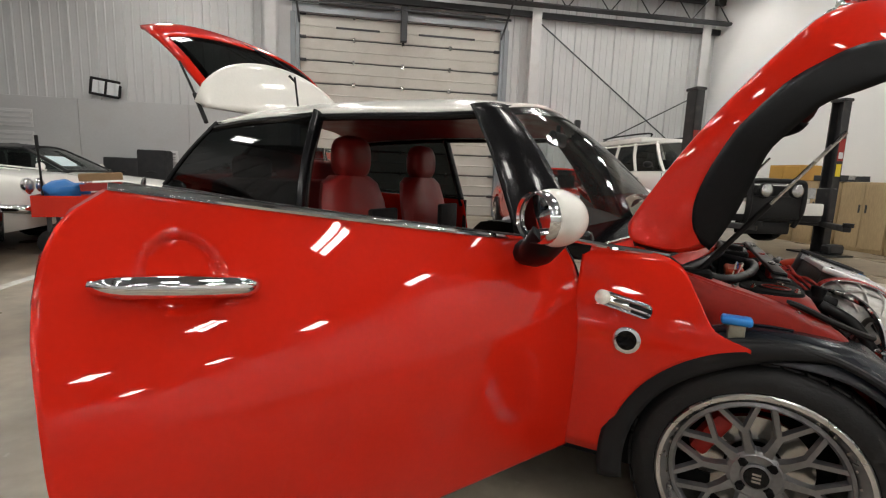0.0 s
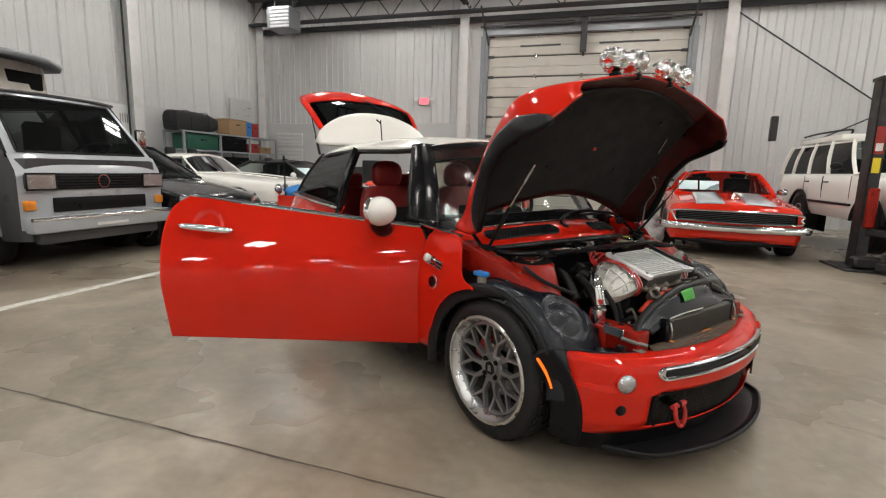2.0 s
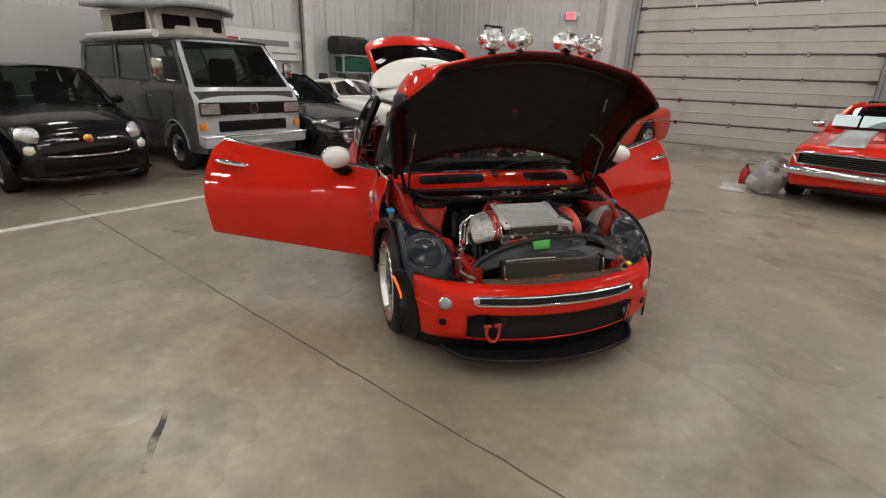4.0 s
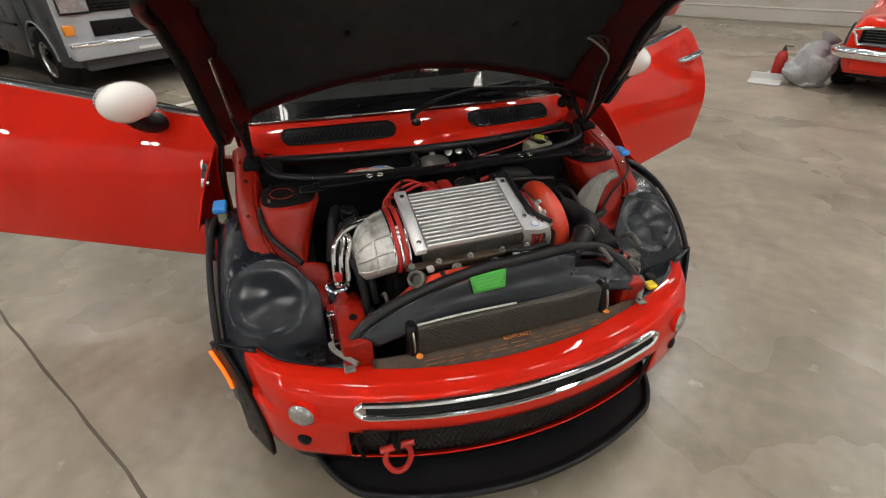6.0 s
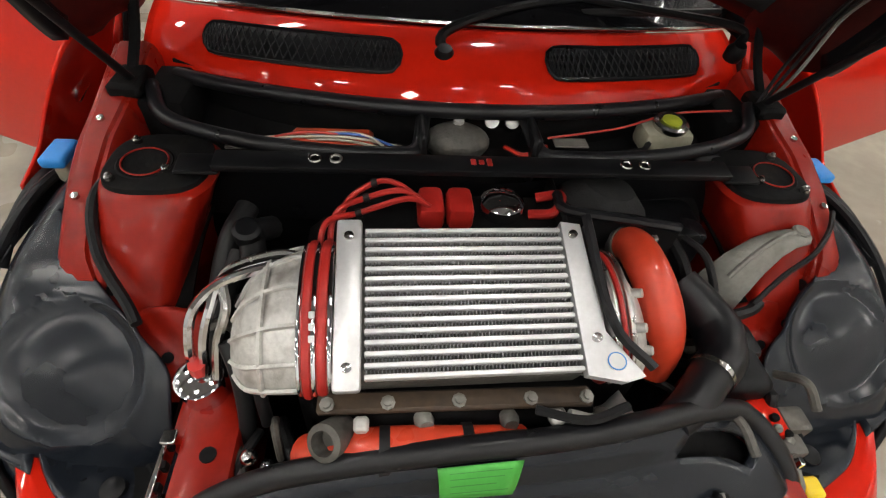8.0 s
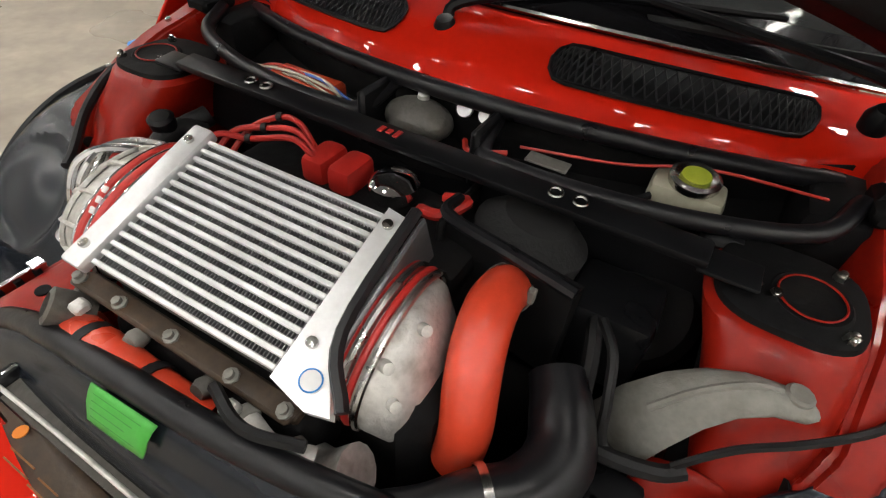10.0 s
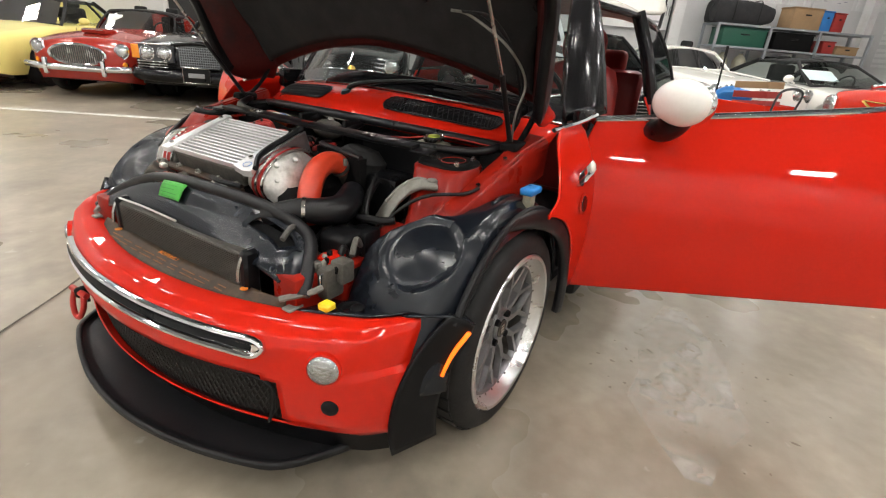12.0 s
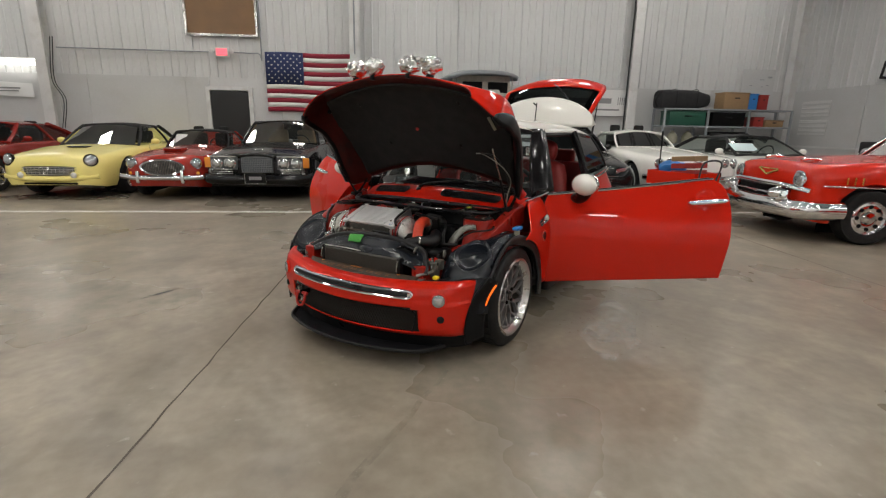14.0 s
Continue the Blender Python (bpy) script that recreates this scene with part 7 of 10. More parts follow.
seat(-0.34, -1.36)
seat(0.34, -1.36)
part("rear_bench", B(((-2.16, 0, 0.55), (0.45, 1.10, 0.16)), ((-2.40, 0, 0.80), (0.14, 1.10, 0.48)), bevel=0.05, seg=2), LEATHER, car, "red leather rear bench")
for y in (-0.3, 0.3):
    part("rear_headrest", B(((-2.42, y, 1.09), (0.09, 0.24, 0.14)), bevel=0.04, seg=4), LEATHER, car)
part("dashboard", S(lambda a, b: Vector((lerp(-0.50, -0.92, b) + 0.10 * (2 * a - 1) ** 2 * -1, lerp(-0.68, 0.68, a), 0.90 + 0.045 * math.sin(math.pi * b) - 0.16 * max(0, b - 0.7) / 0.3)), 20, 12), CLOTH, car, "dark dashboard")
part("dash_front", B(((-0.88, 0, 0.68), (0.10, 1.36, 0.26)), bevel=0.04, seg=2), LEATHER, car, "red dashboard panel")
swm = axis((-1.02, 0.34, 0.90), (-1, 0, 0.45))
sw = part("steering_wheel", lathe(bmesh.new(), [(0.18 + 0.015 * math.cos(t), 0.015 * math.sin(t)) for t in np.linspace(0, 2 * math.pi, 9)], swm, 30, False), RUBBER, car, "black steering wheel")
part("wheel_hub", lathe(bmesh.new(), [(0.07, -0.02), (0.07, 0.02), (0.001, 0.03)], swm, 20), PLASTIC, sw)
for t in (0.2, 2.9, 4.7):
    part("wheel_spoke", T([swm @ Vector((0.05 * math.cos(t), 0.05 * math.sin(t), 0)), swm @ Vector((0.175 * math.cos(t), 0.175 * math.sin(t), 0))], 0.013, 8), DULL_CHROME, sw)
part("binnacle", Lh([(0.08, 0), (0.085, 0.06), (0.07, 0.065), (0.001, 0.05)], (-0.86, 0.0, 0.95), (-1, 0, 0.3), 26), DULL_CHROME, car, "round centre dial")
rvm = part("interior_mirror", B(((-0.80, 0, 1.275), (0.04, 0.24, 0.065)), bevel=0.02, seg=3), RUBBER, car, "black interior mirror")
part("mirror_stalk", T([(-0.80, 0, 1.28), (-0.80, 0, 1.34)], 0.01, 8), RUBBER, rvm)

# -- wheels
def mesh_wheel(s, x):
    """Cross-spoked wheel; outward is s along y."""
    m = Matrix.Translation((x, s * 0.715, HUB + 0.014)) @ Euler((radians(-90 * s), 0, 0)).to_matrix().to_4x4() @ Matrix.Diagonal((1.042, 1.042, 1, 1))
    w = part("wheel", lathe(bmesh.new(), [(0.205, -0.10), (0.300, -0.10), (0.304, -0.085), (0.304, 0.075), (0.299, 0.090), (0.285, 0.104), (0.262, 0.110), (0.243, 0.108), (0.236, 0.098)], None, 64, False), TYRE, car, "low-profile black tyre", m=m)
    tread_me = [None, None, None]
    for k in range(38 if x > -1 else 0):
        for row, (h, wz, skew) in enumerate(((-0.058, 0.046, 10), (0.0, 0.052, 14), (0.056, 0.044, 10))):
            mm = pose(0, 0, 0, 0, 0, 360 * (k + 0.33 * row) / 38)
            if tread_me[row] is None:
                tread_me[row] = part("tread_block", B(((0.3075, 0, h), (0.007, 0.043, wz)), bevel=0.002), TYRE, w, m=mm).data
            else:
                o = new("tread_block", tread_me[row])
                o.parent, o.matrix_basis = w, mm
    rim = part("rim", lathe(bmesh.new(), [(0.236, 0.100), (0.240, 0.107), (0.236, 0.112), (0.226, 0.111), (0.222, 0.09), (0.208, 0.070)], None, 64, False), RIM_LIP, w, "polished rim lip")
    part("rim_barrel", lathe(bmesh.new(), [(0.208, 0.070), (0.204, 0.05), (0.203, -0.09)], None, 48, False), CAST_DARK, rim, "dark inner rim")
    part("rim_ring", lathe(bmesh.new(), [(0.206, 0.060), (0.206, 0.074), (0.196, 0.078), (0.190, 0.070), (0.190, 0.056)], None, 64, False), GUNMETAL, rim)
    for k in range(30):
        t = 2 * math.pi * k / 30
        part("rim_bolt", lathe(bmesh.new(), [(0.0042, 0), (0.0042, 0.004), (0.0005, 0.005)], Matrix.Translation((0.2125 * math.cos(t), 0.2125 * math.sin(t), 0.073)), 6), DULL_CHROME, rim)
    hubm = part("hub", lathe(bmesh.new(), [(0.066, 0.02), (0.068, 0.056), (0.058, 0.064), (0.036, 0.060), (0.035, 0.066), (0.030, 0.069), (0.001, 0.069)], None, 40), GUNMETAL, rim)
    part("centre_cap", lathe(bmesh.new(), [(0.0295, 0.0685), (0.028, 0.0715), (0.001, 0.072)], None, 28), GLOSS_BLACK, hubm)
    for k in range(3):
        part("cap_print", B(((0, -0.010 + 0.010 * k, 0.0725), (0.020, 0.006, 0.001))), DULL_CHROME, hubm)
    for k in range(4):
        t = radians(45 + 90 * k)
        part("wheel_bolt", lathe(bmesh.new(), [(0.016, 0.05), (0.016, 0.060), (0.011, 0.062), (0.010, 0.074), (0.001, 0.075)], Matrix.Translation((0.048 * math.cos(t), 0.048 * math.sin(t), 0.0)), 6), SOOT, hubm)
    sb = bmesh.new()
    # ten Y-spokes: a stem that forks to two arms
    p0 = lambda r, t, h: Vector((r * math.cos(t), r * math.sin(t), h))
    ring_loft(sb, [[Vector((r, wdt * c, h + hh * q)) for c, q in ((-1, -1), (1, -1), (0.7, 1), (-0.7, 1))] for r, wdt, h, hh in ((0.058, 0.017, 0.047, 0.013), (0.09, 0.012, 0.055, 0.011), (0.128, 0.011, 0.058, 0.010))])
    for sg in (-1, 1):
        a, b = Vector((0.122, 0, 0.058)), p0(0.200, sg * radians(13.5), 0.066)
        d = (b - a).normalized()
        n = Vector((-d.y, d.x, 0)).normalized()
        ring_loft(sb, [[p + n * (0.0085 * c) + Vector((0, 0, 0.010 * q)) for c, q in ((-1, -1), (1, -1), (0.7, 1), (-0.7, 1))] for p in (a, a.lerp(b, 0.5), b)])
    me = None
    for k in range(10):
        if me is None:
            o = part("spoke", sb, GUNMETAL, rim, m=pose(0, 0, 0, 0, 0, 36 * k))
            me = o.data
        else:
            o = new("spoke", me)
            o.parent, o.matrix_basis = rim, pose(0, 0, 0, 0, 0, 36 * k)
    part("brake_disc", lathe(bmesh.new(), [(0.07, 0.0), (0.138, 0.0), (0.138, -0.02), (0.07, -0.02)], None, 40, False), DULL_CHROME, w, "steel brake disc")
    part("caliper", B(((0.125, 0.0, -0.01), (0.05, 0.13, 0.06)), bevel=0.014, seg=2), RED_CLAMP, w, "red brake caliper", m=pose(0, 0, 0, 0, 0, 150 if s < 0 else 30))
    part("barrel", lathe(bmesh.new(), [(0.20, -0.09), (0.001, -0.09)], None, 30, False), SOOT, w)
    return w


for x in (0.0, -2.467):
    for s in SIDES:
        mesh_wheel(s, x)

# ---- the other cars; each in its own axes: x forward from the nose at 0, y to its left ----
def road_wheel(parent, x, y, r=0.33, w=0.2, rim_r=0.2, style="spokes", n=8, rim_mat=None, whitewall=False, hub=None):
    s = 1 if y > 0 else -1
    m = Matrix.Translation((x, y, hub or r)) @ Euler((radians(-90 * s), 0, 0)).to_matrix().to_4x4()
    rim_mat = rim_mat or DULL_CHROME
    h = w / 2
    wh = part("wheel", lathe(bmesh.new(), [(rim_r - 0.01, -h), (r - 0.02, -h), (r, -h * 0.7), (r, h * 0.7), (r - 0.015, h * 0.95), (rim_r + 0.035, h * 1.05), (rim_r, h * 0.95)], None, 36, False), TYRE, parent, "black tyre", m=m)
    if whitewall:
        part("whitewall", lathe(bmesh.new(), [(rim_r + 0.02, h * 1.06), (rim_r + 0.05, h * 1.075), (rim_r + 0.065, h * 1.06)], None, 36, False), SIGN_WHITE, wh)
    rm = part("rim", lathe(bmesh.new(), [(rim_r, h * 0.95), (rim_r - 0.008, h * 1.02), (rim_r - 0.02, h * 0.8), (rim_r - 0.03, h * 0.3), (rim_r * 0.5, h * 0.15), (0.001, h * 0.2)], None, 36, False), rim_mat if style != "steel" else DULL_CHROME, wh, "wheel rim")
    if style == "spokes":
        for k in range(n):
            b = bmesh.new()
            ring_loft(b, [[Vector((q, wd * c, h * hh + 0.008 * e)) for c, e in ((-1, -1), (1, -1), (0.7, 1), (-0.7, 1))] for q, wd, hh in ((0.03, 0.022, 0.75), (rim_r * 0.6, 0.018, 0.72), (rim_r - 0.01, 0.024, 0.85))])
            part("spoke", b, rim_mat, rm, m=pose(0, 0, 0, 0, 0, 360 * k / n))
    elif style == "holes":
        part("wheel_face", lathe(bmesh.new(), [(rim_r - 0.015, h * 0.7), (rim_r * 0.75, h * 0.85), (rim_r * 0.4, h * 0.75), (rim_r * 0.3, h * 1.0), (0.001, h * 1.05)], None, 36, False), rim_mat, rm)
        for k in range(n):
            t = 2 * math.pi * k / n
            part("rim_hole", lathe(bmesh.new(), [(0.026, 0), (0.026, 0.004), (0.001, 0.004)], Matrix.Translation((rim_r * 0.66 * math.cos(t), rim_r * 0.66 * math.sin(t), h * 0.83)), 12), SOOT, rm)
    else:
        part("hub_cap", lathe(bmesh.new(), [(rim_r - 0.02, h * 0.7), (rim_r * 0.7, h * 0.95), (rim_r * 0.3, h * 1.1), (0.001, h * 1.12)], None, 30, False), rim_mat, rm, "hub cap")
    part("hub", lathe(bmesh.new(), [(0.035, h * 0.6), (0.035, h * 0.9), (0.001, h * 0.95)], None, 16), rim_mat, rm)
    return wh


def car_shell(parent, mat, length, xs, tops, widths, wheels, wheel_r, bottom=0.24, mid=0.52, crown=0.05, tuck=0.93, shoulder=0.07, name="body", label="", n=64, arch_gap=0.045, hub=None):
    """Lower body: xs run back from the nose (0 to length); tops and widths are its upper line and half widths there."""
    ar = wheel_r + arch_gap
    hub = hub or wheel_r
    rings = []
    for i in range(n + 1):
        t = i / n
        d = length * (0.5 - 0.5 * math.cos(math.pi * t)) * 0.35 + length * t * 0.65
        top, w = ease(d, xs, tops), ease(d, xs, widths)
        zb = bottom + 0.05 * max(0, 1 - d / 0.25) + 0.08 * max(0, 1 - (length - d) / 0.35)
        for wx in wheels:
            if abs(d - wx) < ar:
                zb = max(zb, hub + math.sqrt(ar * ar - (d - wx) ** 2))
        zb = min(zb, top - 0.12)
        zm = max(min(mid, top - 0.1), zb + 0.02)
        zs = max(top - shoulder, zm + 0.01)
        half = [(w * tuck, zb), (w * 0.985, zb + (zm - zb) * 0.35), (w, zm), (w * 0.992, lerp(zm, zs, 0.6)), (w * 0.965, zs), (w * 0.90, top - shoulder * 0.22), (w * 0.78, top), (w * 0.5, top + crown * 0.6), (w * 0.22, top + crown * 0.93), (0, top + crown)]
        rings.append([Vector((-d, -y, z)) for y, z in half] + [Vector((-d, y, z)) for y, z in half[-2::-1]])
    bm = bmesh.new()
    ring_loft(bm, rings, False, False)
    bm.verts.ensure_lookup_table()
    k = len(rings[0])
    for row in (0, n):
        bm.faces.new([bm.verts[row * k + j] for j in range(k)])
    ob = part(name, bm, mat, parent, label, 50)
    part("underbody", B(((-length / 2, 0, bottom + 0.06), (length * 0.9, max(widths) * 1.7, 0.10))), SOOT, parent)
    for wx in wheels:
        for s in SIDES:
            part("arch_well", B(((-wx, s * (max(widths) - 0.32), hub + 0.05), (ar * 1.9, 0.03, ar * 1.5))), SOOT, parent)
    return ob


def cabin(parent, mat, x_base0, x_top0, x_top1, x_base1, z0, z1, w0, w1, glass_mat, mids=(), roof_mat=None, pillar=0.055, side_glass=True, roof=True, crown=0.05, back_glass=True, label="", interior=CLOTH, front=True, side_mat=None):
    """Upper body: x run back from the nose; mids are pillars along the side (0 front to 1 rear)."""
    roof_mat = roof_mat or mat

    def side(s, a, b):
        lo = Vector((-lerp(x_base0, x_base1, a), s * w0, z0))
        hi = Vector((-lerp(x_top0, x_top1, a), s * w1, z1))
        p = lo.lerp(hi, b)
        p.y += s * 0.025 * math.sin(math.pi * b)
        return p

    def front_f(a, b):
        y = 2 * a - 1
        lo = Vector((-(x_base0 - 0.10 * (1 - y * y)), y * w0 * 0.97, z0 + 0.01))
        hi = Vector((-(x_top0 - 0.05 * (1 - y * y)), y * w1 * 0.97, z1 + crown * 0.5 * (1 - y * y)))
        return lo.lerp(hi, b)

    def back_f(a, b):
        y = 2 * a - 1
        lo = Vector((-(x_base1 + 0.07 * (1 - y * y)), y * w0 * 0.97, z0 + 0.01))
        hi = Vector((-(x_top1 + 0.03 * (1 - y * y)), y * w1 * 0.97, z1 + crown * 0.5 * (1 - y * y)))
        return lo.lerp(hi, b)
    if roof:
        r = part("roof", S(lambda a, b: Vector((-lerp(x_top0 - 0.06, x_top1 + 0.04, a), (2 * b - 1) * (w1 + 0.02), z1 + crown * (1 - (2 * b - 1) ** 2) * (0.7 + 0.5 * math.sin(math.pi * a)) - 0.02 * abs(2 * b - 1) ** 6)), 14, 14), roof_mat, parent, label)
        thick(r, 0.03)
    if front:
        g = part("windscreen", S(lambda a, b: front_f(lerp(0.03, 0.97, a), lerp(0.02, 0.97, b)), 12, 6), glass_mat, parent, "glass windscreen")
        g.visible_shadow = False
        for q in (0, 1):
            part("screen_frame", T([front_f(t, q) for t in np.linspace(0, 1, 9)], 0.016, 6, 2), roof_mat, parent)
    if back_glass:
        g = part("rear_window", S(lambda a, b: back_f(lerp(0.05, 0.95, a), lerp(0.05, 0.95, b)), 10, 6), glass_mat, parent, "rear glass")
        g.visible_shadow = False
    for s in SIDES:
        for a in (0, 1):
            if a == 0 and not front:
                continue
            part("pillar", T([side(s, a, t) for t in (-0.02, 0.35, 0.7, 1.0)], pillar if a else pillar * 0.6, 8, 4, 0.6), mat if a else roof_mat, parent)
        for a in mids:
            part("pillar", T([side(s, a, t) for t in (0, 0.5, 1.0)], pillar * 0.6, 8, 4, 0.6), mat, parent)
        if side_glass:
            cuts = [0.0, *mids, 1.0]
            for c0, c1 in zip(cuts, cuts[1:]):
                g = part("side_window", S(lambda a, b, s=s, c0=c0, c1=c1: side(s, lerp(c0 + 0.03, c1 - 0.03, a), lerp(0.0, 0.97, b)), 6, 4), side_mat or glass_mat, parent, "side glass")
                g.visible_shadow = False
    # seats and wheel
    xm, wid = lerp(x_base0, x_base1, 0.42), w0 * 0.85
    for s in SIDES:
        se = part("front_seat", B(((-xm, s * wid * 0.52, z0 - 0.12), (0.45, wid * 0.75, 0.12)), bevel=0.04, seg=2), interior, parent)
        part("backrest", B(((-xm - 0.26, s * wid * 0.52, z0 + 0.08), (0.13, wid * 0.72, 0.42)), bevel=0.05, seg=2), interior, se)
        part("headrest", B(((-xm - 0.30, s * wid * 0.52, z0 + 0.36), (0.08, wid * 0.42, 0.14)), bevel=0.035, seg=2), interior, se)
    part("dash", B(((-x_base0 - 0.22, 0, z0 - 0.06), (0.36, w0 * 1.75, 0.12)), bevel=0.03), CLOTH, parent)
    swx = -x_base0 - 0.52
    part("steering_wheel", lathe(bmesh.new(), [(0.18 + 0.014 * math.cos(t), 0.014 * math.sin(t)) for t in np.linspace(0, 2 * math.pi, 7)], axis((swx, wid * 0.5, z0 + 0.02), (-1, 0, 0.5)), 22, False), RUBBER, parent)
    part("cabin_floor", B(((-lerp(x_base0, x_base1, 0.5), 0, z0 - 0.28), (abs(x_base1 - x_base0), w0 * 1.9, 0.05))), interior, parent)


def headlamp(parent, x, y, z, r, ring=CHROME, d=(1, 0, 0.03), lens=None, label="round headlamp"):
    """A dished reflector with its bulb shield behind a domed lens."""
    c = (x, y, z)
    if lens is not None:
        h = part("headlamp", Lh([(r, -0.05), (r, 0.0), (r * 0.9, 0.018), (r * 0.55, 0.032), (0.001, 0.036)], c, d, 26), lens, parent, label)
    else:
        h = part("headlamp", Lh([(r, 0.004), (r * 0.8, -r * 0.32), (r * 0.45, -r * 0.56), (0.001, -r * 0.62)], c, d, 26), REFLECTOR, parent, label)
        part("bulb_shield", Lh([(r * 0.26, -r * 0.5), (r * 0.24, -r * 0.12), (r * 0.1, -r * 0.04), (0.001, -r * 0.03)], c, d, 14), DARK_STEEL, h)
        part("lens", Lh([(r, 0.004), (r * 0.86, 0.02), (r * 0.5, 0.034), (0.001, 0.038)], c, d, 26), LAMP_GLASS, h, "bright fluted lens")
    part("bezel", lathe(bmesh.new(), [(r * 0.99, -0.05), (r * 1.15, -0.03), (r * 1.15, 0.004), (r * 1.0, 0.012)], axis(c, d), 26, False), ring, h)
    return h


def square_lamp(parent, c, w, h, turn=0.0, label="rectangular headlamp"):
    """A box lamp: bright stepped reflector in a dark case behind a flat lens."""
    m = Matrix.Translation(c) @ pose(0, 0, 0, 0, 0, turn)
    b = part("headlamp", B(((-0.03, 0, 0), (0.05, w, h)), bevel=0.01), DARK_STEEL, parent, label, m=m)
    for k in (-1, 1):
        part("reflector", S(lambda a, q, k=k: Vector((-0.002 - 0.03 * math.cos(math.pi * (a - 0.5)) * math.cos(math.pi * (q - 0.5)) + 0.004, k * w * 0.25 + (a - 0.5) * w * 0.46, (q - 0.5) * h * 0.88)), 10, 8), REFLECTOR, b)
    part("lens", B(((0.008, 0, 0), (0.006, w * 0.97, h * 0.95)), bevel=0.002), LAMP_GLASS, b, "bright fluted lens")
    return b


def bar(parent, name, pts, r, mat, label="", flat=1.0, seg=10):
    return part(name, T(pts, r, seg, 5, flat), mat, parent, label)


def slab(parent, name, c, s, mat, bevel=0.01, label="", m=None):
    return part(name, B((c, s), bevel=min(bevel, min(s) * 0.45), seg=2), mat, parent, label, m=m)


def plate(parent, x, z, w=0.3, h=0.15, rim=DULL_CHROME, face=PLASTIC):
    p = slab(parent, "number_plate", (x, 0, z), (0.015, w, h), face, 0.004)
    part("plate_frame", tube(bmesh.new(), [(x + 0.01, -w / 2, z - h / 2), (x + 0.01, w / 2, z - h / 2), (x + 0.01, w / 2, z + h / 2), (x + 0.01, -w / 2, z + h / 2), (x + 0.01, -w / 2, z - h / 2)], 0.008, 6, 1), rim, p)
    slab(p, "plate_bar", (x + 0.012, 0, z), (0.006, w * 0.6, h * 0.3), SIGN_GREY, 0.002)


def door_lines(parent, mat, x0, x1, z0, z1, w, handle=CHROME, s_list=SIDES, tumble=0.0):
    for s in s_list:
        d = part("door_gap", tube(bmesh.new(), [(-x0, s * w, z1), (-x0, s * w * 1.002, (z0 + z1) / 2), (-x0 - 0.01, s * w * (0.97), z0), (-x1 + 0.02, s * w * 0.97, z0), (-x1, s * w * 1.002, (z0 + z1) / 2), (-x1, s * w, z1)], 0.004, 5, 1), SOOT, parent)
        part("door_handle", T([(-x1 + 0.24, s * (w + 0.012), z1 - 0.10), (-x1 + 0.10, s * (w + 0.02), z1 - 0.10)], 0.012, 8), handle, d)


def wing_mirror(parent, x, y, z, mat, s):
    m = part("wing_mirror", ball(bmesh.new(), (-x, y, z), (0.05, 0.09, 0.06), None, 16, 12), mat, parent)
    part("mirror_stalk", T([(-x, y - s * 0.12, z - 0.06), (-x, y - s * 0.02, z - 0.02)], 0.015, 8), mat, m)


def car_thing(name, u, v, turn, label, category="car", wide=1.0, tall=1.0):
    return thing(name, on_room(u, v, 0, turn) @ Matrix.Diagonal((1, wide, tall, 1)), label, category, "parked cars")


# -- yellow roadster with a black soft top
tb = car_thing("yellow_convertible", -5.90, -6.27, 0, "pale yellow retro convertible with black soft top, parked in the row")
car_shell(tb, YELLOW, 4.7, [0, 0.06, 0.25, 0.7, 1.4, 2.6, 3.6, 4.5, 4.7], [0.61, 0.70, 0.76, 0.82, 0.89, 0.92, 0.92, 0.82, 0.6], [0.64, 0.77, 0.86, 0.905, 0.915, 0.915, 0.905, 0.80, 0.70], (0.92, 3.65), 0.335, 0.2, 0.5, 0.03, label="pale yellow body")
cabin(tb, SOFT_TOP, 1.62, 2.15, 2.95, 3.5, 0.90, 1.30, 0.76, 0.58, CLEAR, (0.72,), SOFT_TOP, 0.05, label="black soft top")
for x in (0.92, 3.65):
    for s in SIDES:
        road_wheel(tb, -x, s * 0.80, 0.335, 0.22, 0.21, "spokes", 7, DULL_CHROME)
gr = part("grille", S(lambda a, b: Vector((0.035 - 0.10 * (2 * a - 1) ** 4, (2 * a - 1) * 0.56, 0.50 + (b - 0.5) * 0.17 * math.sqrt(max(0.05, 1 - abs(2 * a - 1) ** 4)))), 20, 5), DARK_STEEL, tb, "chrome egg-crate grille")
for k in range(5):
    bar(gr, "grille_bar", [(0.045 - 0.10 * (y / 0.56) ** 4, y, 0.44 + 0.03 * k) for y in np.linspace(-0.54, 0.54, 9)], 0.006, CHROME)
for k in range(17):
    y = -0.54 + 0.0675 * k
    bar(gr, "grille_bar", [(0.045 - 0.10 * (y / 0.56) ** 4, y, 0.50 - 0.07 * (1 - (y / 0.6) ** 4)), (0.045 - 0.10 * (y / 0.56) ** 4, y, 0.50 + 0.07 * (1 - (y / 0.6) ** 4))], 0.005, CHROME)
for s in SIDES:
    headlamp(tb, -0.06, s * 0.69, 0.69, 0.10, GLOSS_BLACK, (1, 0.3 * s, 0.25))
    headlamp(tb, 0.06, s * 0.44, 0.43, 0.055, YELLOW, lens=PALE_LENS, label="round fog lamp")
    wing_mirror(tb, 1.95, s * 0.95, 0.98, YELLOW, s)
    slab(tb, "side_marker", (-0.42, s * 0.862, 0.42), (0.12, 0.02, 0.04), TAIL_RED, 0.008)
bar(tb, "bumper", [(-0.10, -0.78, 0.40), (0.02, -0.4, 0.37), (0.045, 0, 0.36), (0.02, 0.4, 0.37), (-0.10, 0.78, 0.40)], 0.06, YELLOW, "yellow bumper", 0.8, 14)
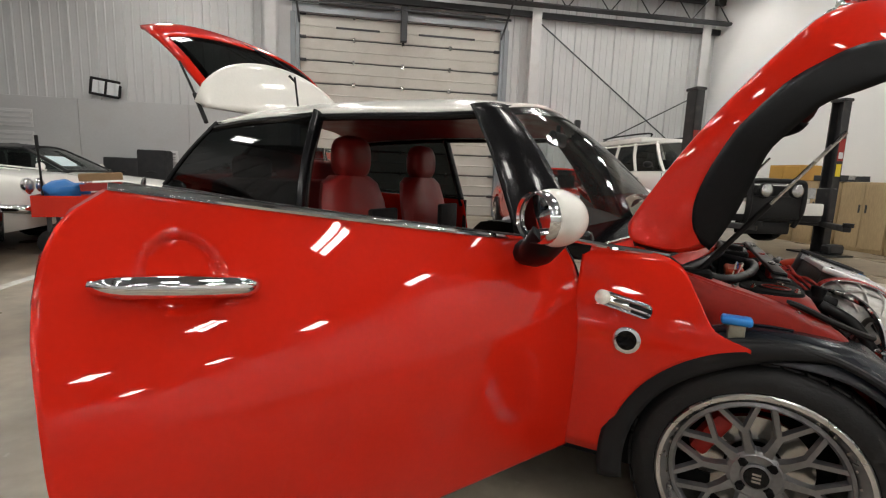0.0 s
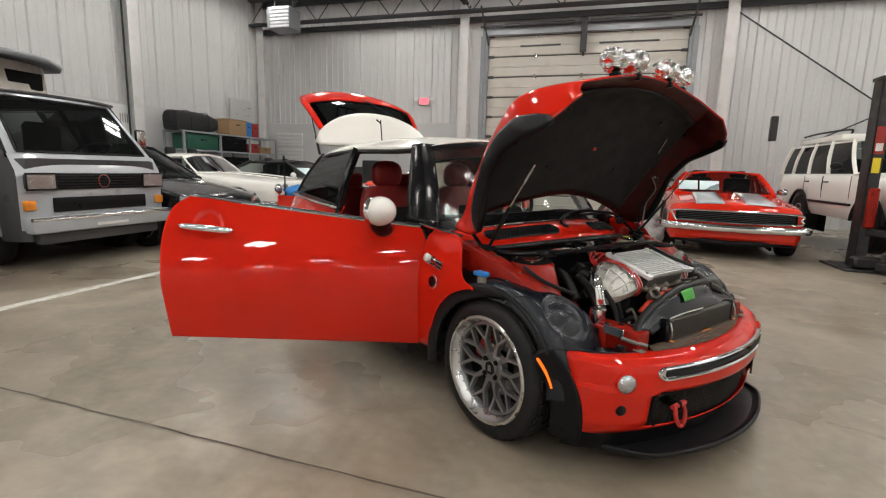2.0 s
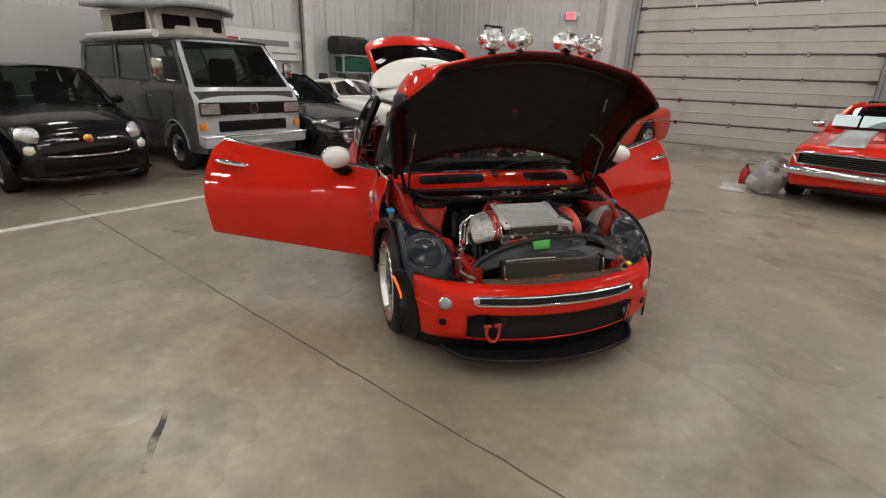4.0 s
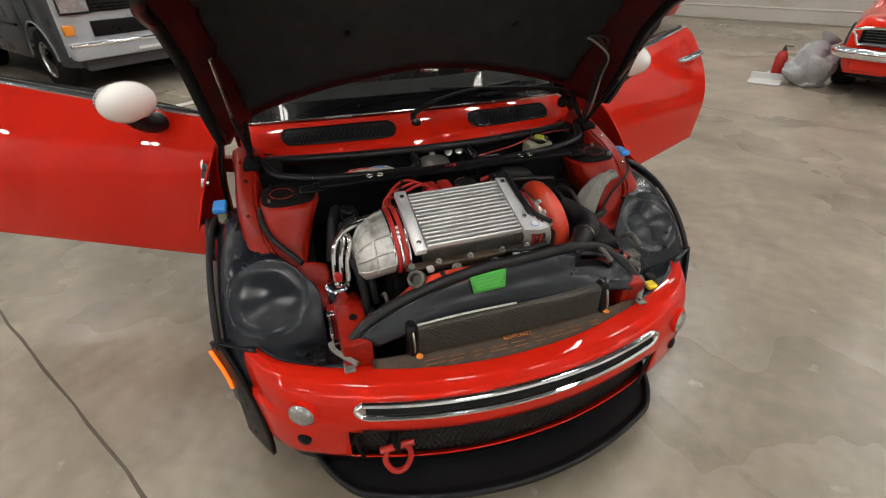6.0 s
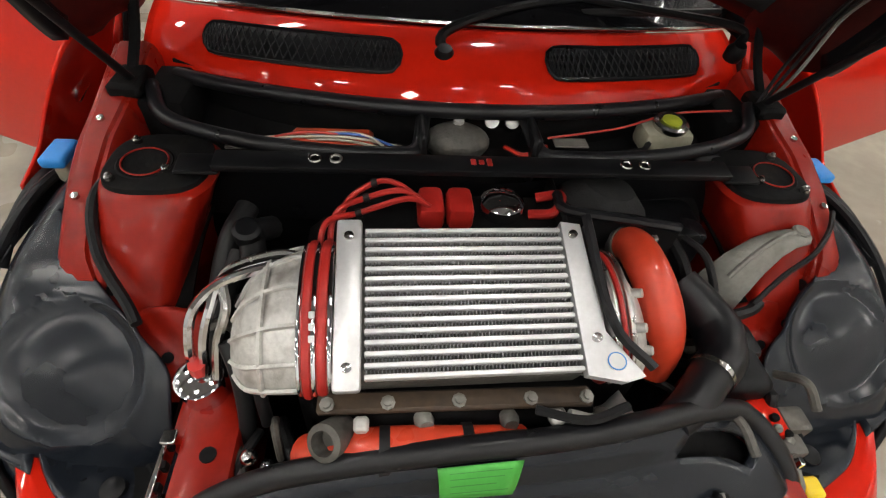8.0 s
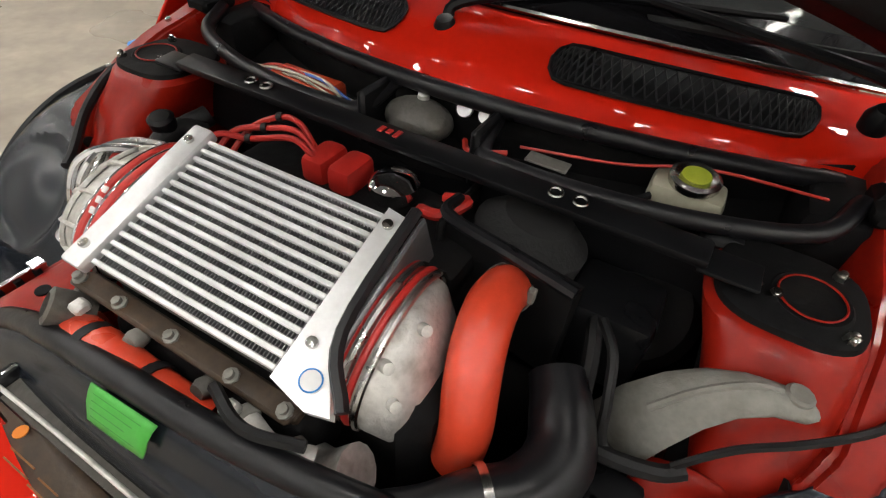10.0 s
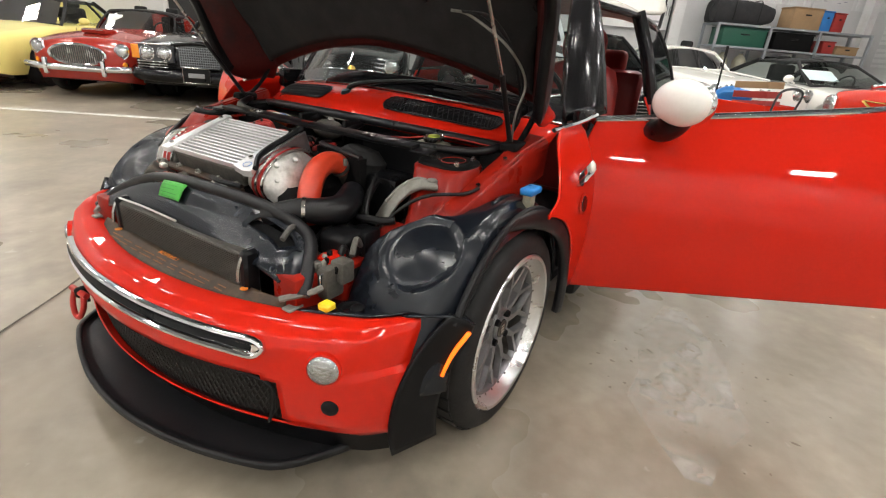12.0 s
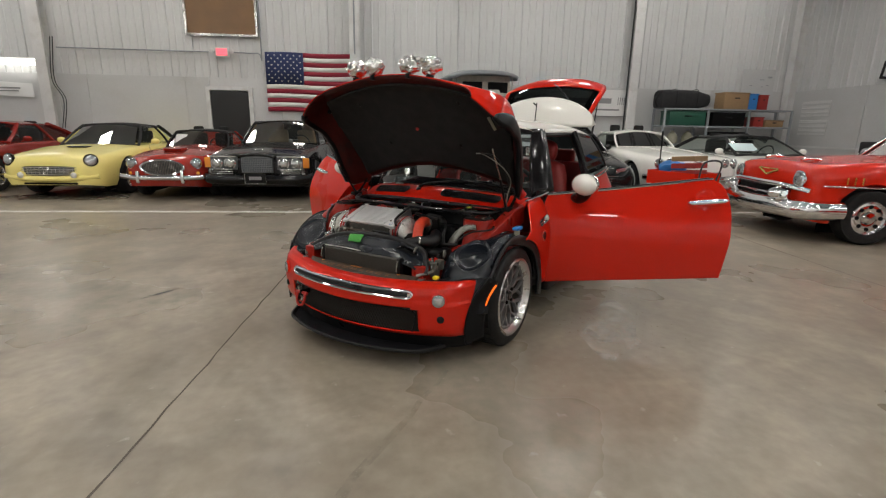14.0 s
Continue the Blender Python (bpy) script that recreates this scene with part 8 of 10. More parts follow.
slab(tb, "lower_intake", (-0.02, 0, 0.275), (0.06, 0.9, 0.035), SOOT)
slab(tb, "bonnet_scoop", (-0.95, 0, 0.885), (0.22, 0.34, 0.03), CAR_BLACK, 0.012)
door_lines(tb, YELLOW, 1.75, 2.95, 0.3, 0.88, 0.915)

# -- brick-red roadster
au = car_thing("red_roadster", -5.85, -4.31, 0, "brick-red classic roadster with oval chrome grille, parked in the row")
car_shell(au, OXIDE, 4.0, [0, 0.08, 0.3, 0.9, 1.7, 2.4, 3.2, 3.8, 4.0], [0.56, 0.68, 0.76, 0.84, 0.88, 0.86, 0.84, 0.74, 0.55], [0.48, 0.64, 0.74, 0.765, 0.76, 0.765, 0.77, 0.62, 0.5], (0.72, 3.05), 0.31, 0.2, 0.5, 0.06, label="brick-red body")
cabin(au, OXIDE, 1.62, 1.95, 2.5, 3.0, 0.88, 1.20, 0.62, 0.52, CLEAR, (), SOFT_TOP, 0.03, label="black soft top", interior=CLOTH)
for x in (0.72, 3.05):
    for s in SIDES:
        road_wheel(au, -x, s * 0.66, 0.31, 0.16, 0.19, "spokes", 14, DULL_CHROME)
part("grille", ring_loft(bmesh.new(), [[Vector((0.012 + dx, 0.36 * k * math.cos(t), 0.58 + 0.13 * k * math.sin(t))) for t in np.linspace(0, 2 * math.pi, 33)[:-1]] for dx, k in ((-0.05, 1.0), (0.0, 1.0), (0.004, 0.02))], True, True), DARK_STEEL, au, "oval chrome grille")
part("grille_surround", ring_loft(bmesh.new(), [[Vector((0.02 + 0.02 * math.cos(q), (0.37 + 0.022 * math.sin(q)) * math.cos(t), 0.58 + (0.135 + 0.02 * math.sin(q)) * math.sin(t))) for t in np.linspace(0, 2 * math.pi, 33)[:-1]] for q in np.linspace(0, 2 * math.pi, 7)], True, False), CHROME, au)
for k in range(25):
    y = -0.34 + 0.0283 * k
    h = 0.125 * math.sqrt(max(0.02, 1 - (y / 0.36) ** 2))
    bar(au, "grille_slat", [(0.032, y, 0.58 - h), (0.036, y, 0.58 + h)], 0.005, DULL_CHROME)
for s in SIDES:
    headlamp(au, -0.06, s * 0.56, 0.655, 0.088, CHROME, (1, 0.05 * s, 0.1))
    slab(au, "overrider", (0.13, s * 0.38, 0.42), (0.07, 0.06, 0.22), CHROME, 0.025)
    headlamp(au, -0.06, s * 0.58, 0.48, 0.035, CHROME, lens=AMBER_OFF, label="small side lamp")
bar(au, "bumper", [(-0.05, -0.74, 0.42), (0.09, -0.45, 0.41), (0.12, 0, 0.41), (0.09, 0.45, 0.41), (-0.05, 0.74, 0.42)], 0.045, CHROME, "chrome bumper", 1.0, 12)
slab(au, "bonnet_scoop", (-0.62, 0, 0.885), (0.36, 0.34, 0.07), OXIDE, 0.03)
bar(au, "scoop_bar", [(-0.43, -0.15, 0.90), (-0.42, 0, 0.905), (-0.43, 0.15, 0.90)], 0.008, CHROME)
slab(au, "price_sheet", (0, 0, 0), (0.004, 0.22, 0.28), SIGN_WHITE, 0.001, "white paper sheet in the windscreen", m=Matrix.Translation((-1.72, -0.36, 1.03)) @ pose(0, 0, 0, 0, -40, 0))
door_lines(au, OXIDE, 1.75, 2.5, 0.32, 0.84, 0.765)

# -- black saloon with a wide mesh grille
be = car_thing("black_saloon", -5.78, -2.63, 0, "large black luxury saloon with square grille and twin round lamps")
car_shell(be, CAR_BLACK, 5.2, [0, 0.05, 0.2, 0.8, 1.8, 3.4, 4.4, 5.1, 5.2], [0.66, 0.80, 0.84, 0.92, 0.97, 0.97, 0.95, 0.88, 0.6], [0.84, 0.90, 0.93, 0.945, 0.945, 0.945, 0.94, 0.90, 0.85], (0.92, 4.0), 0.34, 0.22, 0.55, 0.035, shoulder=0.05, label="gloss black body")
cabin(be, CAR_BLACK, 1.85, 2.35, 3.8, 4.35, 0.97, 1.42, 0.80, 0.62, CLEAR, (0.5,), CAR_BLACK, 0.06, interior=BEIGE, label="gloss black roof")
for x in (0.92, 4.0):
    for s in SIDES:
        road_wheel(be, -x, s * 0.83, 0.34, 0.22, 0.2, "cap", 8, DULL_CHROME)
slab(be, "grille", (0.0, 0, 0.66), (0.08, 0.56, 0.30), DARK_STEEL, 0.02, "dark mesh radiator grille")
gmb = bmesh.new()
for k in range(18):
    y = -0.26 + 0.0306 * k
    tube(gmb, [(0.043, y, 0.53), (0.043, y, 0.79)], 0.004, 4)
for k in range(9):
    tube(gmb, [(0.043, -0.27, 0.53 + 0.0325 * k), (0.043, 0.27, 0.53 + 0.0325 * k)], 0.004, 4)
part("grille_mesh", gmb, STEEL_GREY, be)
bar(be, "grille_crown", [(0.03, -0.32, 0.80), (0.04, 0, 0.845), (0.03, 0.32, 0.80)], 0.03, CAR_BLACK)
bar(be, "bonnet_emblem", [(-0.05, -0.10, 0.93), (-0.06, 0, 0.91), (-0.05, 0.10, 0.93)], 0.02, CHROME, "small chrome winged emblem", 0.5)
for s in SIDES:
    slab(be, "lamp_panel", (0.0, s * 0.58, 0.68), (0.06, 0.46, 0.22), DARK_STEEL, 0.01)
    for y in (0.47, 0.70):
        headlamp(be, 0.03, s * y, 0.68, 0.088, CHROME)
    slab(be, "turn_lamp", (-0.03, s * 0.86, 0.69), (0.10, 0.11, 0.18), AMBER_OFF, 0.012, "orange turn lamp")
    bar(be, "lamp_strip", [(0.035, s * 0.36, 0.80), (0.03, s * 0.85, 0.80)], 0.012, CHROME)
    for k in range(3):
        bar(be, "bumper_grille_bar", [(0.075, s * 0.42, 0.50 + 0.035 * k), (0.03, s * 0.84, 0.50 + 0.035 * k)], 0.010, DULL_CHROME)
bar(be, "bumper", [(-0.12, -0.92, 0.42), (0.05, -0.75, 0.40), (0.09, 0, 0.39), (0.05, 0.75, 0.40), (-0.12, 0.92, 0.42)], 0.10, CAR_BLACK, "black bumper", 0.9, 14)
plate(be, 0.19, 0.43, 0.36, 0.20)
door_lines(be, CAR_BLACK, 2.0, 3.1, 0.32, 0.92, 0.945)
door_lines(be, CAR_BLACK, 3.12, 4.0, 0.32, 0.92, 0.945)

# -- small black city car
fi = car_thing("city_car", -5.75, -0.52, 0, "small gloss black city car with round lamps and chrome trim")
car_shell(fi, CAR_BLACK, 3.55, [0, 0.08, 0.3, 0.7, 1.1, 2.4, 3.3, 3.55], [0.52, 0.72, 0.84, 0.93, 0.98, 0.99, 0.96, 0.7], [0.60, 0.70, 0.76, 0.80, 0.815, 0.82, 0.76, 0.65], (0.66, 2.96), 0.30, 0.2, 0.55, 0.05, label="gloss black body")
cabin(fi, CAR_BLACK, 1.05, 1.62, 2.9, 3.4, 0.98, 1.46, 0.72, 0.55, SMOKE, (0.62,), CAR_BLACK, 0.06, label="gloss black roof")
for x in (0.66, 2.96):
    for s in SIDES:
        road_wheel(fi, -x, s * 0.71, 0.30, 0.19, 0.2, "spokes", 5, GUNMETAL)
for s in SIDES:
    headlamp(fi, -0.09, s * 0.575, 0.72, 0.10, CHROME, (1, 0.35 * s, 0.25))
    headlamp(fi, -0.02, s * 0.60, 0.56, 0.055, CHROME, (1, 0.3 * s, 0), lens=PALE_LENS, label="round lower lamp")
    bar(fi, "moustache_bar", [(0.0, s * 0.10, 0.66), (-0.03, s * 0.32, 0.655)], 0.014, CHROME, "chrome bar")
    wing_mirror(fi, 1.3, s * 0.86, 1.05, CAR_BLACK, s)
part("badge", Lh([(0.05, 0), (0.052, 0.012), (0.001, 0.018)], (0.0, 0, 0.665), (1, 0, 0.15), 24), GOLD, fi, "round gold badge")
bar(fi, "bumper_strip", [(-0.08, -0.62, 0.50), (0.03, -0.3, 0.47), (0.05, 0, 0.465), (0.03, 0.3, 0.47), (-0.08, 0.62, 0.50)], 0.012, CHROME)
slab(fi, "lower_grille", (0.0, 0, 0.36), (0.08, 1.0, 0.12), SOOT)
bar(fi, "front_lip", [(-0.10, -0.70, 0.24), (0.05, -0.35, 0.20), (0.07, 0, 0.20), (0.05, 0.35, 0.20), (-0.10, 0.70, 0.24)], 0.03, CAR_BLACK)
door_lines(fi, CAR_BLACK, 1.15, 2.25, 0.3, 0.95, 0.82)

# -- silver and charcoal camper van, pop-top raised
va = car_thing("camper_van", -5.72, 1.73, 0, "silver and charcoal camper van with raised canvas pop-top roof", "van", tall=1.07)
VW, VH = 0.90, 1.90
vb = bmesh.new()
rings = []
N = 70
for i in range(N + 1):
    d = 4.5 * i / N
    zb = 0.30
    for wx in (0.72, 3.2):
        if abs(d - wx) < 0.39:
            zb = max(zb, 0.33 + math.sqrt(0.39 ** 2 - (d - wx) ** 2))
    w = VW - 0.10 * max(0, 1 - d / 0.18) ** 2 - 0.05 * max(0, 1 - (4.5 - d) / 0.2) ** 2
    rings.append([Vector((-d - 0.03, s * y, z)) for s, y, z in ((-1, w * 0.97, zb), (-1, w, max(0.62, zb + 0.02)), (-1, w * 0.995, 0.98), (-1, w * 0.97, 1.12), (-1, w * 0.90, 1.13), (1, w * 0.90, 1.13), (1, w * 0.97, 1.12), (1, w * 0.995, 0.98), (1, w, max(0.62, zb + 0.02)), (1, w * 0.97, zb))])
ring_loft(vb, rings, False, False)
vb.verts.ensure_lookup_table()
for row in (0, N):
    vb.faces.new([vb.verts[row * 10 + j] for j in range(10)])
part("body", vb, CHARCOAL, va, "charcoal lower body", 40)
part("front_panel", S(lambda a, b: Vector((0.02 - 0.05 * (2 * a - 1) ** 4 - 0.11 * max(0, b - 0.76) / 0.24, (2 * a - 1) * 0.88, lerp(0.42, 1.17, b))), 20, 14), SILVER, va, "silver front panel")


def van_front(a, b):
    y = 2 * a - 1
    lo = Vector((-0.09 - 0.05 * y * y, y * 0.86, 1.16))
    hi = Vector((-0.62 - 0.05 * y * y, y * 0.72, 1.80))
    return lo.lerp(hi, b)


g = part("windscreen", S(lambda a, b: van_front(lerp(0.05, 0.95, a), lerp(0.05, 0.94, b)), 14, 8), SMOKE, va, "wide flat windscreen")
g.visible_shadow = False
part("screen_frame", S(lambda a, b: van_front(a, b) - Vector((0.006, 0, 0)), 24, 16, lambda a, b: not (0.06 < a < 0.94 and 0.07 < b < 0.92)), SILVER, va)
part("screen_seal", T([van_front(t, 0.05) for t in np.linspace(0.05, 0.95, 8)] + [van_front(0.95, t) for t in np.linspace(0.1, 0.94, 6)] + [van_front(t, 0.94) for t in np.linspace(0.9, 0.05, 8)] + [van_front(0.05, t) for t in np.linspace(0.9, 0.05, 6)], 0.012, 6, 1), RUBBER, va)
for s in SIDES:
    def van_side(a, b, s=s):
        d = lerp(lerp(0.16, 0.68, b), 4.42, a)
        return Vector((-d, s * lerp(0.875, 0.735, b), lerp(1.12, 1.82, b)))
    part("upper_side", S(van_side, 60, 16, lambda a, b: not (0.16 < b < 0.88 and (0.03 < a < 0.225 or 0.275 < a < 0.56 or 0.60 < a < 0.94))), CHARCOAL, va, "charcoal upper side")
    for a0, a1 in ((0.03, 0.225), (0.275, 0.56), (0.60, 0.94)):
        gw = part("side_window", S(lambda a, b, a0=a0, a1=a1: van_side(lerp(a0 - 0.01, a1 + 0.01, a), lerp(0.14, 0.90, b)) - Vector((0, s * 0.012, 0)), 6, 5), SMOKE, va, "side window")
        gw.visible_shadow = False
        part("window_seal", T([van_side(a0, 0.16), van_side(a1, 0.16), van_side(a1, 0.88), van_side(a0, 0.88), van_side(a0, 0.16)], 0.014, 6, 1), RUBBER, gw)
    square_lamp(va, (0.045, s * 0.69, 0.90), 0.29, 0.15)
    part("headlamp_rim", T([(0.045, s * 0.54, 0.82), (0.045, s * 0.84, 0.82), (0.045, s * 0.84, 0.98), (0.045, s * 0.54, 0.98), (0.045, s * 0.54, 0.82)], 0.012, 6, 1), PLASTIC, va)
    slab(va, "turn_lamp", (0.0, s * 0.80, 0.665), (0.06, 0.11, 0.10), AMBER_OFF, 0.015, "orange turn lamp")
    vm = slab(va, "wing_mirror", (-0.55, s * 1.08, 1.42), (0.07, 0.16, 0.24), DULL_CHROME, 0.03, "boxy mirror")
    part("mirror_arm", T([(-0.45, s * 0.90, 1.25), (-0.50, s * 1.02, 1.27), (-0.54, s * 1.07, 1.34)], 0.012, 6), DULL_CHROME, vm)
    door_lines(va, CHARCOAL, 0.62, 1.5, 0.5, 1.12, 0.905, s_list=(s,))
    bar(va, "side_strip", [(-1.2, s * 0.915, 0.66), (-4.3, s * 0.915, 0.66)], 0.012, PLASTIC)
    for x in (0.72, 3.2):
        part("arch_lip", T([(-x + 0.39 * math.cos(t), s * 0.895, 0.33 + 0.39 * math.sin(t)) for t in np.linspace(0.05, math.pi - 0.05, 11)], 0.014, 6, 2), STEEL_GREY, va)
        road_wheel(va, -x, s * 0.78, 0.325, 0.2, 0.19, "cap", 8, DULL_CHROME)
gl = slab(va, "grille", (0.03, 0, 0.90), (0.03, 1.08, 0.17), PLASTIC, 0.012, "black slatted grille")
for k in range(5):
    slab(gl, "grille_slat", (0.05, 0, 0.84 + 0.03 * k), (0.012, 1.05, 0.010), TRIM, 0.003)
part("badge", lathe(bmesh.new(), [(0.062, 0), (0.075, 0), (0.075, 0.012), (0.062, 0.012)], axis((0.05, 0, 0.90), (1, 0, 0)), 28, False), DULL_CHROME, gl, "round chrome badge")
slab(va, "lower_grille", (0.025, 0, 0.66), (0.03, 1.15, 0.15), PLASTIC, 0.01, "black lower grille")
vbp = slab(va, "bumper", (0.07, 0, 0.47), (0.16, 1.76, 0.17), SILVER, 0.04, "silver bumper")
bar(vbp, "bumper_strip", [(0.14, -0.88, 0.53), (0.155, 0, 0.53), (0.14, 0.88, 0.53)], 0.02, CHROME)
slab(va, "front_valance", (-0.02, 0, 0.32), (0.10, 1.5, 0.12), CHARCOAL, 0.03)
slab(vbp, "plate_bar", (0.155, 0, 0.44), (0.01, 0.4, 0.03), SIGN_WHITE, 0.003)
vr = part("roof", S(lambda a, b: Vector((-lerp(0.62, 4.45, a), (2 * b - 1) * 0.76, 1.81 + 0.09 * (1 - (2 * b - 1) ** 4) * min(1, 0.3 + 4 * a))), 20, 14), CHARCOAL, va, "charcoal roof")
thick(vr, 0.03)
ct = bmesh.new()
ring_loft(ct, [[Vector((x, y, z)) for x, y in ((-1.55 - k, -0.58 + k * 0.3), (-1.45 - k, -0.3), (-1.45 - k, 0.3), (-1.55 - k, 0.58 - k * 0.3), (-3.55, 0.62), (-3.6, 0.0), (-3.55, -0.62))] for z, k in ((1.86, 0.0), (2.05, 0.03), (2.28, 0.10))])
cv = part("tent_canvas", ct, CANVAS, va, "grey canvas tent wall", 30)
for s in SIDES:
    slab(cv, "tent_window", (-2.5, s * 0.605, 2.07), (1.3, 0.02, 0.24), SOOT, 0.01, "dark mesh tent window")
    slab(cv, "tent_window", (-1.50, s * 0.27, 2.06), (0.05, 0.42, 0.20), SOOT, 0.008, m=pose(0, 0, 0))
    bar(va, "pop_top_stay", [(-1.6, s * 0.62, 1.86), (-1.7, s * 0.62, 2.3)], 0.018, COLUMN_WHITE)
pt = part("pop_top", S(lambda a, b: Vector((-lerp(1.12, 4.0, a) - 0.25 * (2 * b - 1) ** 2 * (1 - a), (2 * b - 1) * (0.78 - 0.10 * max(0, 0.15 - a) / 0.15), 2.26 + 0.16 * a + 0.12 * (1 - (2 * b - 1) ** 4) * math.sin(math.pi * min(1, 0.12 + a)) ** 0.5)), 26, 18), STEEL_GREY, va, "grey fibreglass pop-top lid")
thick(pt, 0.07)
for s in SIDES:
    se = part("front_seat", B(((-1.25, s * 0.42, 1.0), (0.45, 0.5, 0.12)), bevel=0.04), CLOTH, va)
    part("backrest", B(((-1.5, s * 0.42, 1.30), (0.12, 0.48, 0.55)), bevel=0.05), CLOTH, se)
bar(va, "awning_roll", [(-0.95, -0.86, 1.86), (-3.6, -0.86, 1.86)], 0.055, COLUMN_WHITE, "rolled white side awning")
slab(va, "dash", (-0.35, 0, 1.12), (0.4, 1.6, 0.1), CLOTH, 0.03)
part("steering_wheel", lathe(bmesh.new(), [(0.21 + 0.014 * math.cos(t), 0.014 * math.sin(t)) for t in np.linspace(0, 2 * math.pi, 7)], axis((-0.62, 0.42, 1.25), (-0.4, 0, 1)), 22, False), RUBBER, va)

# -- black modern saloon
se_ = car_thing("modern_saloon", -5.25, 3.50, 0, "gloss black modern saloon with slanted headlamps", wide=0.93)
car_shell(se_, CAR_BLACK, 4.8, [0, 0.08, 0.35, 1.0, 1.6, 3.2, 4.3, 4.8], [0.50, 0.66, 0.76, 0.88, 0.95, 0.99, 1.02, 0.85], [0.66, 0.80, 0.88, 0.92, 0.925, 0.925, 0.90, 0.78], (0.92, 3.75), 0.335, 0.2, 0.5, 0.04, label="gloss black body")
cabin(se_, CAR_BLACK, 1.35, 2.15, 3.3, 4.15, 0.95, 1.44, 0.80, 0.58, SMOKE, (0.45, 0.8), CAR_BLACK, 0.06, label="gloss black roof")
for x in (0.92, 3.75):
    for s in SIDES:
        road_wheel(se_, -x, s * 0.81, 0.335, 0.22, 0.22, "spokes", 10, DULL_CHROME)
for s in SIDES:
    part("headlamp", ring_loft(bmesh.new(), [[Vector((-0.04 - d + 0.012, s * y, z)) for y, z in ((0.42 + 0.42 * k, 0.60 + 0.03 * k), (0.42 + 0.42 * k, 0.68 + 0.06 * k))] for k, d in ((0, 0.0), (0.5, 0.05), (0.8, 0.16), (1, 0.26))], False, False), LAMP_GLASS, se_, "slanted headlamp")
    headlamp(se_, -0.10, s * 0.66, 0.34, 0.06, DULL_CHROME, (1, 0.2 * s, 0), lens=PALE_LENS, label="fog lamp")
    wing_mirror(se_, 1.7, s * 0.98, 1.02, CAR_BLACK, s)
sg = part("grille", S(lambda a, b: Vector((0.02 - 0.05 * (2 * a - 1) ** 2, (2 * a - 1) * (0.38 + 0.1 * b), lerp(0.34, 0.58, b))), 8, 6), SOOT, se_, "dark grille")
for k in range(5):
    bar(sg, "grille_bar", [(0.03 - 0.05, -0.40 - 0.015 * k, 0.37 + 0.045 * k), (0.035, 0, 0.37 + 0.045 * k), (0.03 - 0.05, 0.40 + 0.015 * k, 0.37 + 0.045 * k)], 0.008, CHROME)
door_lines(se_, CAR_BLACK, 1.55, 2.6, 0.3, 0.93, 0.925)

# -- white classic sports car with twin lamps
co = car_thing("white_sports_car", -5.38, 5.52, 5, "white classic sports car with twin round lamps and chrome teeth", wide=1.04, tall=1.12)
car_shell(co, WHITE, 4.5, [0, 0.08, 0.35, 1.0, 1.7, 2.8, 3.8, 4.3, 4.5], [0.62, 0.78, 0.82, 0.86, 0.90, 0.90, 0.86, 0.74, 0.55], [0.72, 0.84, 0.90, 0.915, 0.90, 0.88, 0.90, 0.78, 0.6], (0.78, 3.35), 0.33, 0.22, 0.52, 0.03, label="white body")
cabin(co, WHITE, 1.75, 2.15, 2.75, 3.15, 0.91, 1.19, 0.66, 0.54, SMOKE, (), WHITE, 0.035, interior=CLOTH, label="white hard top")
for x in (0.78, 3.35):
    for s in SIDES:
        road_wheel(co, -x, s * 0.80, 0.33, 0.18, 0.19, "cap", 8, DULL_CHROME, True)
for s in SIDES:
    for y in (0.56, 0.75):
        headlamp(co, -0.02 - 0.10 * (y - 0.56), s * y, 0.70, 0.075, CHROME, (1, 0.1 * s, 0.05))
    bar(co, "bumper_blade", [(-0.28, s * 0.88, 0.47), (-0.02, s * 0.80, 0.46), (0.08, s * 0.50, 0.45), (0.06, s * 0.36, 0.45)], 0.05, CHROME, "chrome bumper blade", 1.0, 12)
    slab(co, "overrider", (0.09, s * 0.36, 0.47), (0.06, 0.06, 0.16), CHROME, 0.02)
    for k in range(3):
        slab(co, "side_louvre", (-1.35 - 0.1 * k, s * 0.905, 0.66), (0.06, 0.012, 0.12), CHROME, 0.004)
gv = slab(co, "grille", (0.02, 0, 0.48), (0.05, 0.95, 0.16), SOOT, 0.03, "dark oval grille")
for k in range(9):
    slab(gv, "tooth", (0.06, -0.40 + 0.1 * k, 0.48), (0.03, 0.035, 0.13), CHROME, 0.012)
for y in (-0.3, 0.3):
    bar(co, "bonnet_crease", [(-0.35, y, 0.86), (-1.0, y, 0.905), (-1.6, y, 0.935)], 0.02, WHITE, "", 0.5)
bar(co, "badge", [(-0.02, -0.08, 0.74), (0.0, 0, 0.72), (-0.02, 0.08, 0.74)], 0.012, CHROME)

# -- white convertible with a black top
w2 = car_thing("white_convertible", -4.45, 7.50, 3, "white convertible with black soft top and blue sheet behind the screen")
car_shell(w2, WHITE, 4.9, [0, 0.08, 0.4, 1.2, 1.9, 3.0, 4.2, 4.9], [0.55, 0.70, 0.78, 0.86, 0.92, 0.93, 0.90, 0.62], [0.70, 0.82, 0.89, 0.92, 0.92, 0.92, 0.90, 0.75], (0.9, 3.7), 0.33, 0.2, 0.5, 0.03, label="white body")
cabin(w2, SOFT_TOP, 1.55, 2.2, 3.1, 3.8, 0.93, 1.28, 0.76, 0.55, SMOKE, (), SOFT_TOP, 0.055, interior=CLOTH, label="black soft top")
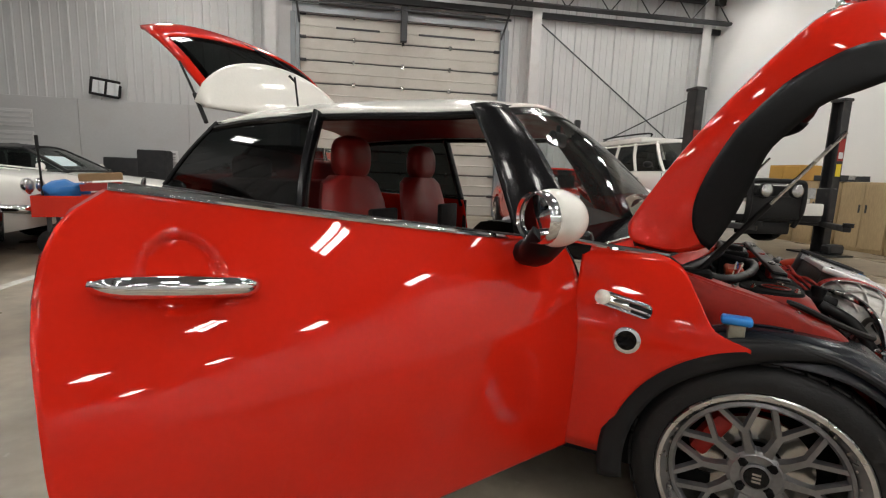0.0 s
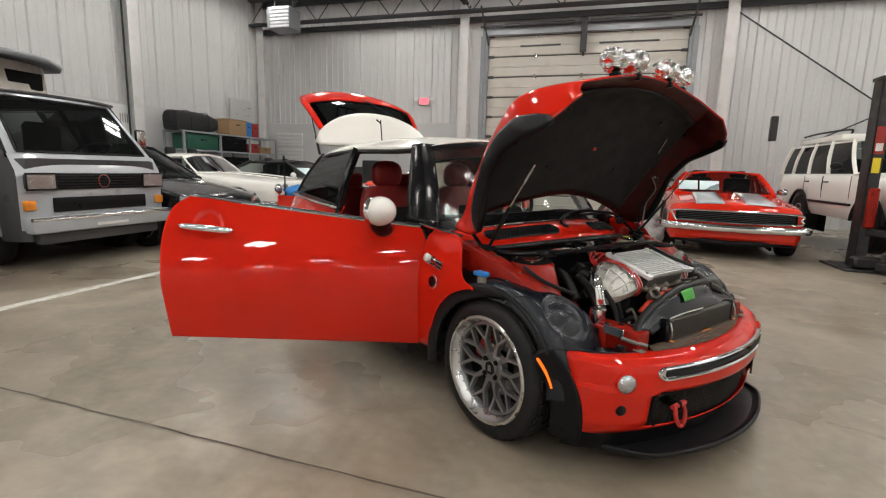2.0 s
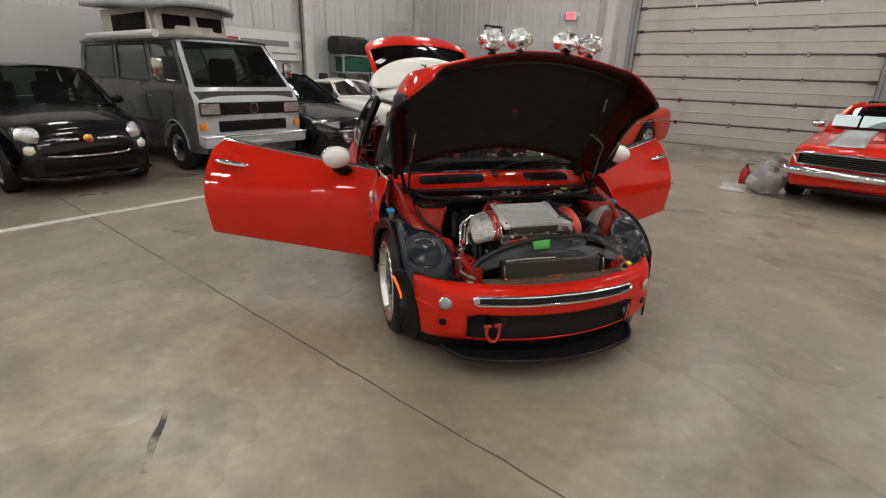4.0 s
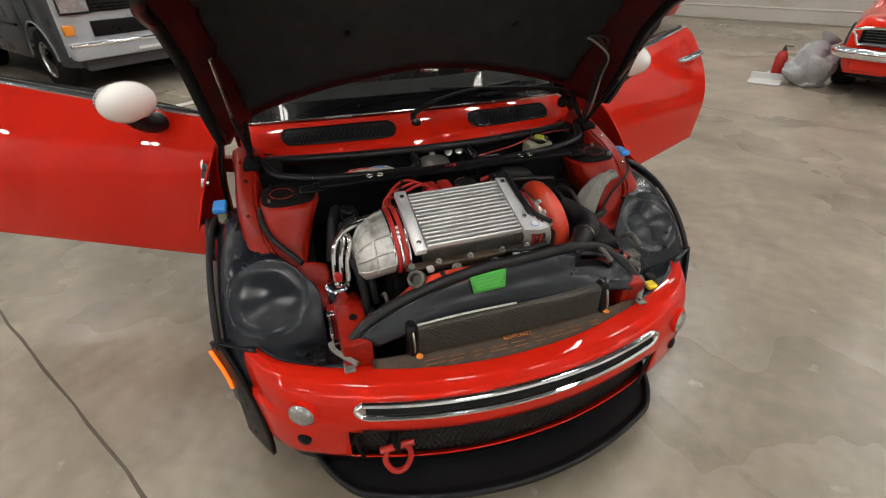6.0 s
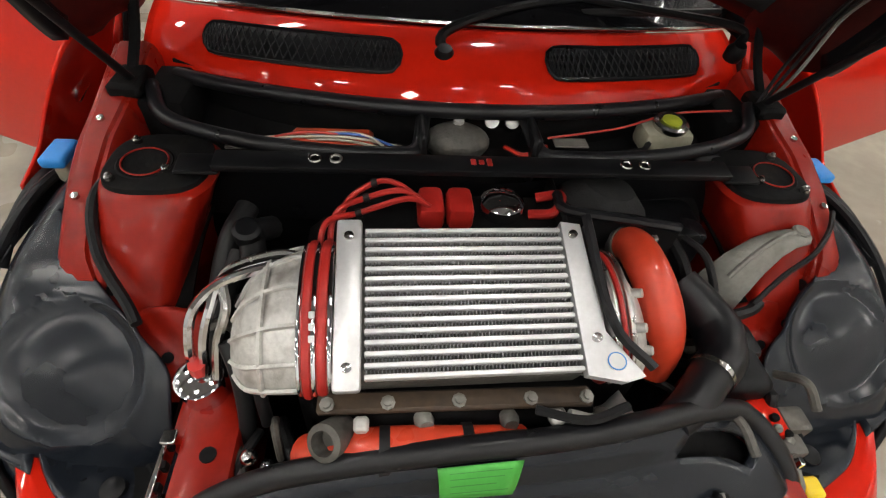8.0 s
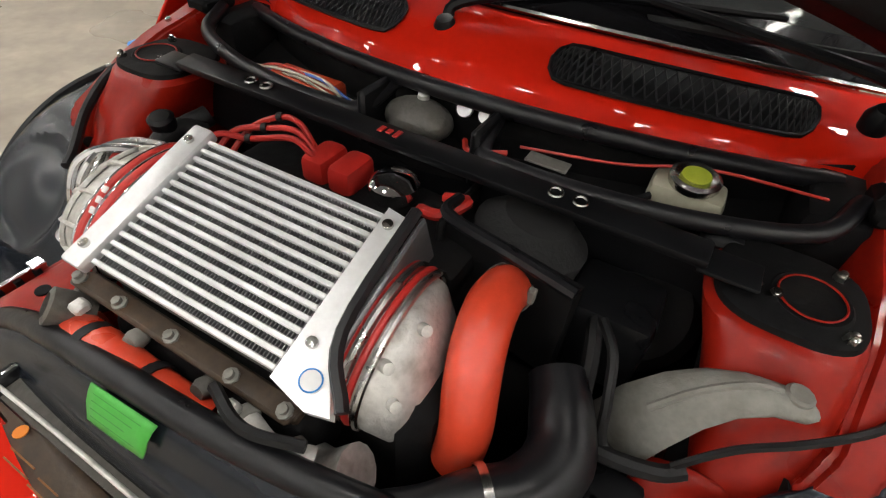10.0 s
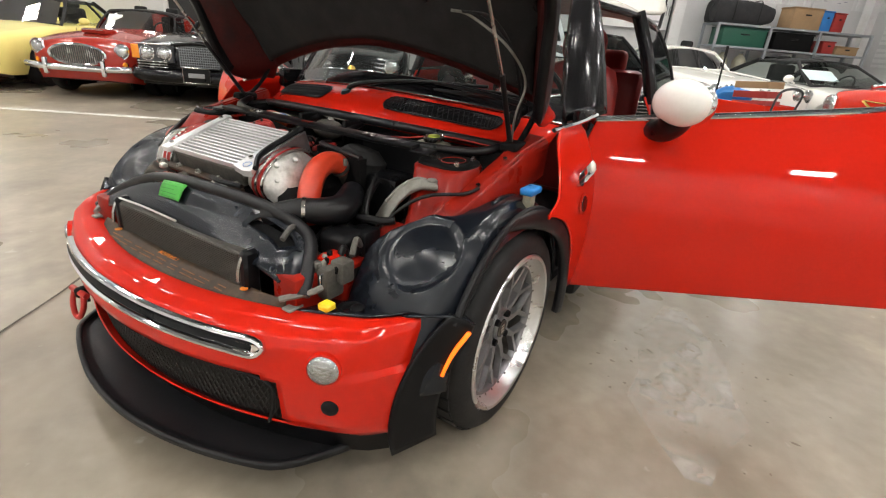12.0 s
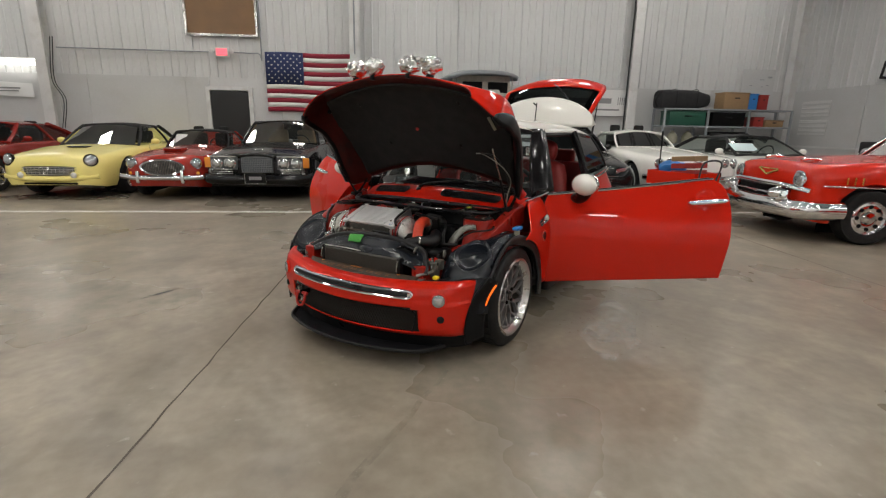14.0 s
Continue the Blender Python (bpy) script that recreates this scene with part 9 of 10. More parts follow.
slab(w2, "price_sheet", (0, 0, 0), (0.004, 0.54, 0.27), PAPER, 0.001, "pale blue paper sheet", m=Matrix.Translation((-1.73, -0.48, 1.085)) @ pose(0, 0, 0, 0, -58, 0))
for x in (0.9, 3.7):
    for s in SIDES:
        road_wheel(w2, -x, s * 0.81, 0.33, 0.2, 0.2, "spokes", 8, DULL_CHROME)
for s in SIDES:
    for y in (0.56, 0.74):
        headlamp(w2, 0.0 - 0.25 * (y - 0.56), s * y, 0.63, 0.075, CHROME, (1, 0.1 * s, 0.05))
    wing_mirror(w2, 1.8, s * 0.96, 1.0, WHITE, s)
    bar(w2, "wiper", [(-1.42, s * 0.3, 0.955), (-1.52, s * 0.3 + 0.35, 0.975)], 0.008, RUBBER)
slab(w2, "grille", (0.0, 0, 0.42), (0.06, 0.9, 0.12), SOOT, 0.03, "dark grille")
bar(w2, "bumper", [(-0.14, -0.82, 0.42), (0.05, -0.4, 0.40), (0.07, 0, 0.40), (0.05, 0.4, 0.40), (-0.14, 0.82, 0.42)], 0.05, DULL_CHROME)

# -- orange-red fifties car with a massive chrome bumper
ch = car_thing("fifties_convertible", -3.20, 5.20, -100, "orange-red fifties car with massive chrome bumper and black top")
car_shell(ch, FLAME, 5.1, [0, 0.06, 0.2, 0.8, 1.6, 2.6, 3.8, 4.8, 5.1], [0.84, 0.95, 0.98, 1.02, 1.05, 1.02, 1.0, 0.96, 0.7], [0.80, 0.88, 0.925, 0.945, 0.945, 0.945, 0.945, 0.90, 0.8], (0.76, 3.70), 0.345, 0.25, 0.6, 0.04, shoulder=0.06, label="orange-red body", arch_gap=0.06)
cabin(ch, FLAME, 1.75, 2.15, 3.3, 3.9, 1.03, 1.47, 0.80, 0.64, CLEAR, (0.55,), SOFT_TOP, 0.05, interior=LEATHER, label="black top")
for x in (0.76, 3.70):
    for s in SIDES:
        road_wheel(ch, -x, s * 0.85, 0.345, 0.24, 0.215, "holes", 8, CHROME)
for s in SIDES:
    headlamp(ch, 0.03, s * 0.735, 0.79, 0.10, CHROME, (1, 0, 0.0))
    slab(ch, "overrider", (0.13, s * 0.62, 0.56), (0.14, 0.22, 0.20), CHROME, 0.06, "bullet-shaped chrome overrider")
    part("bullet", Lh([(0.085, 0), (0.075, 0.06), (0.045, 0.12), (0.001, 0.14)], (0.16, s * 0.60, 0.60), (1, 0, 0), 18), CHROME, ch)
    bar(ch, "wing_spear", [(-0.15, s * 0.42, 1.02), (-0.25, s * 0.42, 1.045), (-0.40, s * 0.42, 1.03)], 0.022, CHROME, "chrome bonnet spear")
    for k in range(3):
        slab(ch, "wing_dash", (-0.42 - 0.09 * k, s * 0.952, 0.80), (0.02, 0.012, 0.09), GOLD, 0.004)
    bar(ch, "side_trim", [(-0.15, s * 0.948, 0.73), (-2.2, s * 0.955, 0.70), (-4.6, s * 0.95, 0.74)], 0.012, DULL_CHROME)
    bar(ch, "screen_pillar", [(-1.72, s * 0.80, 1.05), (-2.13, s * 0.65, 1.47)], 0.022, CHROME)
    wing_mirror(ch, 1.95, s * 1.0, 1.10, CHROME, s)
    slab(ch, "vent_window_frame", (-2.0, s * 0.79, 1.12), (0.08, 0.03, 0.14), CHROME, 0.008)
bar(ch, "bumper", [(-0.42, -0.93, 0.42), (0.0, -0.90, 0.42), (0.15, -0.5, 0.42), (0.18, 0, 0.41), (0.15, 0.5, 0.42), (0.0, 0.90, 0.42), (-0.42, 0.93, 0.42)], 0.12, CHROME, "massive chrome bumper", 1.0, 18)
bar(ch, "upper_bar", [(-0.05, -0.90, 0.66), (0.10, -0.6, 0.70), (0.13, 0, 0.705), (0.10, 0.6, 0.70), (-0.05, 0.90, 0.66)], 0.035, CHROME, "chrome upper bar")
gc = slab(ch, "grille", (0.06, 0, 0.56), (0.06, 1.3, 0.20), SOOT, 0.04, "dark wide grille")
bar(gc, "grille_bar", [(0.10, -0.62, 0.57), (0.12, 0, 0.57), (0.10, 0.62, 0.57)], 0.016, CHROME)
slab(gc, "centre_tab", (0.14, 0, 0.57), (0.02, 0.09, 0.04), CHROME, 0.005)
em = bmesh.new()
tube(em, [(0.0, -0.24, 0.875), (0.03, 0, 0.80), (0.0, 0.24, 0.875)], 0.016, 6, 1)
tube(em, [(0.0, -0.22, 0.885), (0.02, 0, 0.88), (0.0, 0.22, 0.885)], 0.008, 6, 2)
part("emblem", em, GOLD, ch, "gold V-shaped emblem")
door_lines(ch, FLAME, 1.8, 3.1, 0.35, 1.0, 0.945)

# -- red muscle coupe with silver stripes
ca = car_thing("muscle_coupe", 2.02, 5.42, -97, "red muscle coupe with two broad silver bonnet stripes")
car_shell(ca, FLAME, 4.7, [0, 0.05, 0.2, 0.9, 1.5, 2.8, 3.9, 4.6, 4.7], [0.64, 0.76, 0.80, 0.86, 0.90, 0.92, 0.92, 0.86, 0.6], [0.80, 0.87, 0.90, 0.915, 0.91, 0.915, 0.92, 0.88, 0.8], (0.85, 3.6), 0.335, 0.22, 0.5, 0.045, shoulder=0.06, label="red body")
cabin(ca, FLAME, 1.55, 2.05, 3.05, 3.75, 0.91, 1.28, 0.76, 0.56, SMOKE, (0.6,), FLAME, 0.06, label="red roof")
for y0 in (-0.52, 0.14):
    stp = part("bonnet_stripe", S(lambda a, b, y0=y0: Vector((-lerp(0.06, 1.47, a), lerp(y0, y0 + 0.38, b), ease(lerp(0.06, 1.47, a), [0, 0.05, 0.2, 0.9, 1.5], [0.64, 0.76, 0.80, 0.86, 0.90]) + 0.045 * (1 - (lerp(y0, y0 + 0.38, b) / 0.88) ** 2) + 0.012)), 24, 6), SILVER, ca, "broad silver stripe")
    thick(stp, 0.004)
gg = slab(ca, "grille", (0.0, 0, 0.62), (0.06, 1.58, 0.17), SOOT, 0.05, "long black grille")
part("grille_rim", T([(0.035, -0.79, 0.56), (0.04, 0, 0.54), (0.035, 0.79, 0.56), (0.035, 0.82, 0.63), (0.035, 0.79, 0.70), (0.04, 0, 0.71), (0.035, -0.79, 0.70), (0.035, -0.82, 0.63), (0.035, -0.79, 0.56)], 0.014, 8, 4), CHROME, gg)
for k in range(5):
    slab(gg, "grille_bar", (0.034, 0, 0.57 + 0.026 * k), (0.012, 1.5, 0.006), DARK_STEEL, 0.002)
bar(ca, "bumper", [(-0.20, -0.94, 0.47), (0.06, -0.86, 0.47), (0.11, 0, 0.46), (0.06, 0.86, 0.47), (-0.20, 0.94, 0.47)], 0.045, CHROME, "chrome bumper", 1.2, 12)
slab(ca, "valance", (-0.02, 0, 0.36), (0.12, 1.6, 0.14), FLAME, 0.04)
bar(ca, "chin_spoiler", [(-0.1, -0.78, 0.26), (0.04, 0, 0.24), (-0.1, 0.78, 0.26)], 0.04, PLASTIC, "", 1.0)
for s in SIDES:
    slab(ca, "price_sheet", (0, 0, 0), (0.004, 0.31, 0.25), PAPER, 0.001, "pale paper sheet", m=Matrix.Translation((-1.66, -0.10 - 0.17 * s - 0.30, 1.06)) @ pose(0, 0, 0, 0, -52, 0))
    wing_mirror(ca, 1.85, s * 0.93, 0.98, CHROME, s)
for x in (0.85, 3.6):
    for s in SIDES:
        road_wheel(ca, -x, s * 0.85, 0.335, 0.22, 0.2, "spokes", 5, DULL_CHROME)
door_lines(ca, FLAME, 1.65, 2.9, 0.3, 0.88, 0.915)

# -- white four-wheel drive
ro = car_thing("white_offroader", 4.68, 4.96, -91, "boxy white four-wheel drive with black bull bar on a lift", "car")
car_shell(ro, WHITE, 4.7, [0, 0.05, 0.2, 1.2, 2.0, 4.4, 4.7], [0.92, 1.13, 1.19, 1.30, 1.33, 1.33, 1.26], [0.80, 0.86, 0.885, 0.895, 0.895, 0.895, 0.87], (0.80, 3.35), 0.38, 0.60, 0.85, 0.03, shoulder=0.05, label="white body", arch_gap=0.07, hub=0.55)
cabin(ro, WHITE, 1.42, 1.90, 4.45, 4.62, 1.32, 1.88, 0.84, 0.72, SMOKE, (0.30, 0.56, 0.80), WHITE, 0.05, crown=0.04, label="white roof", side_mat=TINTED)
rr = part("raised_roof", B(((-3.6, 0, 1.97), (1.9, 1.25, 0.12)), bevel=0.05, seg=2), WHITE, ro, "stepped white roof")
for s in SIDES:
    bar(ro, "roof_rail", [(-2.3, s * 0.62, 2.0), (-2.4, s * 0.62, 2.07), (-3.6, s * 0.62, 2.09), (-4.3, s * 0.62, 2.07)], 0.018, RUBBER, "black roof rail")
    square_lamp(ro, (0.045, s * 0.66, 1.03), 0.36, 0.17)
    slab(ro, "turn_lamp", (-0.06, s * 0.845, 1.03), (0.10, 0.03, 0.16), PALE_LENS, 0.010, "pale turn lamp")
    headlamp(ro, 0.30, s * 0.26, 1.06, 0.10, RUBBER, label="round spot lamp")
    bar(ro, "bull_bar", [(0.12, s * 0.44, 0.50), (0.22, s * 0.46, 0.75), (0.22, s * 0.46, 1.10), (0.20, s * 0.40, 1.19), (0.20, 0, 1.20)], 0.04, RUBBER, "black bull bar")
    part("arch_lip", T([(-0.80 + 0.45 * math.cos(t), s * 0.895, 0.56 + 0.45 * math.sin(t)) for t in np.linspace(0.1, math.pi - 0.1, 11)], 0.03, 6, 2), RUBBER, ro)
    part("arch_lip", T([(-3.35 + 0.45 * math.cos(t), s * 0.895, 0.56 + 0.45 * math.sin(t)) for t in np.linspace(0.1, math.pi - 0.1, 11)], 0.03, 6, 2), RUBBER, ro)
    bar(ro, "rub_strip", [(-1.3, s * 0.905, 0.84), (-2.9, s * 0.905, 0.84)], 0.02, RUBBER)
    wing_mirror(ro, 1.70, s * 1.0, 1.44, RUBBER, s)
    for x in (0.80, 3.35):
        road_wheel(ro, -x, s * 0.77, 0.38, 0.24, 0.21, "spokes", 5, DULL_CHROME, hub=0.55)
    door_lines(ro, WHITE, 1.4, 2.4, 0.68, 1.28, 0.897, RUBBER, (s,))
    door_lines(ro, WHITE, 2.42, 3.2, 0.85, 1.28, 0.897, RUBBER, (s,))
slab(ro, "bumper", (0.08, 0, 0.68), (0.20, 1.78, 0.20), RUBBER, 0.04, "black bumper")
slab(ro, "bumper_face", (0.15, 0, 0.78), (0.08, 1.78, 0.20), WHITE, 0.03)
slab(ro, "bull_bar_plate", (0.20, 0, 0.80), (0.05, 0.95, 0.34), RUBBER, 0.02, "black bull bar plate")
slab(ro, "grille", (0.01, 0, 1.03), (0.05, 0.95, 0.20), RUBBER, 0.02, "black slatted grille")
slab(ro, "bonnet_bar", (0.03, 0, 1.155), (0.02, 0.62, 0.035), SIGN_GREY, 0.004)
slab(ro, "skid_plate", (0.04, 0, 0.48), (0.16, 0.8, 0.2), RUBBER, 0.03)

# -- dark red coupe at the far end of the row
ma = car_thing("dark_red_coupe", -5.95, -8.75, 0, "dark red coupe at the end of the parked row")
car_shell(ma, MAROON, 4.6, [0, 0.1, 0.4, 1.2, 1.8, 3.0, 4.2, 4.6], [0.55, 0.72, 0.80, 0.88, 0.93, 0.95, 0.94, 0.7], [0.68, 0.80, 0.88, 0.905, 0.905, 0.905, 0.88, 0.75], (0.9, 3.6), 0.33, 0.2, 0.5, 0.04, label="dark red body")
cabin(ma, MAROON, 1.5, 2.1, 3.0, 3.9, 0.93, 1.30, 0.76, 0.56, SMOKE, (0.55,), MAROON, 0.07, label="dark red roof")
for x in (0.9, 3.6):
    for s in SIDES:
        road_wheel(ma, -x, s * 0.80, 0.33, 0.21, 0.2, "spokes", 8, DULL_CHROME)
for s in SIDES:
    square_lamp(ma, (0.0, s * 0.58, 0.60), 0.28, 0.12)
    wing_mirror(ma, 1.75, s * 0.96, 1.0, MAROON, s)
bar(ma, "bumper", [(-0.15, -0.80, 0.42), (0.04, -0.4, 0.40), (0.06, 0, 0.40), (0.04, 0.4, 0.40), (-0.15, 0.80, 0.42)], 0.07, MAROON)

# ---- furniture and loose things ----
# steel shelf along the west wall
sh = thing("storage_shelf", ROOM, "long grey steel shelf unit against the wall", "shelf")
SV0, SV1, SU0, SU1 = 7.15, 10.85, WEST + 0.25, WEST + 0.85
for v in (SV0, SV0 + 0.05 + 1.2, SV0 + 2.45, SV1):
    for u in (SU0, SU1):
        part("post", B(((u, v, 1.0), (0.05, 0.05, 2.0))), STEEL_GREY, sh)
for z in (0.35, 1.02, 1.52, 1.98):
    part("shelf_board", B((((SU0 + SU1) / 2, (SV0 + SV1) / 2, z), (SU1 - SU0 + 0.02, SV1 - SV0, 0.045)), bevel=0.006), STEEL_GREY, sh)


def crate(name, v, z, s, mat, label, cat, lid=None):
    t = thing(name, ROOM @ pose((SU0 + SU1) / 2, v, z), label, cat)
    part("body", B(((0, 0, s[2] / 2), s), bevel=0.02, seg=2), mat, t)
    part("lid", B(((0, 0, s[2] + 0.012), (s[0] + 0.02, s[1] + 0.02, 0.03)), bevel=0.008), lid or mat, t)
    part("handle", B(((s[0] / 2 + 0.012, 0, s[2] * 0.7), (0.02, s[1] * 0.2, 0.03)), bevel=0.006), lid or PLASTIC, t)
    return t


crate("storage_bin", 7.85, 1.545, (0.5, 1.05, 0.36), BIN_GREEN, "long green plastic storage bin on the shelf", "storage bin")
crate("storage_bin", 9.05, 1.545, (0.5, 0.95, 0.34), SOOT, "black plastic storage bin on the shelf", "storage bin")
crate("cardboard_box", 10.45, 1.545, (0.42, 0.55, 0.16), BOX_BROWN, "flat brown cardboard box on the shelf", "box")
crate("red_carton", 9.98, 1.545, (0.4, 0.30, 0.24), BOX_RED, "red carton on the shelf", "box")
crate("cardboard_box", 9.22, 2.005, (0.45, 0.72, 0.42), BOX_BROWN, "brown cardboard box on top of the shelf", "box")
crate("blue_carton", 9.75, 2.005, (0.34, 0.26, 0.40), BOX_BLUE, "bright blue carton on top of the shelf", "box")
crate("red_carton", 10.05, 2.005, (0.34, 0.28, 0.38), BOX_RED, "dull red carton on top of the shelf", "box")
crate("storage_bin", 9.2, 1.045, (0.5, 0.9, 0.32), SOOT, "black plastic storage bin on the lower shelf", "storage bin")
for v in (7.6, 8.05):
    b = thing("glass_jug", ROOM @ pose((SU0 + SU1) / 2, v, 1.045), "pale plastic jug on the lower shelf", "jug")
    part("body", Lh([(0.11, 0), (0.15, 0.03), (0.15, 0.2), (0.10, 0.28), (0.045, 0.33), (0.045, 0.37), (0.001, 0.37)], (0, 0, 0), (0, 0, 1), 22), MILK, b)
    part("cap", Lh([(0.05, 0.36), (0.05, 0.40), (0.001, 0.40)], (0, 0, 0), (0, 0, 1), 16), STEEL_GREY, b)
bg = thing("duffel_bag", ROOM @ pose((SU0 + SU1) / 2, 7.75, 2.005), "big black nylon bag lying on top of the shelf", "bag")
bb = bmesh.new()
ring_loft(bb, [[Vector((0.26 * k * math.copysign(abs(math.cos(t)) ** 0.5, math.cos(t)), v, 0.22 + (0.22 * k + dz) * math.copysign(abs(math.sin(t)) ** 0.5, math.sin(t)))) for t in np.linspace(0, 2 * math.pi, 25)[:-1]] for v, k, dz in ((-0.70, 0.86, 0.03), (-0.66, 0.98, 0.04), (-0.4, 1.0, 0.05), (0.0, 1.0, 0.04), (0.35, 1.0, 0.02), (0.55, 0.96, -0.01), (0.68, 0.85, -0.03), (0.72, 0.7, -0.05))])
for q in bb.verts:
    q.co.z = max(0.0, q.co.z + 0.02 * noise.noise(q.co * 6))
part("body", bb, BAG_BLACK, bg)
for v in (-0.3, 0.3):
    part("strap", T([(0.27, v, 0.06), (0.28, v, 0.30), (0.18, v + 0.03, 0.485), (-0.1, v + 0.03, 0.49)], 0.018, 6, 5, 0.4), RUBBER, bg)
part("strap", T([(0.1, -0.72, 0.36), (0.2, -0.86, 0.18), (0.22, -0.80, 0.0)], 0.02, 6, 5, 0.4), RUBBER, bg)

# red hand cart with clutter
ctm = on_room(-4.78, 4.86, 0, -72) @ Matrix.Diagonal((1, 1, 1.18, 1))
cart = thing("hand_cart", ctm, "red steel hand cart on rubber wheels", "cart")
part("tray", B(((0, 0, 0.40), (0.6, 1.0, 0.03))), FLAME, cart)
for c, s_ in (((0.29, 0, 0.50), (0.02, 1.0, 0.18)), ((-0.29, 0, 0.50), (0.02, 1.0, 0.18)), ((0, 0.49, 0.50), (0.56, 0.02, 0.18)), ((0, -0.49, 0.50), (0.56, 0.02, 0.18))):
    part("side_board", B((c, s_), bevel=0.004), FLAME, cart)
for x in (-0.22, 0.22):
    for y in (-0.36, 0.36):
        wq = part("wheel", Lh([(0.10, -0.03), (0.125, -0.02), (0.125, 0.02), (0.10, 0.03), (0.03, 0.03), (0.001, 0.03)], (x, y, 0.125), (1, 0, 0), 22), TYRE, cart)
        part("fork", B(((x, y, 0.26), (0.05, 0.04, 0.25))), DARK_STEEL, wq)
part("push_handle", T([(-0.2, 0.5, 0.45), (-0.2, 0.57, 0.74), (0.2, 0.57, 0.74), (0.2, 0.5, 0.45)], 0.014, 8, 5), DARK_STEEL, cart)
wc = thing("wood_crate", ctm @ pose(0.02, 0.16, 0.42, 4, 0, 8), "reddish slatted wooden crate in the cart", "crate")
for z in (0.06, 0.16, 0.26, 0.36):
    for s in SIDES:
        part("slat", B(((s * 0.18, 0, z), (0.015, 0.42, 0.07)), bevel=0.003), BOX_RED if z < 0.3 else BOX_BROWN, wc)
        part("slat", B(((0, s * 0.21, z), (0.36, 0.015, 0.07)), bevel=0.003), BOX_RED if z < 0.3 else BOX_BROWN, wc)
part("base", B(((0, 0, 0.012), (0.36, 0.42, 0.02))), BOX_BROWN, wc)
bl = thing("blue_sheet", ctm @ pose(0.0, -0.22, 0.58), "crumpled bright blue plastic sheet in the cart", "sheet")
bq = bmesh.new()
ball(bq, (0, 0, 0.05), (0.22, 0.24, 0.10), None, 24, 16)
for q in bq.verts:
    q.co.z += 0.05 * noise.noise(q.co * 9)
part("sheet", bq, BOX_BLUE, bl, smooth=25)
bg2 = thing("brown_sack", ctm @ pose(0.02, -0.25, 0.42), "brown paper sack in the cart", "sack")
bq = bmesh.new()
ball(bq, (0, 0, 0.09), (0.24, 0.18, 0.10), None, 20, 14)
for q in bq.verts:
    q.co += Vector((noise.noise(q.co * 8), noise.noise(q.co * 8 + Vector((5, 0, 0))), 0)) * 0.03
part("sack", bq, BOX_BROWN, bg2, smooth=25)
pl = thing("broom_pole", ctm @ pose(0.1, -0.42, 0.42), "thin black pole standing in the cart", "pole")
part("pole", T([(0, 0, 0), (0.0, -0.02, 0.72)], 0.012, 8), RUBBER, pl)
part("grip", T([(0, -0.02, 0.62), (0, -0.022, 0.74)], 0.018, 8), RUBBER, pl)

# grey sack and extinguisher beside the striped coupe
sk = thing("grey_sack", on_room(0.93, 6.02), "grey woven sack slumped on the floor", "sack")
q0 = bmesh.new()
ball(q0, (0, 0, 0.20), (0.25, 0.26, 0.26), None, 34, 24)
for q in q0.verts:
    d = noise.noise(q.co * 5) * 0.09 + noise.noise(q.co * 14) * 0.04 - 0.10 * max(0, q.co.z - 0.2)
    q.co += q.co.normalized() * d
    q.co.z = max(0.0, q.co.z)
part("sack", q0, BAG_GREY, sk, smooth=25)
part("neck", Lh([(0.12, 0), (0.06, 0.08), (0.12, 0.16), (0.001, 0.15)], (0.02, 0, 0.40), (0.5, 0.3, 1), 14), BAG_GREY, sk)
ex = thing("fire_extinguisher", on_room(0.60, 6.22), "red fire extinguisher standing on the floor", "fire extinguisher")
part("cylinder", Lh([(0.062, 0), (0.066, 0.02), (0.066, 0.24), (0.045, 0.30), (0.028, 0.32), (0.001, 0.32)], (0, 0, 0), (0, 0, 1), 24), RED_CLAMP, ex)
part("valve", B(((0, 0, 0.34), (0.035, 0.035, 0.05)), ((0.04, 0, 0.375), (0.10, 0.022, 0.013)), bevel=0.005), DARK_STEEL, ex)
part("hose", T([(0.0, 0.02, 0.34), (0.02, 0.10, 0.30), (0.02, 0.085, 0.10)], 0.011, 8, 6), RUBBER, ex)
dp = thing("dust_pan", on_room(0.52, 5.86), "pale metal dustpan lying on the floor", "dustpan")
part("pan", B(((0, 0, 0.012), (0.34, 0.26, 0.02)), ((0, 0.13, 0.05), (0.34, 0.015, 0.09)), bevel=0.006), COLUMN_WHITE, dp)
part("handle", T([(0, 0.13, 0.06), (0, 0.34, 0.07)], 0.016, 8), COLUMN_WHITE, dp)

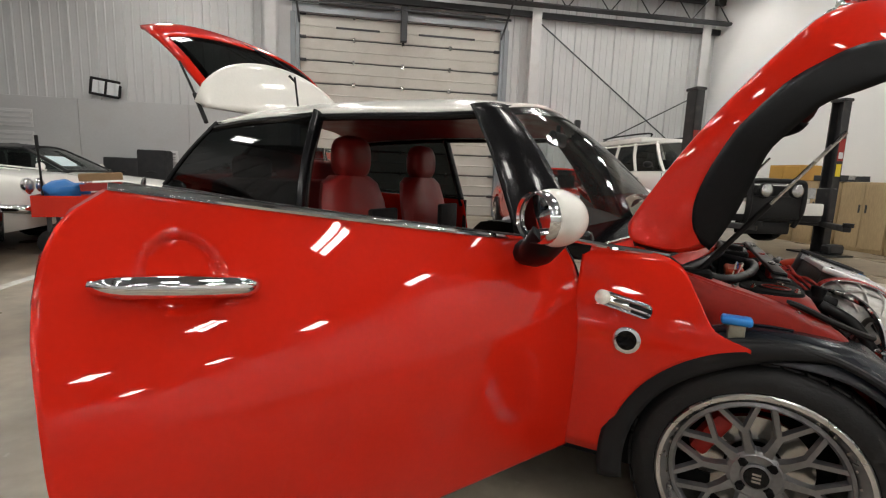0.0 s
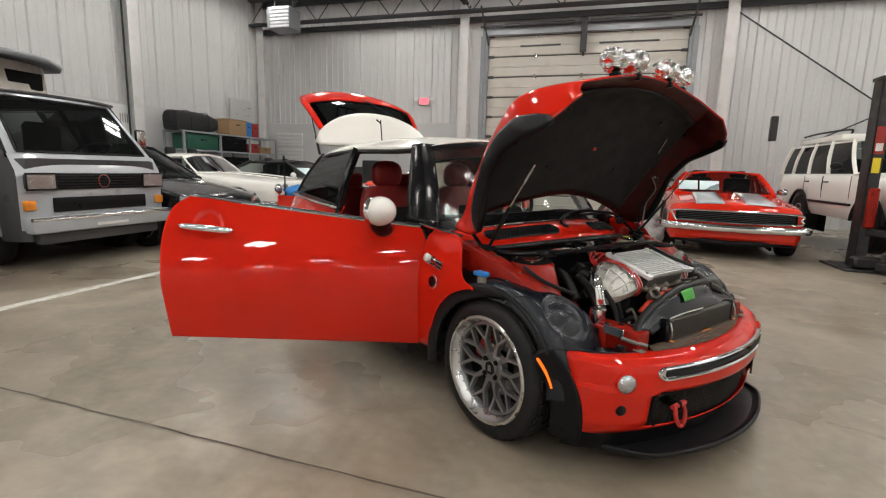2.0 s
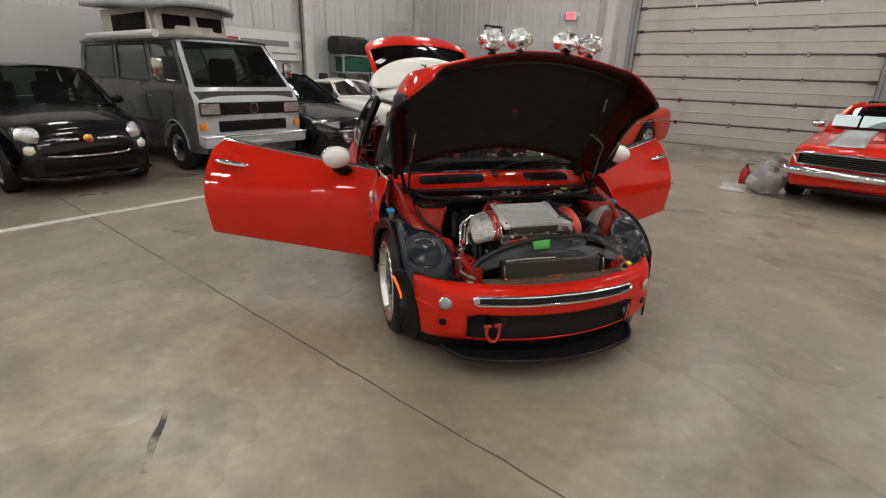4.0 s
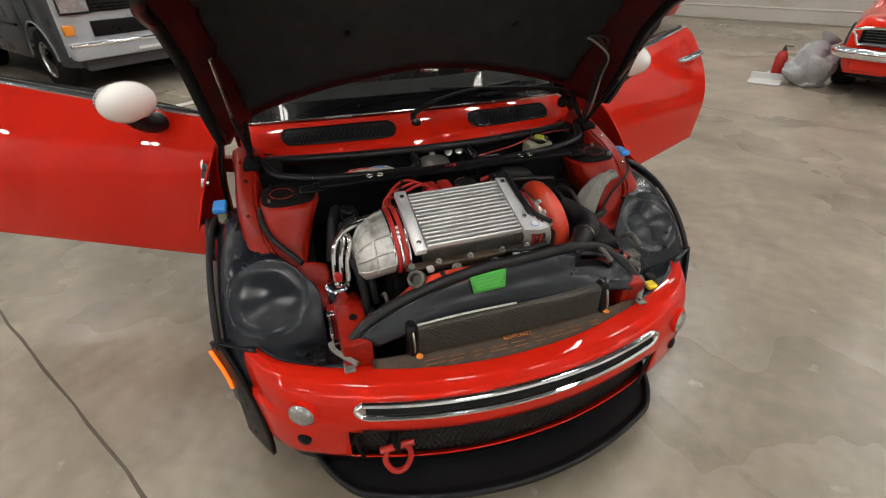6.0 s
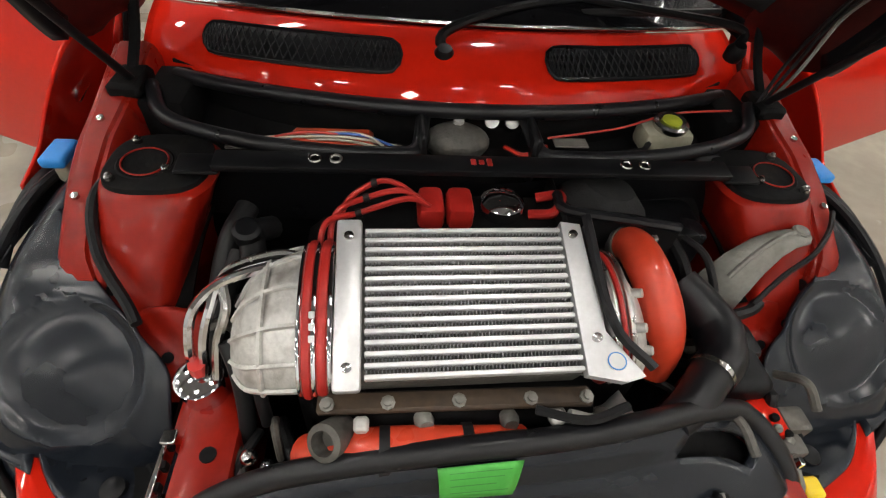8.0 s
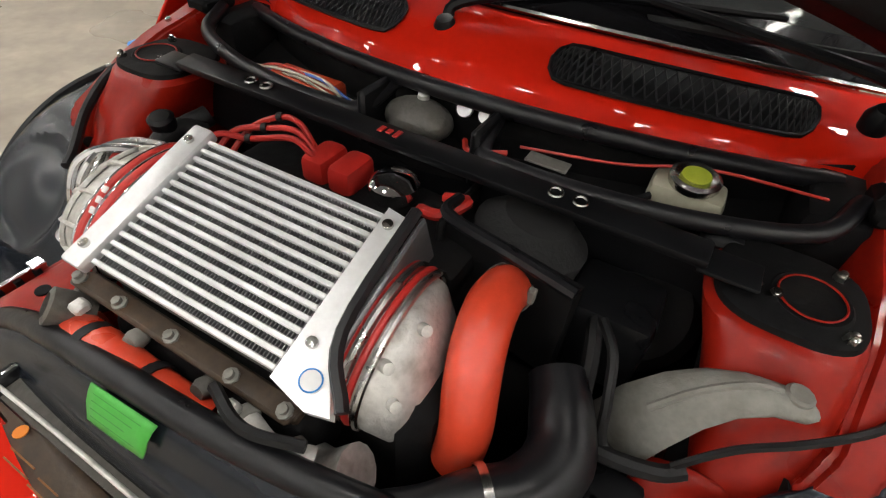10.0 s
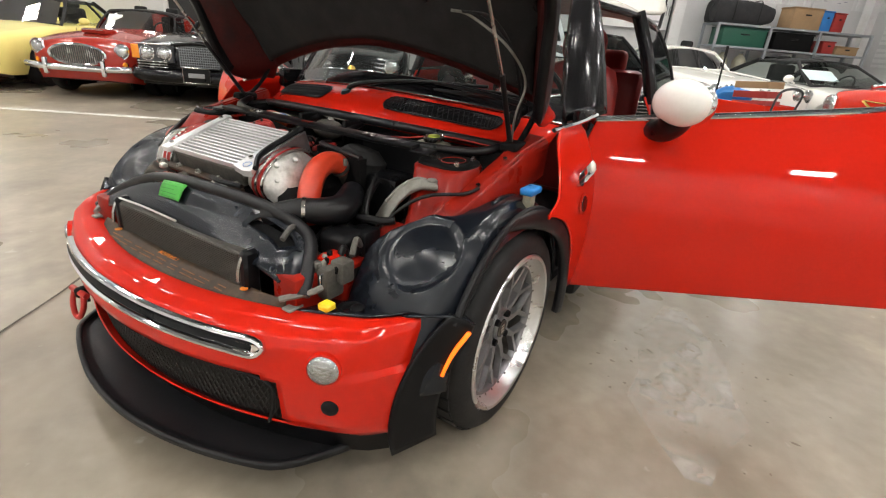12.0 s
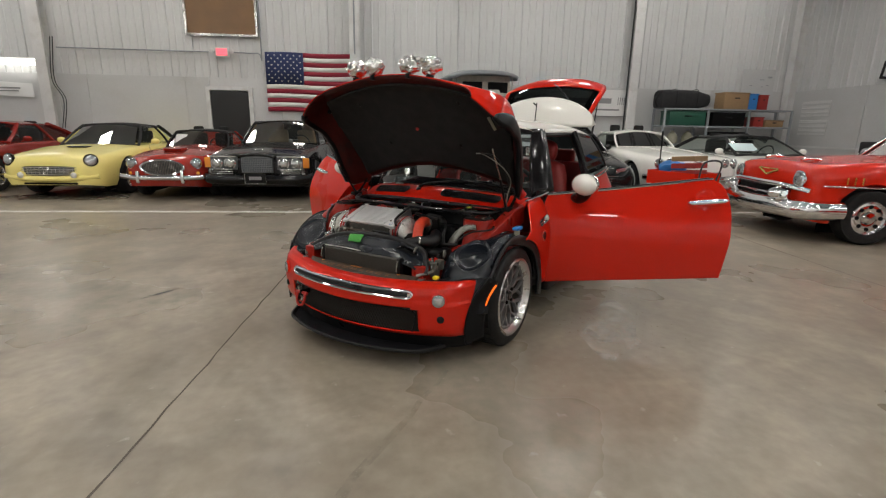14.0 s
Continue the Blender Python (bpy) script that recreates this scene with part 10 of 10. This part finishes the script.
# two-post lift round the off-roader
lf = thing("car_lift", on_room(0, 0), "black two-post car lift with yellow and red labels", "car lift")
for u, s in ((3.56, 1), (6.22, -1)):
    cm = bmesh.new()
    for c, q in (((u - s * 0.06, 5.33, 1.28), (0.02, 0.22, 2.5)), ((u, 5.23, 1.28), (0.14, 0.02, 2.5)), ((u, 5.43, 1.28), (0.14, 0.02, 2.5))):
        box(cm, c, q)
    po = part("post", cm, LIFT_BLACK, lf, "black steel post")
    part("base_plate", B(((u, 5.33, 0.02), (0.55, 0.75, 0.03)), bevel=0.005), LIFT_BLACK, po)
    part("base_gusset", B(((u, 5.10, 0.12), (0.3, 0.18, 0.16)), bevel=0.03), LIFT_BLACK, po)
    part("carriage", B(((u + s * 0.03, 5.33, 0.85), (0.13, 0.28, 0.55)), bevel=0.02), RED_BAY if s > 0 else LIFT_BLACK, po, "red lift carriage")
    part("warning_label", B(((u, 5.216, 1.75), (0.11, 0.006, 0.36))), BOX_RED, po)
    part("warning_label", B(((u, 5.212, 1.66), (0.08, 0.006, 0.10))), SIGN_WHITE, po)
    part("warning_label", B(((u, 5.216, 1.42), (0.09, 0.006, 0.20))), HAZARD, po)
    part("cap", B(((u, 5.33, 2.55), (0.18, 0.26, 0.05)), bevel=0.01), LIFT_BLACK, po)
    for dv in (-0.9, 1.1):
        am_ = part("lift_arm", B(((0, 0, 0), (math.hypot(0.55, dv), 0.10, 0.09)), bevel=0.012), LIFT_BLACK, po, m=Matrix.Translation((u + s * 0.28, 5.33 + dv / 2, 0.52)) @ pose(0, 0, 0, 0, 0, math.degrees(math.atan2(dv, s * 0.55))))
        part("arm_pad", Lh([(0.07, 0), (0.07, 0.06), (0.001, 0.06)], (u + s * 0.55, 5.33 + dv, 0.55), (0, 0, 1), 18), RUBBER, po)
part("arm_tip", B(((4.05, 3.75, 0.10), (0.35, 0.14, 0.08)), bevel=0.02), HAZARD, lf, "yellow arm tip")
part("lift_arm", B(((0, 0, 0), (1.25, 0.12, 0.10)), bevel=0.015), LIFT_BLACK, lf, m=Matrix.Translation((3.9, 4.35, 0.10)) @ pose(0, 0, 0, 0, 0, -65))
part("floor_ramp", B(((4.4, 4.2, 0.03), (1.5, 0.5, 0.05)), bevel=0.012), LIFT_BLACK, lf)

# workshop corner at the east wall
fp = thing("tall_jack_stand", on_room(3.75, 9.95), "black and white tall stand behind the cars", "stand")
part("pole", B(((0, 0, 1.1), (0.09, 0.09, 2.2))), COLUMN_WHITE, fp)
part("head", B(((0, 0, 2.3), (0.14, 0.12, 0.55)), bevel=0.02), LIFT_BLACK, fp)
part("foot", B(((0, 0, 0.02), (0.5, 0.5, 0.04)), bevel=0.01), DARK_STEEL, fp)
sc = thing("shop_stool", on_room(2.85, 10.1), "grey steel tool trolley by the wall", "tool trolley")
part("cabinet", B(((0, 0, 0.55), (0.55, 0.45, 0.8)), bevel=0.02), STEEL_GREY, sc)
for z in (0.3, 0.5, 0.7, 0.86):
    part("drawer", B(((0, -0.23, z), (0.5, 0.02, 0.15)), bevel=0.005), STEEL_GREY, sc)
part("top_bin", B(((0, 0, 1.02), (0.5, 0.4, 0.14)), bevel=0.02), DARK_STEEL, sc)
part("handle", T([(-0.27, -0.2, 0.9), (-0.34, -0.2, 1.1), (-0.34, 0.2, 1.1), (-0.27, 0.2, 0.9)], 0.014, 8, 5), DULL_CHROME, sc)
for k in range(4):
    cab = thing("plywood_cabinet", on_room(7.75, 7.55 - 0.92 * k), "tall plain plywood cabinet against the white partition", "cabinet", "plywood cabinets")
    part("body", B(((0, 0, 0.63), (0.62, 0.9, 1.26)), bevel=0.008), PLYWOOD, cab)
    for s in SIDES:
        dr_ = part("door", B(((-0.318, s * 0.223, 0.65), (0.02, 0.43, 1.16)), bevel=0.004), PLYWOOD, cab)
        part("handle_slot", B(((-0.332, s * 0.06, 0.78), (0.012, 0.035, 0.15)), bevel=0.005), DARK_STEEL, dr_)
    part("plinth", B(((0.02, 0, 0.03), (0.56, 0.86, 0.06))), DARK_STEEL, cab)
ob_ = thing("orange_drawer_box", on_room(7.7, 7.5, 1.27), "orange wooden drawer box on a cabinet", "drawer box")
part("case", B(((0, 0, 0.16), (0.5, 0.8, 0.32)), bevel=0.01), ORANGE_WOOD, ob_)
for s in SIDES:
    part("drawer", B(((-0.255, s * 0.19, 0.16), (0.02, 0.34, 0.26)), bevel=0.006), ORANGE_WOOD, ob_)
pp = thing("parts_tray", on_room(7.65, 6.4, 1.27), "open tray of red and dark parts on a cabinet", "tray")
part("tray", B(((0, 0, 0.015), (0.5, 0.7, 0.03)), ((0.24, 0, 0.06), (0.02, 0.7, 0.09)), ((-0.24, 0, 0.06), (0.02, 0.7, 0.09)), bevel=0.004), DARK_STEEL, pp)
random.seed(8)
for k in range(9):
    part("spare_part", B(((random.uniform(-0.18, 0.18), random.uniform(-0.28, 0.28), 0.07), (random.uniform(0.06, 0.14), random.uniform(0.06, 0.16), 0.08)), bevel=0.015), (BOX_RED, DARK_STEEL, CAST)[k % 3], pp)
sg_ = thing("stacked_sheets", on_room(7.7, 4.9, 1.27), "stack of pale grey panels standing on a cabinet", "panels")
for k in range(3):
    part("sheet", B(((0.1 * k - 0.1, 0, 0.28 + 0.03 * k), (0.03, 0.85, 0.56 + 0.06 * k)), bevel=0.004), (SIGN_WHITE, STEEL_GREY, LINER_WHITE)[k], sg_)
# black loudspeaker-like crates on the north wall
for u, z, w in ((-7.0, 0.0, 0.75), (-6.35, 0.0, 0.62)):
    bc = thing("black_case", on_room(u, NORTH - 0.45, z), "tall black padded equipment case by the wall", "case")
    part("body", B(((0, 0, 0.62 + 0.1 * (w < 0.7)), (w, 0.5, 1.2 + 0.2 * (w < 0.7))), bevel=0.04, seg=2), BAG_BLACK, bc)
    part("handle", T([(-0.1, -0.26, 0.9), (0, -0.29, 0.92), (0.1, -0.26, 0.9)], 0.014, 8, 4), RUBBER, bc)
    part("latch", B(((0.0, -0.26, 0.55), (0.06, 0.02, 0.08)), bevel=0.006), DARK_STEEL, bc)
